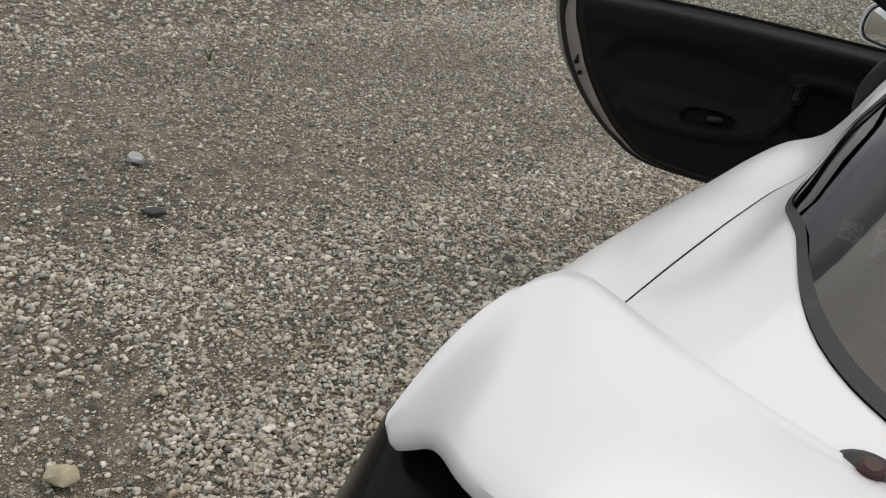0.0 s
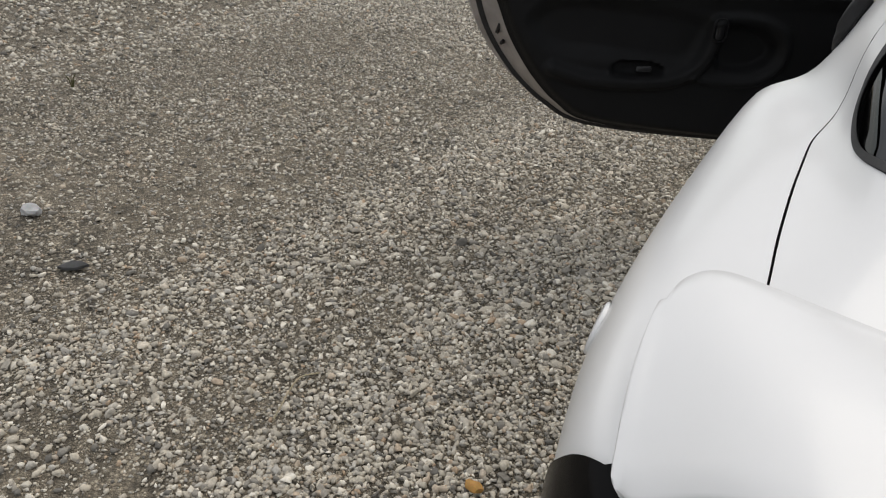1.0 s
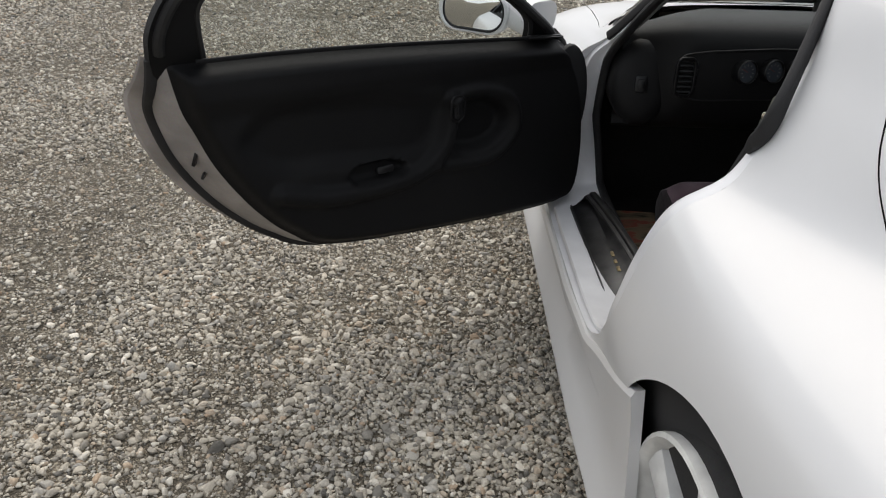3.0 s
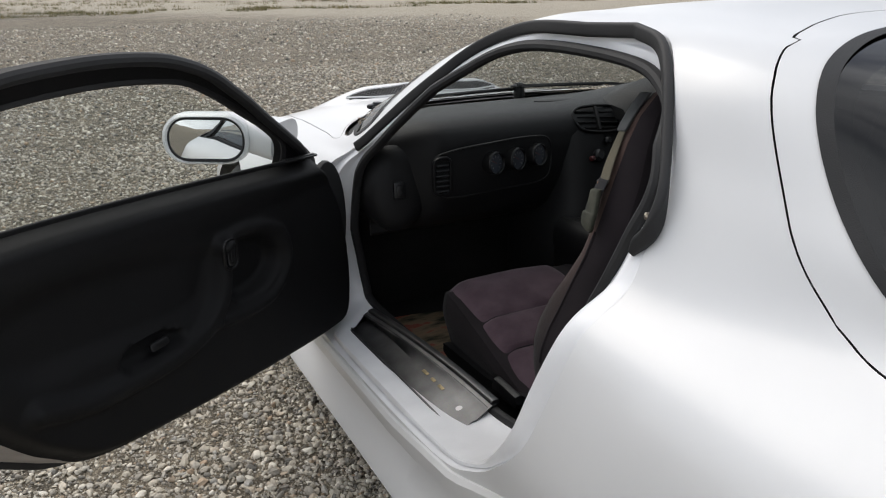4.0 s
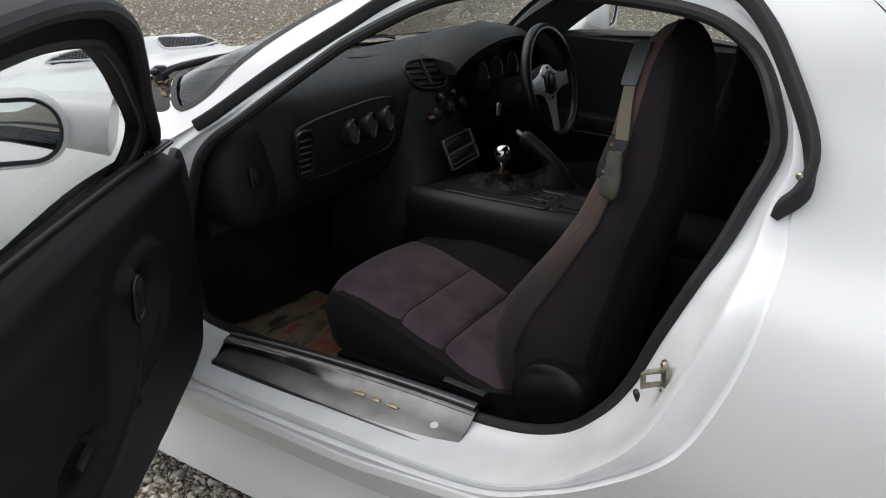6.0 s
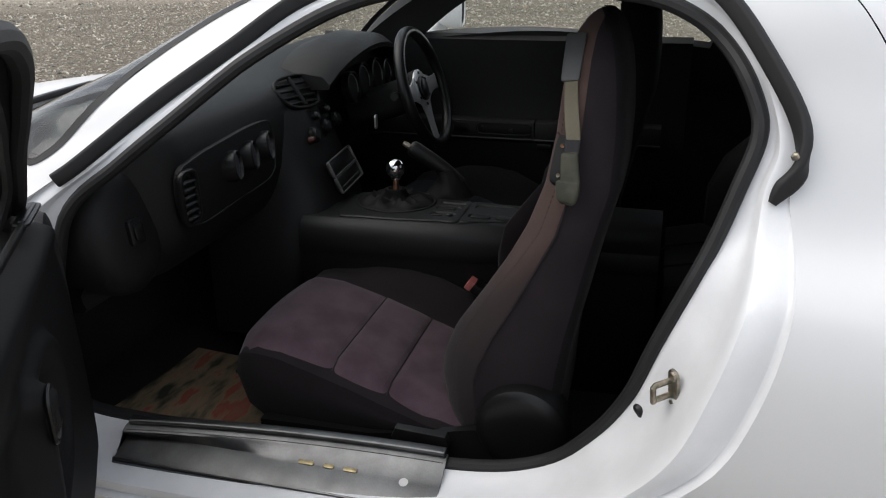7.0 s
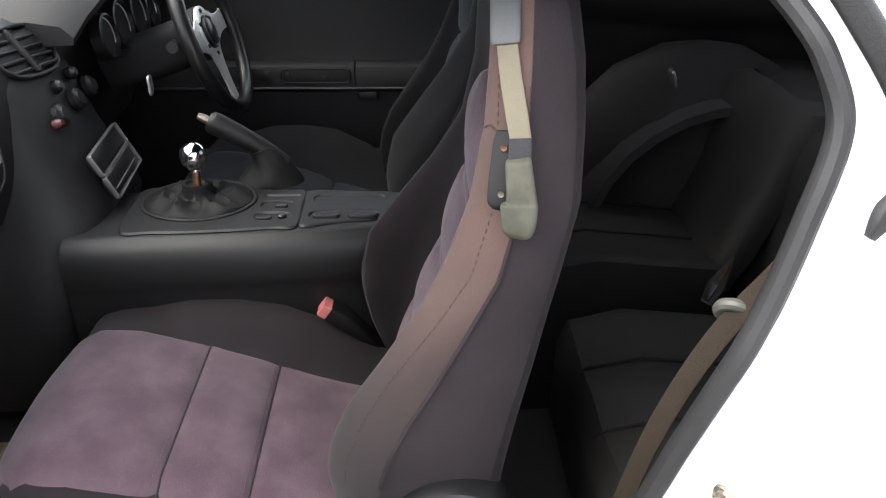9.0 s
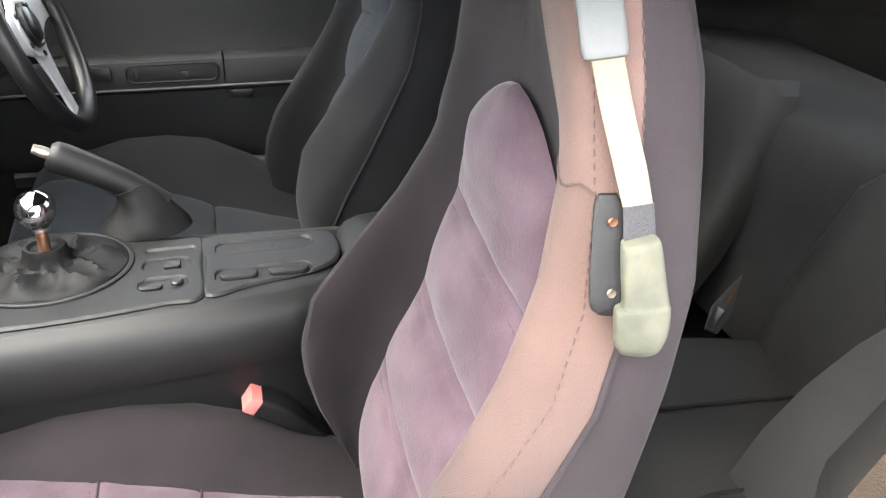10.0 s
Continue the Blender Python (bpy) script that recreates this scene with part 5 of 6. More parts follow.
def cushion_pad(y0, y1, left=-.228):
    """One quilted pad of the seat cushion."""
    n, m = 22, 24
    verts = []
    for i in range(n):
        s = i / (n - 1)
        y = y0 + (y1 - y0) * s
        top = float(np.interp(y, PAD_Y, PAD_Z))
        for j in range(m):
            t = j / (m - 1)
            puff = .016 * max(0, math.sin(math.pi * s)) ** .45 * max(0, math.sin(math.pi * t)) ** .35 + .0025 * noise.noise((t * 4, y * 13, 1)) * math.sin(math.pi * s)
            side = .018 * smooth01(.16, 0, t)
            edge = max(left, -float(np.interp(y, [2.2, 2.35, 2.6, 2.74, 2.79, 2.82], [.215, .232, .238, .234, .222, .19])) + .008)
            verts.append((edge + (.124 - edge) * t, y + (.008 * math.sin(math.pi * t) if y > 2.78 else 0), top - .006 + puff - side))
    return verts, [(i * m + j, (i + 1) * m + j, (i + 1) * m + j + 1, i * m + j + 1) for i in range(n - 1) for j in range(m - 1)]


def seat(x0, worn, name, label):
    """A bucket seat; the worn one has suede pads and a sun-bleached bolster with painted shade."""
    put = (lambda shape: moved(shape, pose(x0, 0, 0))) if x0 < 0 else (lambda shape: moved(mirrored(shape), pose(x0, -.035, .035)))
    cloth, pads = (dark_cloth, suede) if worn else (navy_cloth, blue_cloth)
    body = part(name, put(join(shell_strip(0, 2, -1), shell_strip(0, 2, 1))), cloth, car, label)
    part("side_panel", put(shell_strip(2, 3, -1)), flank_cloth if worn else cloth, body, "purple-grey cloth side panel" if worn else "")
    part("side_panel", put(shell_strip(2, 3, 1)), cloth, body)
    part("side_bolster", put(shell_strip(3, 6, -1)), faded_shaded_cloth if worn else cloth, body, "side bolster bleached pinkish brown, shade painted in low down" if worn else "")
    part("side_bolster", put(shell_strip(3, 6, 1)), cloth, body)
    part("backrest_middle", put(join(shell_strip(6, 7, -1), shell_strip(6, 7, 1))), cloth, body)
    for z0, z1 in ((.42, .565), (.565, .69), (.69, .815), (.815, .980)):
        part("backrest_pad", put(back_pad(z0, z1)), pads, body, "quilted purple-grey suede pad" if worn else "")
    part("seat_cushion", put(cushion_shape(not worn)), cloth, body, "charcoal cloth seat cushion")
    for y0, y1 in ((2.592, 2.824), (2.48, 2.592), (2.30, 2.48)):
        part("cushion_pad", put(cushion_pad(y0, y1, -.228 if worn else -.13)), pads, body, "quilted purple-grey suede pad" if worn else "")
    # dark tubes along the seams paint the shade in the creases between cushion pads
    for y in (2.48, 2.592):
        top = float(np.interp(y, PAD_Y, PAD_Z))
        part("seam", put(sweep([(x, y, top - .0045 - .018 * smooth01(-.172, -.228, x)) for x in np.linspace(-.226 if worn else -.12, .122, 14)], disc(.0016, 5), up=(0, 0, 1))), seam_shade if worn else cloth, body)
    if worn:
        for z1 in (.565, .69, .815):
            row = [(half * t * .97, y + .0115 + .006 * (1 - t * t), z) for t in np.linspace(-.9, .9, 50) for z in [z1 + .012 * (1 - t * t) + .012 * t - .013] for half, y in [pad_edge(z)]]
            part("stitching", put(stitches(row, .0007)), pad_thread, body)
            # the groove between two pads gets its shade from a dark tube
            joint = [(half * t, y + .002 + .006 * (1 - t * t), z) for t in np.linspace(-.94, .94, 30) for z in [z1 + .012 * (1 - t * t) + .012 * t] for half, y in [pad_edge(z)]]
            part("seam", put(sweep(joint, disc(.0022, 6), up=(0, 1, 0))), seam_shade, body)
        for y in (2.486, 2.598):
            top = float(np.interp(y, PAD_Y, PAD_Z))
            part("stitching", put(stitches([(x, y, top + .004) for x in np.linspace(-.21, .11, 70)], .0007)), pad_thread, body)
    part("piping", put(sweep(edge_line(3, -1, .50, .86), disc(.0032, 6), up=(0, 1, 0))), flank_cloth if worn else cloth, body)
    part("piping", put(sweep(edge_line(3, 1, .50, .90), disc(.003, 6), up=(0, 1, 0))), cloth, body)
    if worn:
        part("stitching", put(stitches(edge_line(4, -1, .50, 1.09, .0006))), thread, body)
        part("stitching", put(stitches(edge_line(3, -1, .93, 1.08, .0006))), thread, body)
        half = back_curves(.962, -1)[0]
        across = smooth_line([(-a, b, .962) for a, b in half[3:7]], 6)
        part("seam", put(sweep([(a - .0004, b + .0004, c + .004 * math.sin(k)) for k, (a, b, c) in enumerate(across)][4:], disc(.0012, 5), up=(0, 0, 1))), thread, body)
    for x in (-.17, .17):
        part("seat_rail", put(moved(block(.035, .30, .12, .005), pose(x, 2.5, .21))), gloss_plastic, body)
    return body


left_seat = seat(-.365, True, "passenger_seat", "charcoal bucket seat with purple-grey suede centre")
seat(.375, False, "driver_seat", "dark charcoal cloth bucket seat")
# trim along the outer side of the passenger seat
part("side_trim", loft([[(-.615 + .012 * (z > .37), y, z) for z in (lo, lo + .02, hi - .008, hi)] + [(-.585, y, z) for z in (hi, lo)] for y, lo, hi in ((2.74, .335, .36), (2.68, .315, .362), (2.5, .30, .366), (2.36, .29, .385), (2.30, .28, .40), (2.20, .27, .41))]), gloss_plastic, left_seat, "smooth black plastic side trim")
part("recline_cover", moved(lathe([(.088, -.045), (.088, 0), (.084, .014), (.074, .022), (.06, .024), (.03, .022), (.001, .021)], 36), in_plane((-.598, 2.205, .42), (0, -1, 0), (0, .1, 1))), gloss_plastic, left_seat, "round black cover of the recliner hinge")
part("recline_lever", moved(slab([(-.055, -.02), (.05, -.016), (.058, .0), (.05, .018), (-.05, .022), (-.06, 0)], .026, .008, True), in_plane((-.603, 2.395, .375), (0, -1, 0), (0, 0, 1))), gloss_plastic, left_seat, "black recline lever")

# belt, its covers and guide, on the outer bolster
def flat_strip(rows, thick):
    """A strap or sleeve through rows of front and rear edge points, thick across, with rounded edges."""
    dense = smooth_line([(*a, *b, t) for a, b, t in rows], 5)
    oval = [((1 - math.copysign(abs(math.cos(q)) ** .45, math.cos(q))) / 2, (1 + math.copysign(abs(math.sin(q)) ** .6, math.sin(q))) / 2) for q in np.linspace(0, 2 * math.pi, 20, endpoint=False)]
    rings = []
    for row in dense:
        a, b, t = row[:3], row[3:6], row[6]
        across = b - a
        out = np.cross(across, (0, 0, 1))
        out = out / np.linalg.norm(out) * (-1 if out[0] > 0 else 1) * thick * t
        rings.append([tuple(a + across * u + out * v) for u, v in oval])
    return loft(rings)


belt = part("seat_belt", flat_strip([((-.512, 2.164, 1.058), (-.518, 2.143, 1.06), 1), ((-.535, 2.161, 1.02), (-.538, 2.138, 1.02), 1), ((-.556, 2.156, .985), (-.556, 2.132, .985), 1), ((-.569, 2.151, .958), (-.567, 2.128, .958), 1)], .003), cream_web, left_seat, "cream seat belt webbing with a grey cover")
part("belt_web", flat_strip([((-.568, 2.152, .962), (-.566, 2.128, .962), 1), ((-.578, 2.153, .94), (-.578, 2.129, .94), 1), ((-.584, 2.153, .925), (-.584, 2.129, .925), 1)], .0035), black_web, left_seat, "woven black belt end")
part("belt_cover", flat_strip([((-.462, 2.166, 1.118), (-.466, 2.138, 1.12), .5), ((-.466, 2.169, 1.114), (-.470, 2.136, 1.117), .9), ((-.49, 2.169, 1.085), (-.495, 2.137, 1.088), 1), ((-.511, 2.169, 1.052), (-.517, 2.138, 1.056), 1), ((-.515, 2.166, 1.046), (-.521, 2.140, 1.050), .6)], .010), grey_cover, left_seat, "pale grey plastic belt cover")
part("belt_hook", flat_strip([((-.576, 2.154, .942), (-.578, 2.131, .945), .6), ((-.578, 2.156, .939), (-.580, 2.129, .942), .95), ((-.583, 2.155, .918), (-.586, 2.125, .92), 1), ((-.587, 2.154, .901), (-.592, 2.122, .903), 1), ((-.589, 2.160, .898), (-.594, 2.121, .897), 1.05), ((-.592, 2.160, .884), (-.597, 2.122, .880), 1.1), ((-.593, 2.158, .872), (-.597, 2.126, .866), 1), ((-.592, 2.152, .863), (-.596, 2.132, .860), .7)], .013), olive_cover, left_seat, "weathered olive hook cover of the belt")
part("belt_guide", flat_strip([((-.552, 2.162, .965), (-.556, 2.150, .966), .7), ((-.555, 2.166, .958), (-.560, 2.146, .958), 1), ((-.566, 2.170, .935), (-.572, 2.146, .935), 1), ((-.576, 2.173, .912), (-.582, 2.146, .912), 1), ((-.581, 2.173, .896), (-.586, 2.150, .893), 1), ((-.582, 2.166, .888), (-.585, 2.155, .887), .6)], .005), plastic, left_seat, "black belt guide plate")
for y, z, x, mat in ((2.157, .951, -.568, copper), (2.160, .906, -.586, old_steel)):
    part("guide_screw", moved(lathe([(.0035, 0), (.0032, .002), (.001, .0015)], 12), in_plane((x, y, z), (.05, -1, 0), (0, 0, 1))), mat, left_seat)
stalk = part("belt_buckle", sweep(smooth_line([(-.150, 2.315, .405), (-.156, 2.345, .445), (-.158, 2.375, .478), (-.158, 2.402, .498)], 5), rounded(.027, .040, .006, 4), up=(1, 0, 0), grow=np.interp(np.linspace(0, 1, 16), [0, .35, .5, 1], [.6, .75, 1, 1.06])), gloss_plastic, left_seat, "black belt buckle with a red button")
part("buckle_button", sweep([(-.158, 2.400, .4965), (-.158, 2.412, .505), (-.158, 2.4145, .5068)], rounded(.025, .040, .0025, 3), up=(1, 0, 0), grow=[1, 1, .96]), red_plastic, left_seat, "faded red button")
part("buckle_anchor", moved(block(.05, .03, .008, .003), pose(-.15, 2.29, .39, 20, 0, 20)), chrome, left_seat)

# ---- rear of the cabin: folded rear seats, far door, mat ----
for side in (-1, 1):
    rings = []
    for y, top, hw in ((1.98, .40, .22), (1.96, .435, .235), (1.86, .455, .24), (1.70, .44, .24), (1.58, .425, .23)):
        rings.append([(side * .33 + a, y, b) for a, b in smooth_line([(-hw, .22), (-hw, top - .03), (-hw + .03, top), (-.08, top - .012), (0, top - .004), (.08, top - .012), (hw - .03, top), (hw, top - .03), (hw, .22)], 3)])
    rear_seat = part("rear_seat", loft(rings), rear_leather, car, "small black leather rear seat")
    back = []
    for z, y, hw in ((.36, 1.62, .22), (.45, 1.585, .235), (.58, 1.54, .235), (.70, 1.50, .22), (.75, 1.47, .19), (.765, 1.44, .15)):
        back.append([(side * .33 + a, b, z) for a, b in smooth_line([(-hw, y - .06), (-hw + .02, y - .005), (-.1, y + .008), (0, y), (.1, y + .008), (hw - .02, y - .005), (hw, y - .06)], 3)])
    part("rear_backrest", loft(back, False, False), rear_leather, rear_seat)
    for x in (-.08, .08):
        part("stitching", sweep([(side * .33 + x, y, z + .002) for y, z in ((1.97, .41), (1.955, .425), (1.86, .445), (1.70, .43), (1.60, .418))], disc(.0028, 6), up=(0, 0, 1)), dark_cloth, rear_seat)
part("parcel_shelf", loft([[(x, a, b) for a, b in smooth_line([(1.50, .30), (1.49, .55), (1.465, .69), (1.40, .728), (1.2, .72), (1.0, .66), (1.0, .30)], 5)] for x in np.linspace(-.70, .70, 9)]), carpet, car, "black carpeted load shelf")
for side in (-1, 1):
    part("wheel_hump", moved(ball(.20, .34, .30), pose(side * .60, 1.52, .50)), carpet, car, "carpeted hump over the rear wheel")
part("tray_catch", moved(join(block(.036, .042, .008, .003), moved(block(.012, .014, .012, .002), pose(0, 0, 0))), in_plane((.462, 1.635, .739), (1, 0, 0), (0, .3, 1))), silver_trim, car, "small metal catch")
anchor_pose = in_plane((-.652, 1.914, .797), (-.55, -.80, .15), (-.45, .25, .85))
part("belt_anchor", moved(sweep([(.016 * math.cos(a), .016 * math.sin(a), 0) for a in np.linspace(-.9, 3.9, 22)], disc(.0072, 10), up=(0, 0, 1)), anchor_pose), loop_grey, car, "pale grey loop of the belt anchor")
part("anchor_belt", sweep(smooth_line([(-.672, 1.858, .90), (-.668, 1.891, .845), (-.664, 1.921, .795), (-.662, 1.951, .73), (-.66, 1.978, .65), (-.656, 1.998, .56), (-.652, 2.016, .45)], 6), rounded(.003, .026, .0014, 2), up=(.75, .45, .2)), tan_web, car, "brown belt webbing along the pillar")
axis, face = Vector((.10, -.42, .90)).normalized(), Vector((-.72, .60, .34)).normalized()
slot_pose = in_plane((-.165, 1.71, .552), tuple(axis.cross(face)), tuple(axis))
slot_line = [(-.008, -.050), (.012, -.048), (.016, -.01), (.006, .03), (0, .052), (-.006, .03), (-.016, -.015)]
rear_slot = part("tray_slot", moved(slab(slot_line, .006, .002), slot_pose), lining, car, "dark slot with a brown clip in it")
part("tray_clip", moved(slab([(-.004, .0), (.005, .004), (.001, .034), (-.002, .03)], .003, .001), slot_pose @ pose(.001, .0, .005)), brown_clip, rear_slot)
part("slot_tongue", moved(slab(rounded(.015, .036, .003), .006, .002), slot_pose @ pose(-.002, -.026, .004)), gloss_plastic, rear_slot)

far_door = part("door_lining", loft([[(.735, y, .475), (.735, y, .90), (.712, y, .985), (.688, y, .992), (.672, y, .975), (.682, y, .89), (.694, y, .76), (.692, y, .735), (.690, y, .68), (.688, y, .64), (.694, y, .60), (.70, y, .50), (.71, y, .477)] for y in np.linspace(1.93, 3.12, 16)]), far_vinyl, car, "black inner lining of the driver door")


def ledge(y0, y1):
    """A length of the armrest that runs along the door, with a soft upper edge."""
    return loft([[(x, y, z) for x, z in ((.694, .648), (.672, .648), (.664, .654), (.662, .668), (.662, .700), (.666, .714), (.676, .722), (.694, .725))] for y in np.linspace(y0, y1, 8)])


part("arm_ledge", ledge(2.00, 2.394), far_vinyl, far_door, "black armrest ledge of the door")
part("arm_ledge", ledge(2.398, 2.98), far_vinyl, far_door)
pull = in_plane((.6615, 2.497, .692), (0, -1, 0), (0, 0, 1))
part("pull_rim", moved(sweep([(a, b, 0) for a, b in rounded(.178, .036, .015, 5)], disc(.0032, 8), True, up=(0, 0, 1)), pull), satin_plastic, far_door, "rounded rim of the door pull")
# flat near-black plate paints the shade inside the pull
part("pull_well", moved(slab(rounded(.174, .032, .013, 5), .0025, .001), pull), well_shade, far_door, "black plate painting the shade inside the door pull")
part("pull_latch", moved(slab(rounded(.016, .014, .003), .004, .001), pull @ pose(.022, -.005, .002)), gloss_plastic, far_door)
part("pull_latch", moved(slab(rounded(.010, .018, .003), .004, .001), pull @ pose(-.072, 0, .002)), gloss_plastic, far_door)
part("lock_panel", moved(slab(rounded(.05, .03, .005), .003, .001), in_plane((.6615, 2.64, .694), (0, -1, 0), (0, 0, 1))), gloss_plastic, far_door)
# dim metallic strip stands in for the soft highlight along the armrest
for z in (.6600,):
    part("ledge_glint_line", sweep([(.6605, y, z) for y in np.linspace(2.0, 2.98, 8)], disc(.0030, 8), up=(0, 0, 1)), ledge_glint, far_door, "thin line painting the highlight along the armrest")
part("ledge_tab", moved(slab(rounded(.05, .02, .006), .008, .002), in_plane((.676, 2.365, .637), (0, -1, 0), (0, 0, 1))), gloss_plastic, far_door)
part("far_sill_plate", loft([[(.705, y, .445), (.705, y, .468), (.715, y, .476), (.735, y, .470), (.75, y, .445)] for y in np.linspace(2.15, 2.85, 6)]), brushed, car, "bright steel sill plate on the driver side")
right_housing, right_plate, right_gasket = wing_mirror((.965, 2.71, 1.05), (1, .18, 0))
part("far_mirror", right_housing, paint, car, "white door mirror on the driver side")
part("far_mirror_arm", sweep([(.96, 2.80, .99), (.88, 2.84, .945), (.76, 2.87, .93)], rounded(.07, .06, .02), up=(0, 0, 1)), paint, car)
part("far_mirror_plate", right_plate, mirror_glass, car)
part("far_mirror_gasket", right_gasket, rubber, car)
part("hatch_lining", both(panel(.95, 2.0, 4.6, 9, .03, keep=[drawn_in(hatch, -.04)], drop=[drawn_in(rear_pane, .035)], depth=.035)), lining, car)

# wipers parked low on the cowl, and vents in the bonnet
def over_skin(x, y, d):
    """A place d above the body's top surface."""
    return (x, y, float(skin(np.array([y]), v_at_width(y, abs(x)))[1][0]) + d)


for x0, x1 in ((-.53, -.06), (.02, .46)):
    at = lambda s: 3.325 + .115 * s - .05 * s * s
    arm = [over_skin(x0 + (x1 - x0) * s, at(s) + .04 * (1 - s), .016) for s in np.linspace(0, .8, 10)]
    wiper = part("wiper_arm", sweep(arm, rounded(.012, .008, .003, 2), up=(0, 0, 1)), gloss_plastic, car, "black wiper arm")
    part("wiper_pivot", moved(join(lathe([(.020, -.03), (.020, .012), (.014, .026), (.001, .028)], 16), moved(block(.07, .022, .014, .005), pose(-.012, .004, .008, 0, 0, 40))), pose(*over_skin(x0, at(0) + .04, .004))), gloss_plastic, wiper)
    part("wiper_blade", sweep([over_skin(x0 - .04 + (x1 - x0 + .12) * s, at(s) - .012, .012) for s in np.linspace(0, 1, 12)], rounded(.006, .012, .002, 2), up=(0, 0, 1)), rubber, wiper)
litter = np.random.RandomState(4)
for k in range(14):
    x, y = -litter.uniform(.42, .66), 0
    y = float(np.interp(-x, [.42, .55, .66], [3.44, 3.34, 3.20])) + litter.uniform(-.025, .03)
    part("leaf", moved(slab([(-.018, 0), (-.006, .006), (.012, .004), (.02, 0), (.008, -.005), (-.008, -.005)], .0015, .0005), pose(*over_skin(x, y, -.006)) @ pose(0, 0, 0, litter.uniform(-25, 25), litter.uniform(-25, 25), litter.uniform(0, 360))), dry_leaf, car)


def scoop_height(x, y):
    """How far the bonnet's raised duct stands over the skin: it climbs over the mesh and runs out towards the nose."""
    side = 1 - smooth01(.24, .47, abs(x))
    rear = 4.0 + .10 * min(1, abs(x) / .46) ** 2
    return .060 * side ** .7 * float(smooth01(rear, rear + .085, y)) * (1 - float(smooth01(rear + .10, rear + .46, y)))


scoop_rows = []
for y in np.concatenate([np.linspace(3.97, 4.22, 32), np.linspace(4.24, 4.60, 12)]):
    scoop_rows.append([over_skin(x, y, scoop_height(x, y) - (.004 if scoop_height(x, y) < .001 else -.001)) for x in np.linspace(-.50, .50, 61)])
scoop = part("hood_scoop", loft(scoop_rows, False, False), paint, car, "raised white bonnet duct with two mesh vents")


def duct_mesh(side):
    """The mesh of one vent, lying in the rising face of the duct."""
    line = smooth_line([(.045, 4.026), (.15, 4.030), (.25, 4.050), (.335, 4.088), (.362, 4.110), (.30, 4.098), (.18, 4.072), (.045, 4.064)], 5, True)
    at = lambda p, d: over_skin(side * p[0], p[1], scoop_height(p[0], p[1]) + d)
    vent = part("hood_vent", sweep([at(p, .004) for p in line], disc(.004, 6), True, up=(0, 0, 1)), paint, scoop, "white rim of the vent")
    rows = []
    for s in np.linspace(0, 1, 14):
        x = .048 + .308 * s
        edges = [q[1] for q in line if abs(q[0] - x) < .022]
        rows.append([at((x, y), .002) for y in np.linspace(min(edges), max(edges), 5)])
    part("vent_floor", loft(rows, False, False), rubber, vent, "dark opening behind the mesh")
    bars = []
    for k in range(-14, 60):
        for slope in (1, -1):
            pts = [(.03 + .35 * s, 3.85 + .0115 * k + slope * .26 * s) for s in np.linspace(0, 1, 60)]
            pts = [p for p in pts if inside(np.array([p]), line)[0]]
            if len(pts) > 2:
                bars.append(sweep([at(p, .006) for p in pts], [(-.0010, -.001), (.0010, -.001), (.0010, .001), (-.0010, .001)], up=(0, 0, 1)))
    tagged(part("vent_mesh", join(*bars), dull_silver, vent, "dull silver diamond mesh"), kind="stuff")


duct_mesh(-1)
duct_mesh(1)


# ---- loose things ----
def mat_material():
    m = material("worn_floral_mat", (.3, .2, .13), .95, bump=.6, scale=500)
    n, links = m.node_tree.nodes, m.node_tree.links
    where, streak, ramp = n.new("ShaderNodeTexCoord"), n.new("ShaderNodeTexNoise"), n.new("ShaderNodeValToRGB")
    turn = n.new("ShaderNodeMapping")
    turn.inputs["Rotation"].default_value, turn.inputs["Scale"].default_value = (0, 0, .5), (7, 22, 1)
    streak.inputs["Scale"].default_value, streak.inputs["Detail"].default_value = 1.0, 3.5
    links.new(where.outputs["Object"], turn.inputs["Vector"])
    links.new(turn.outputs["Vector"], streak.inputs["Vector"])
    links.new(streak.outputs["Fac"], ramp.inputs["Fac"])
    e = ramp.color_ramp.elements
    e[0].position, e[0].color = .34, (.03, .036, .022, 1)
    e[1].position, e[1].color = .46, (.25, .19, .12, 1)
    for at, c in ((.54, (.32, .22, .14, 1)), (.59, (.36, .09, .06, 1)), (.68, (.32, .14, .09, 1)), (.75, (.09, .10, .055, 1))):
        k = e.new(at)
        k.color = c
    links.new(ramp.outputs["Color"], n["Principled BSDF"].inputs["Base Color"])
    return m


def mat_shape():
    rows = []
    for s in np.linspace(0, 1, 14):
        rows.append([(x, 2.46 + s * (.72 - .10 * (x + .25)), .222 + .012 * s * s + .004 * math.sin(14 * x + 9 * s)) for x in np.linspace(-.645, -.18, 10)])
    top = [p for r in rows for p in r]
    n, k = len(rows), 10
    faces = [(i * k + j, i * k + j + 1, (i + 1) * k + j + 1, (i + 1) * k + j) for i in range(n - 1) for j in range(k - 1)]
    low = [(a, b, c - .008) for a, b, c in top]
    under = [tuple(q + n * k for q in reversed(f)) for f in faces]
    edge_ids = [j for j in range(k)] + [i * k + k - 1 for i in range(1, n)] + [(n - 1) * k + j for j in range(k - 2, -1, -1)] + [i * k for i in range(n - 2, 0, -1)]
    sides = [(a, b, b + n * k, a + n * k) for a, b in zip(edge_ids, edge_ids[1:] + edge_ids[:1])]
    return top + low, faces + under + sides


tagged(part("floor_mat", mat_shape(), mat_material()), "worn red, tan and olive patterned mat on the car floor", "floor mat")

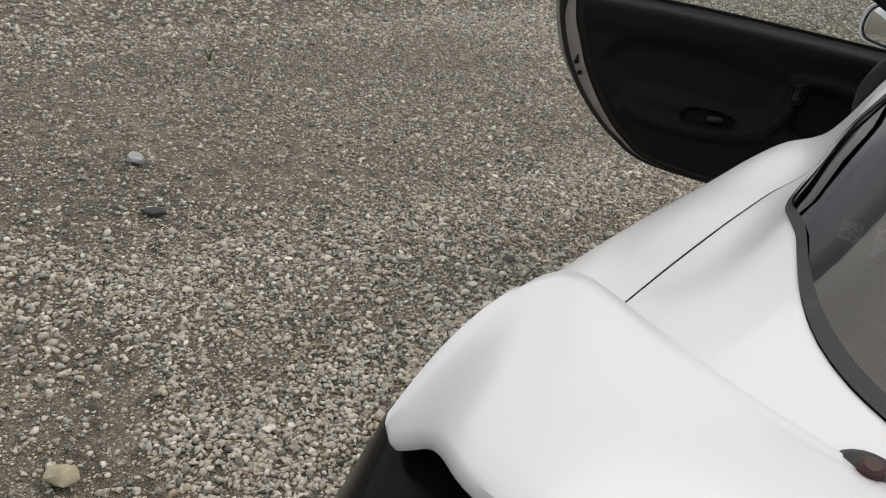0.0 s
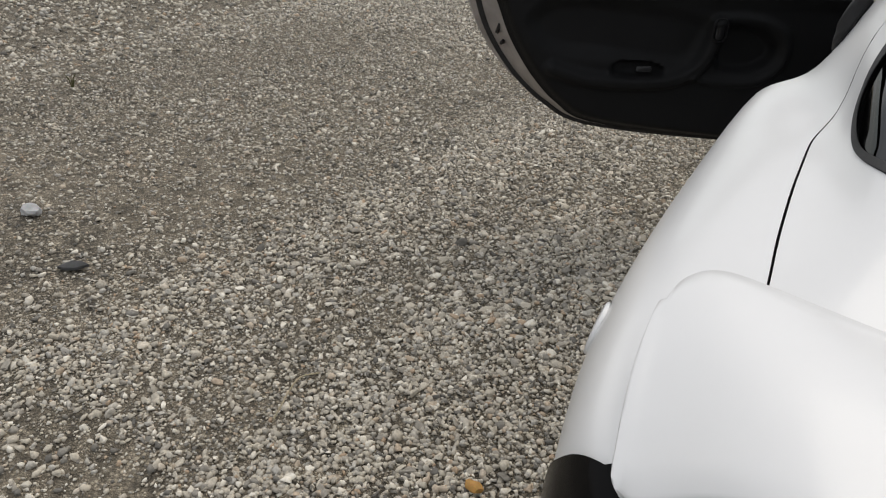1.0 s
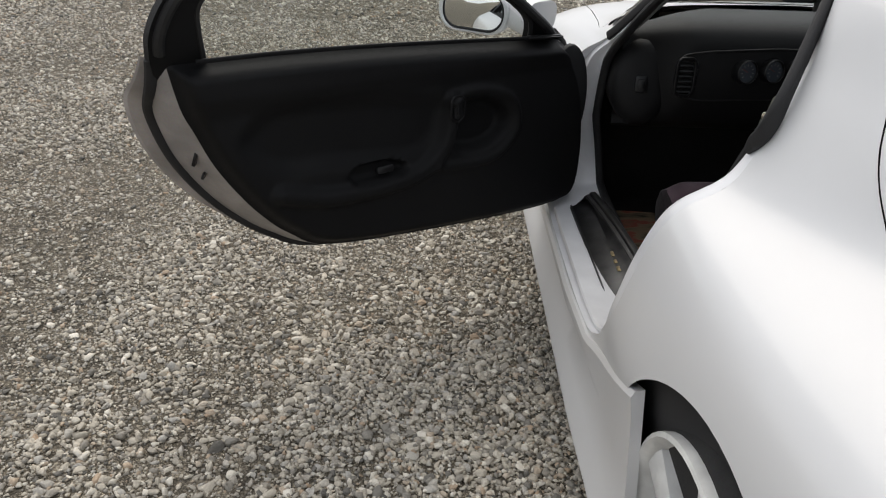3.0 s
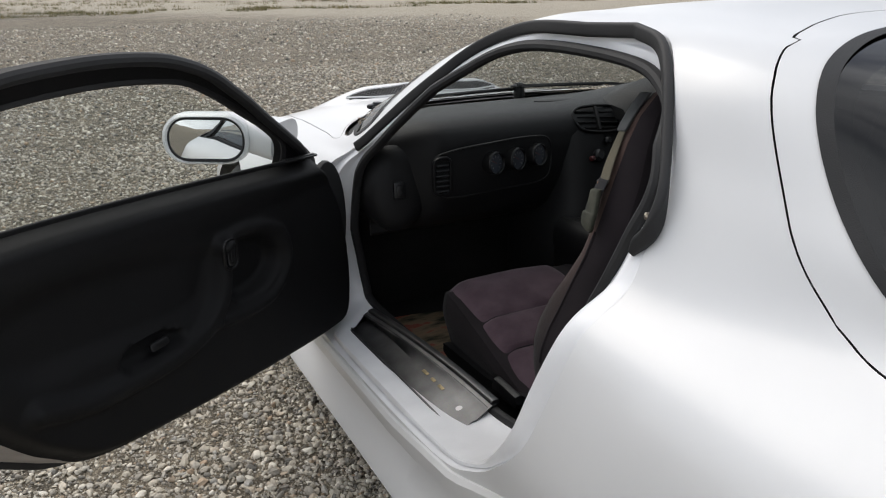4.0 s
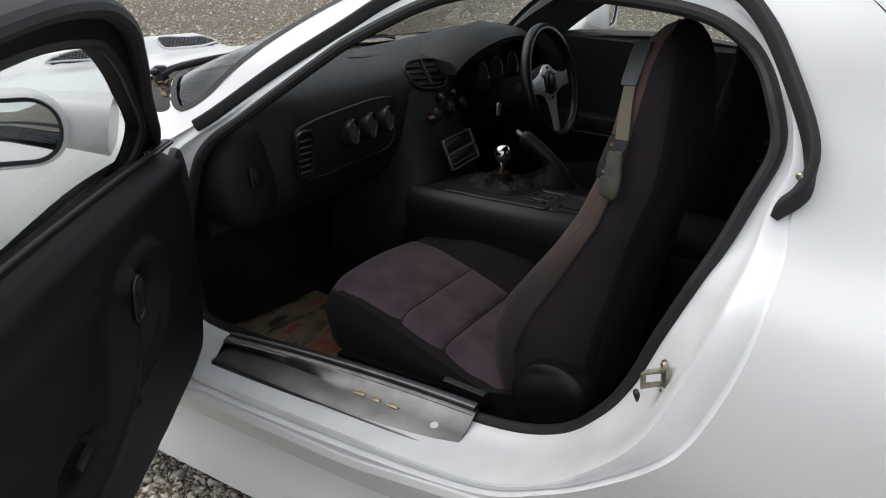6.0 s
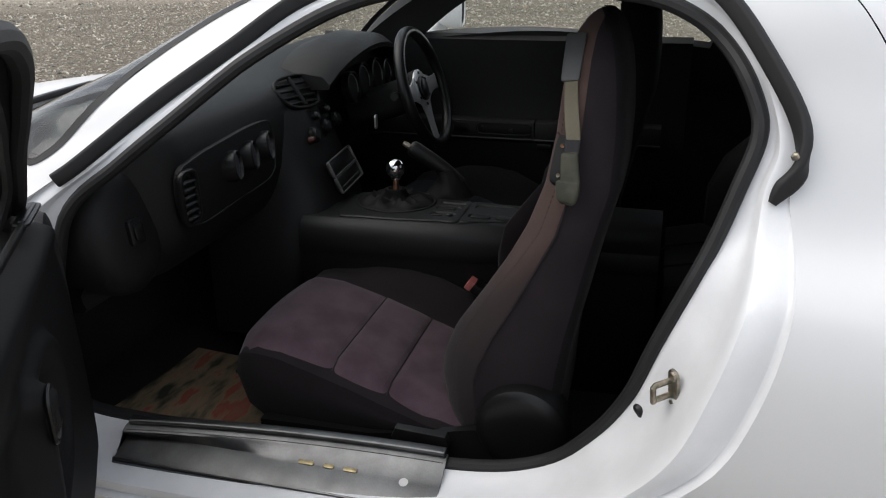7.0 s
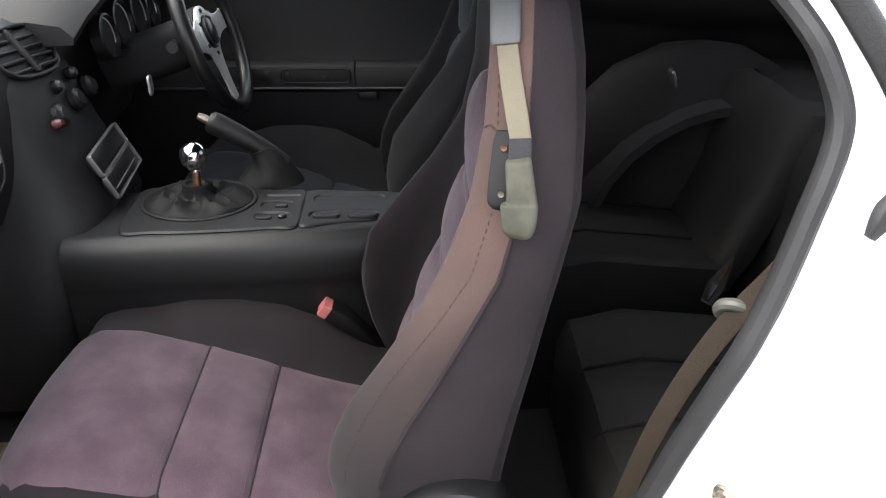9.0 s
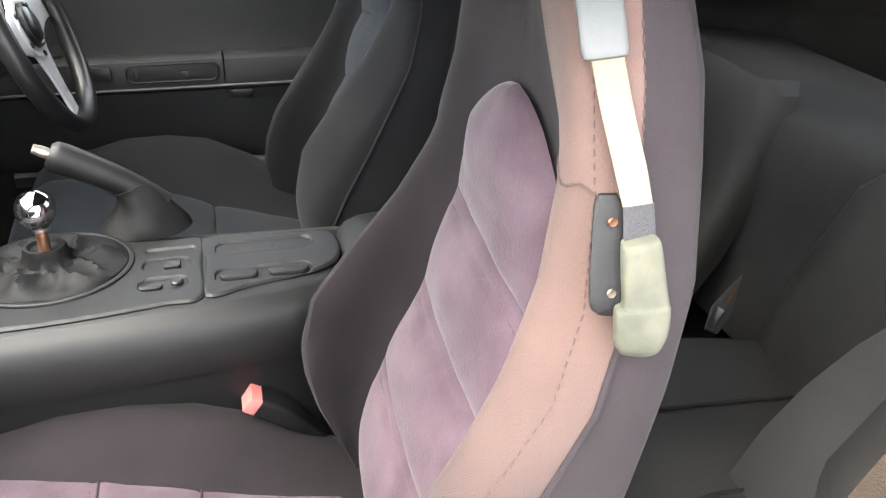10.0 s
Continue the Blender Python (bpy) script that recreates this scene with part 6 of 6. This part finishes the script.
# ---- ground ----
def gravel_material():
    """Close-packed pebbles of several sizes, with dusty patches."""
    m = bpy.data.materials.new("gravel_ground")
    m.use_nodes = True
    n, links = m.node_tree.nodes, m.node_tree.links
    p = n["Principled BSDF"]
    p.inputs["Roughness"].default_value = .95
    where = n.new("ShaderNodeTexCoord")
    wobble = n.new("ShaderNodeTexNoise")
    wobble.inputs["Scale"].default_value = 40
    bend = n.new("ShaderNodeMix")
    bend.data_type, bend.blend_type = "RGBA", "ADD"
    bend.inputs["Factor"].default_value = .012
    links.new(where.outputs["Object"], wobble.inputs["Vector"])
    links.new(where.outputs["Object"], bend.inputs["A"])
    links.new(wobble.outputs["Color"], bend.inputs["B"])
    cells = []
    for scale in (95, 230):
        v = n.new("ShaderNodeTexVoronoi")
        v.inputs["Scale"].default_value = scale
        links.new(bend.outputs["Result"], v.inputs["Vector"])
        grey = n.new("ShaderNodeSeparateColor")
        links.new(v.outputs["Color"], grey.inputs["Color"])
        ramp = n.new("ShaderNodeValToRGB")
        e = ramp.color_ramp.elements
        e[0].position, e[0].color = 0, (.17, .148, .112, 1)
        e[1].position, e[1].color = 1, (.88, .78, .60, 1)
        for at, c in ((.25, (.31, .266, .198, 1)), (.5, (.43, .368, .272, 1)), (.8, (.60, .515, .385, 1))):
            e.new(at).color = c
        links.new(grey.outputs["Red"], ramp.inputs["Fac"])
        # darkens each cell towards its edge, painting the shade between pebbles
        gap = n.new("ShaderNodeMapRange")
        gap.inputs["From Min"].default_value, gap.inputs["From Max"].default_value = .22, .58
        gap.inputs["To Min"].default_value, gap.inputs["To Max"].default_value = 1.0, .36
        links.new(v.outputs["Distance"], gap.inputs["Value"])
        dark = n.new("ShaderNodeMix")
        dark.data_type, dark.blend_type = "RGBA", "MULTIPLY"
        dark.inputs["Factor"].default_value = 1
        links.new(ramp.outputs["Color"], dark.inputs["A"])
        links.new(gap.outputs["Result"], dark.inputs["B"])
        cells.append((dark, v))
    size = n.new("ShaderNodeTexNoise")
    size.inputs["Scale"].default_value, size.inputs["Detail"].default_value = 5, 6
    links.new(where.outputs["Object"], size.inputs["Vector"])
    pick = n.new("ShaderNodeValToRGB")
    pick.color_ramp.elements[0].position, pick.color_ramp.elements[1].position = .46, .60
    links.new(size.outputs["Fac"], pick.inputs["Fac"])
    both_sizes = n.new("ShaderNodeMix")
    both_sizes.data_type = "RGBA"
    links.new(pick.outputs["Color"], both_sizes.inputs["Factor"])
    links.new(cells[1][0].outputs["Result"], both_sizes.inputs["A"])
    links.new(cells[0][0].outputs["Result"], both_sizes.inputs["B"])
    dust = n.new("ShaderNodeTexNoise")
    dust.inputs["Scale"].default_value, dust.inputs["Detail"].default_value = .9, 5
    links.new(where.outputs["Object"], dust.inputs["Vector"])
    dusty = n.new("ShaderNodeValToRGB")
    dusty.color_ramp.elements[0].position, dusty.color_ramp.elements[1].position = .42, .66
    dusty.color_ramp.elements[0].color, dusty.color_ramp.elements[1].color = (0, 0, 0, 1), (.38, .36, .33, 1)
    links.new(dust.outputs["Fac"], dusty.inputs["Fac"])
    out = n.new("ShaderNodeMix")
    out.data_type = "RGBA"
    out.inputs["B"].default_value = (.39, .33, .243, 1)
    links.new(dusty.outputs["Color"], out.inputs["Factor"])
    links.new(both_sizes.outputs["Result"], out.inputs["A"])
    # larger stones, with shade painted into the hollows between them
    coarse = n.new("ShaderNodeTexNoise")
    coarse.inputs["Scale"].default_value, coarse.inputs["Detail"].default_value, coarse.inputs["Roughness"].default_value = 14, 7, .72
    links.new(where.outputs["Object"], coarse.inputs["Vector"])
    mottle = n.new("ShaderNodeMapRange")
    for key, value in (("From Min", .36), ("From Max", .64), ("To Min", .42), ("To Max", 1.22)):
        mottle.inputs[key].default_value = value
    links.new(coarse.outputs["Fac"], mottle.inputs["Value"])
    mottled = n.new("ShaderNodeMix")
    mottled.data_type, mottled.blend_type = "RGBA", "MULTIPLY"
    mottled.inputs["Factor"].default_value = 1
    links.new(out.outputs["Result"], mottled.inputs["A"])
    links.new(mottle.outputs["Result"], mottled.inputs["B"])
    # the yard ends in a pale dirt track some way off
    split = n.new("ShaderNodeSeparateXYZ")
    links.new(where.outputs["Object"], split.inputs["Vector"])
    ragged = n.new("ShaderNodeMath")
    ragged.operation = "MULTIPLY_ADD"
    ragged.inputs[1].default_value = 5
    links.new(dust.outputs["Fac"], ragged.inputs[0])
    across = n.new("ShaderNodeMath")
    across.operation = "MULTIPLY_ADD"
    across.inputs[1].default_value = .75
    links.new(split.outputs["Y"], across.inputs[0])
    links.new(split.outputs["X"], across.inputs[2])
    links.new(across.outputs["Value"], ragged.inputs[2])
    far = n.new("ShaderNodeMapRange")
    far.inputs["From Min"].default_value, far.inputs["From Max"].default_value = 26.0, 33.0
    links.new(ragged.outputs["Value"], far.inputs["Value"])
    track = n.new("ShaderNodeMix")
    track.data_type = "RGBA"
    track.inputs["B"].default_value = (.47, .42, .335, 1)
    far.inputs["To Max"].default_value = .72
    links.new(far.outputs["Result"], track.inputs["Factor"])
    links.new(mottled.outputs["Result"], track.inputs["A"])
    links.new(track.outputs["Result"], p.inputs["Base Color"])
    bump = n.new("ShaderNodeBump")
    bump.inputs["Strength"].default_value, bump.inputs["Distance"].default_value = .9, .012
    bump.invert = True
    links.new(cells[1][1].outputs["Distance"], bump.inputs["Height"])
    links.new(bump.outputs["Normal"], p.inputs["Normal"])
    return m


def stone_material():
    m = bpy.data.materials.new("crushed_stone")
    m.use_nodes = True
    n, links = m.node_tree.nodes, m.node_tree.links
    p = n["Principled BSDF"]
    p.inputs["Roughness"].default_value = .9
    each, lone, add, ramp = n.new("ShaderNodeNewGeometry"), n.new("ShaderNodeObjectInfo"), n.new("ShaderNodeMath"), n.new("ShaderNodeValToRGB")
    add.operation = "ADD"
    links.new(each.outputs["Random Per Island"], add.inputs[0])
    links.new(lone.outputs["Random"], add.inputs[1])
    wrap = n.new("ShaderNodeMath")
    wrap.operation = "FRACT"
    links.new(add.outputs[0], wrap.inputs[0])
    links.new(wrap.outputs[0], ramp.inputs["Fac"])
    e = ramp.color_ramp.elements
    e[0].position, e[0].color = 0, (.13, .122, .108, 1)
    e[1].position, e[1].color = 1, (.78, .73, .63, 1)
    for at, c in ((.08, (.23, .215, .185, 1)), (.20, (.36, .328, .275, 1)), (.40, (.48, .435, .355, 1)), (.58, (.53, .478, .39, 1)), (.68, (.42, .40, .36, 1)), (.78, (.58, .53, .44, 1)), (.84, (.42, .31, .21, 1)), (.88, (.64, .59, .50, 1))):
        e.new(at).color = c
    grain = n.new("ShaderNodeTexNoise")
    grain.inputs["Scale"].default_value, grain.inputs["Detail"].default_value = 150, 5
    where = n.new("ShaderNodeTexCoord")
    links.new(where.outputs["Object"], grain.inputs["Vector"])
    mix = n.new("ShaderNodeMix")
    mix.data_type, mix.blend_type = "RGBA", "OVERLAY"
    mix.inputs["Factor"].default_value = .5
    links.new(ramp.outputs["Color"], mix.inputs["A"])
    links.new(grain.outputs["Fac"], mix.inputs["B"])
    links.new(mix.outputs["Result"], p.inputs["Base Color"])
    return m


def lie(x, y):
    """Height of the ground."""
    return .006 * noise.noise((x * 1.3, y * 1.3, 0)) - .012


def ground_sheet():
    near = np.concatenate([np.linspace(-400, -12, 10), np.linspace(-8, 10, 60), np.linspace(14, 400, 12)])
    far = np.concatenate([np.linspace(-400, -6, 8), np.linspace(-3, 14, 60), np.linspace(18, 60, 12), np.linspace(90, 600, 8)])
    verts = [(x, y, lie(x, y) + .004) for x in near for y in far]
    n = len(far)
    return verts, [(i * n + j, (i + 1) * n + j, (i + 1) * n + j + 1, i * n + j + 1) for i in range(len(near) - 1) for j in range(n - 1)]


stone_mat = stone_material()
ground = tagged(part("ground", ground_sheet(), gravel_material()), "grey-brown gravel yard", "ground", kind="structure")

dice = np.random.RandomState(5)


def sphere_form(level):
    bm = bmesh.new()
    bmesh.ops.create_icosphere(bm, subdivisions=level, radius=1)
    out = np.array([v.co for v in bm.verts]), np.array([[v.index for v in f.verts] for f in bm.faces])
    bm.free()
    return out


FINE, COARSE = sphere_form(2), sphere_form(1)
CHIP = (np.array([(1, 0, 0), (-1, 0, 0), (0, 1, 0), (0, -1, 0), (0, 0, 1), (0, 0, -1)], float),
        np.array([(0, 2, 4), (2, 1, 4), (1, 3, 4), (3, 0, 4), (2, 0, 5), (1, 2, 5), (3, 1, 5), (0, 3, 5)]))


def broken(form, count, cuts):
    """Stones broken flat on several sides."""
    v = np.repeat(form[0][None], count, 0) * (1 + .12 * np.clip(dice.randn(count, len(form[0]), 1), -1.6, 1.6))
    for _ in range(cuts):
        d = dice.randn(count, 3)
        d /= np.linalg.norm(d, axis=1)[:, None]
        over = np.maximum(0, np.einsum("cnk,ck->cn", v, d) - dice.uniform(.25, .65, (count, 1)))
        v = v - over[..., None] * d[:, None]
    return v


def stones(count, x0, x1, y0, y1, small, big, power, form=CHIP, patchy=0.0):
    """Many stones in one mesh; patchy thins them out over the sandy stretches."""
    c = np.stack([dice.uniform(x0, x1, count), dice.uniform(y0, y1, count)], 1) + dice.normal(0, .03 * (x1 - x0), (count, 2)) * (1, .6)
    c[:, 0] = np.where((c[:, 1] > .5) & (c[:, 1] < 4.7) & (c[:, 0] > -.75) & (c[:, 0] < .75), -.75 - np.abs(c[:, 0] + .75), c[:, 0])
    if patchy:
        bare = np.array([noise.noise((x * 1.1 + 3, y * .55, 7)) + .5 * noise.noise((x * 3.1, y * 2.3, 2)) for x, y in c])
        c = c[dice.rand(count) > patchy * np.clip(.5 + 1.6 * bare, 0, 1)]
        count = len(c)
    r = small + (big - small) * dice.rand(count) ** power
    v = broken(form, count, 1 if form is CHIP else 5 if form is COARSE else 7) if form is not CHIP else np.repeat(form[0][None], count, 0) * (1 + .3 * np.clip(dice.randn(count, 6, 1), -1.6, 1.6))
    v = v * (r[:, None] * np.stack([dice.uniform(.9, 1.45, count), dice.uniform(.75, 1.15, count), dice.uniform(.55, .95, count)], 1))[:, None]
    a, lean = dice.uniform(0, 6.283, count), dice.normal(0, .3, count)
    cl, sl = np.cos(lean)[:, None], np.sin(lean)[:, None]
    v = np.stack([v[..., 0] * cl - v[..., 2] * sl, v[..., 1], v[..., 0] * sl + v[..., 2] * cl], -1)
    ca, sa = np.cos(a)[:, None], np.sin(a)[:, None]
    x, y = v[..., 0] * ca - v[..., 1] * sa, v[..., 0] * sa + v[..., 1] * ca
    h = np.array([lie(*q) for q in c])[:, None] + .004 + (.05 + .45 * dice.rand(count, 1)) * r[:, None]
    out = np.stack([x + c[:, :1], y + c[:, 1:], v[..., 2] + h], -1).reshape(-1, 3)
    return out, (form[1][None] + len(form[0]) * np.arange(count)[:, None, None]).reshape(-1, 3)


def quick_mesh(name, v, f, mat):
    me = bpy.data.meshes.new(name)
    me.vertices.add(len(v))
    me.vertices.foreach_set("co", v.ravel().astype(np.float32))
    me.loops.add(f.size)
    me.loops.foreach_set("vertex_index", f.ravel().astype(np.int32))
    me.polygons.add(len(f))
    me.polygons.foreach_set("loop_start", np.arange(0, f.size, 3, dtype=np.int32))
    me.update()
    me.validate()
    me.materials.append(mat)
    return me


patches = [stones(5200, -2.3, -.62, .9, 4.3, .008, .0175, 1.5, FINE, .4), stones(25000, -2.3, -.62, .9, 4.3, .0045, .0105, 1.4, COARSE, .25), stones(38000, -2.5, -.62, .9, 4.4, .0022, .005, 1.2), stones(11500, -1.62, -.72, .8, 2.7, .006, .0125, 1.5, COARSE, .28),
           stones(14000, -4.9, -1.9, .2, 5.6, .006, .0165, 2.0, COARSE, .55), stones(44000, -4.9, -2.2, .2, 5.6, .0035, .008, 1.3, CHIP, .35),
           stones(4500, -2.6, -.4, -.3, .95, .005, .015, 1.8, COARSE, .3), stones(12000, -2.6, -.4, -.3, 1.0, .0022, .0055, 1.3),
           stones(22000, -5.0, -.3, 4.3, 8.0, .006, .016, 1.7), stones(7000, -1.0, 3.0, 4.9, 8.0, .007, .017, 1.7), stones(20000, -9.0, -4.5, .5, 8.5, .008, .021, 1.6),
           stones(19000, -8.0, 5.0, 8.0, 13.0, .010, .025, 1.7), stones(9000, -6.0, 12.0, 13.0, 26.0, .016, .04, 2), stones(15000, 1.5, 13.0, -2.0, 13.0, .010, .025, 2), stones(8000, 13.0, 28.0, -8.0, 18.0, .02, .045, 2)]
sv = np.concatenate([p[0] for p in patches])
sf = np.concatenate([p[1] + off for p, off in zip(patches, np.cumsum([0] + [len(p[0]) for p in patches[:-1]]))])
gravel = tagged(new("gravel", quick_mesh("gravel", sv, sf, stone_mat)), "loose crushed stone on the yard", "gravel", kind="stuff")


def pebble_mesh(seed):
    d = np.random.RandomState(seed)
    b = bmesh.new()
    bmesh.ops.create_icosphere(b, subdivisions=2, radius=1)
    for v in b.verts:
        k = 1 + .32 * noise.noise(v.co * 1.4 + Vector((seed * 7.1, 0, 0))) + .10 * noise.noise(v.co * 3.1 + Vector((0, seed * 3.3, 0)))
        v.co = Vector((v.co.x * 1.15 * k, v.co.y * .85 * k, v.co.z * .6 * k))
    me = bpy.data.meshes.new("stone")
    b.to_mesh(me)
    b.free()
    me.materials.append(stone_mat)
    return me


# grass at the far edge of the yard
def grass_tufts(count):
    v, f = [], []
    d = np.random.RandomState(8)
    for _ in range(count):
        y = d.choice([d.uniform(33, 37), d.uniform(40, 58)])
        x = d.uniform(-8, 26)
        if noise.noise((x * .35, y * .35, 3)) < .02:
            continue
        for _ in range(7):
            a, h, w = d.uniform(0, 6.28), d.uniform(.05, .16), d.uniform(.006, .014)
            bx, by = x + d.normal(0, .09), y + d.normal(0, .09)
            k = len(v)
            v += [(bx - w * math.cos(a), by - w * math.sin(a), -.01), (bx + w * math.cos(a), by + w * math.sin(a), -.01), (bx + .4 * h * math.sin(a * 3), by + .4 * h * math.cos(a * 2), h)]
            f.append((k, k + 1, k + 2))
    return np.array(v), np.array(f)


grass_mat = material("dry_grass", (.13, .135, .045), .9, stain=.35, stain_scale=1.5, grain=.3, scale=40, tint=(.20, .16, .07))
gv, gf = grass_tufts(5200)
tagged(new("grass", quick_mesh("grass", gv, gf, grass_mat)), "dry tufts of grass at the yard's edge", "grass", kind="stuff")

# single things lying on the gravel
slate_mat = material("dark_slate", (.055, .055, .055), .8, grain=.4, stain=.3, stain_scale=30, bump=.4)
pale_mat = material("pale_stone", (.52, .52, .52), .85, grain=.4, stain=.2, stain_scale=30, bump=.4)
ochre_mat = material("ochre_stone", (.46, .25, .07), .85, grain=.4, stain=.3, stain_scale=30, bump=.4)
straw_mat = material("dry_straw", (.42, .36, .24), .8, grain=.3, stain=.2, stain_scale=40)
tagged(part("slate_chip", moved(slab([(-.048, -.006), (-.012, .020), (.022, .016), (.052, -.006), (.012, -.022), (-.02, -.018)], .010, .003), pose(-2.607, 1.266, .002, 8, -6, 38)), slate_mat), "flat dark slate chip on the gravel", "stone")
tagged(part("pale_stone", moved(([tuple(v.co) for v in pebble_mesh(91).vertices], [tuple(q.vertices) for q in pebble_mesh(91).polygons]), pose(-3.044, 1.382, .012) @ Matrix.Scale(.036, 4)), pale_mat), "pale grey stone on the gravel", "stone")
tagged(part("straw", sweep(smooth_line([(-1.640, 1.350, .014), (-1.66, 1.30, .020), (-1.645, 1.245, .018), (-1.622, 1.195, .016), (-1.605, 1.155, .013)], 4), disc(.0025, 5), up=(0, 0, 1)), straw_mat), "bent dry straw on the gravel", "straw")
tagged(part("yellow_stone", moved(([tuple(v.co) for v in pebble_mesh(17).vertices], [tuple(q.vertices) for q in pebble_mesh(17).polygons]), pose(-1.113, 1.275, .010) @ Matrix.Scale(.019, 4)), ochre_mat), "ochre stone on the gravel", "stone")

sprig = []
for k in range(9):
    a, h = 2.4 * k, .045 + .012 * (k % 4)
    sprig.append(sweep([(-4.182 + .004 * math.cos(a), 2.249 + .004 * math.sin(a), 0), (-4.182 + .012 * math.cos(a), 2.249 + .012 * math.sin(a), h * .6), (-4.182 + .03 * math.cos(a), 2.249 + .03 * math.sin(a), h)], disc(.003, 4), up=(1, 0, .1), grow=[1, .8, .2]))
tagged(part("grass_sprig", join(*sprig), grass_mat), "small green sprig growing in the gravel", "grass")
tagged(part("sandy_stone", moved(([tuple(v.co) for v in pebble_mesh(33).vertices], [tuple(q.vertices) for q in pebble_mesh(33).polygons]), pose(-1.54, .615, .014, 0, 0, 30) @ Matrix.Scale(.034, 4)), material("sandy_stone", (.50, .44, .30), .9, grain=.4, stain=.25, stain_scale=30, bump=.5)), "large sandy yellow stone on the gravel", "stone")

# the nearest stones, one by one
variants = [pebble_mesh(k) for k in range(10)]
for k in range(300):
    x, y = dice.uniform(-1.75, -.92), dice.uniform(1.75, 3.1)
    r = dice.uniform(.008, .016)
    ob = new("stone", variants[k % 10])
    ob.matrix_world = Matrix.LocRotScale((x, y, lie(x, y) + .004 + .3 * r), Euler((dice.uniform(-.4, .4), dice.uniform(-.4, .4), dice.uniform(0, 6.28))), (r, r, r))
    ob.parent = ground
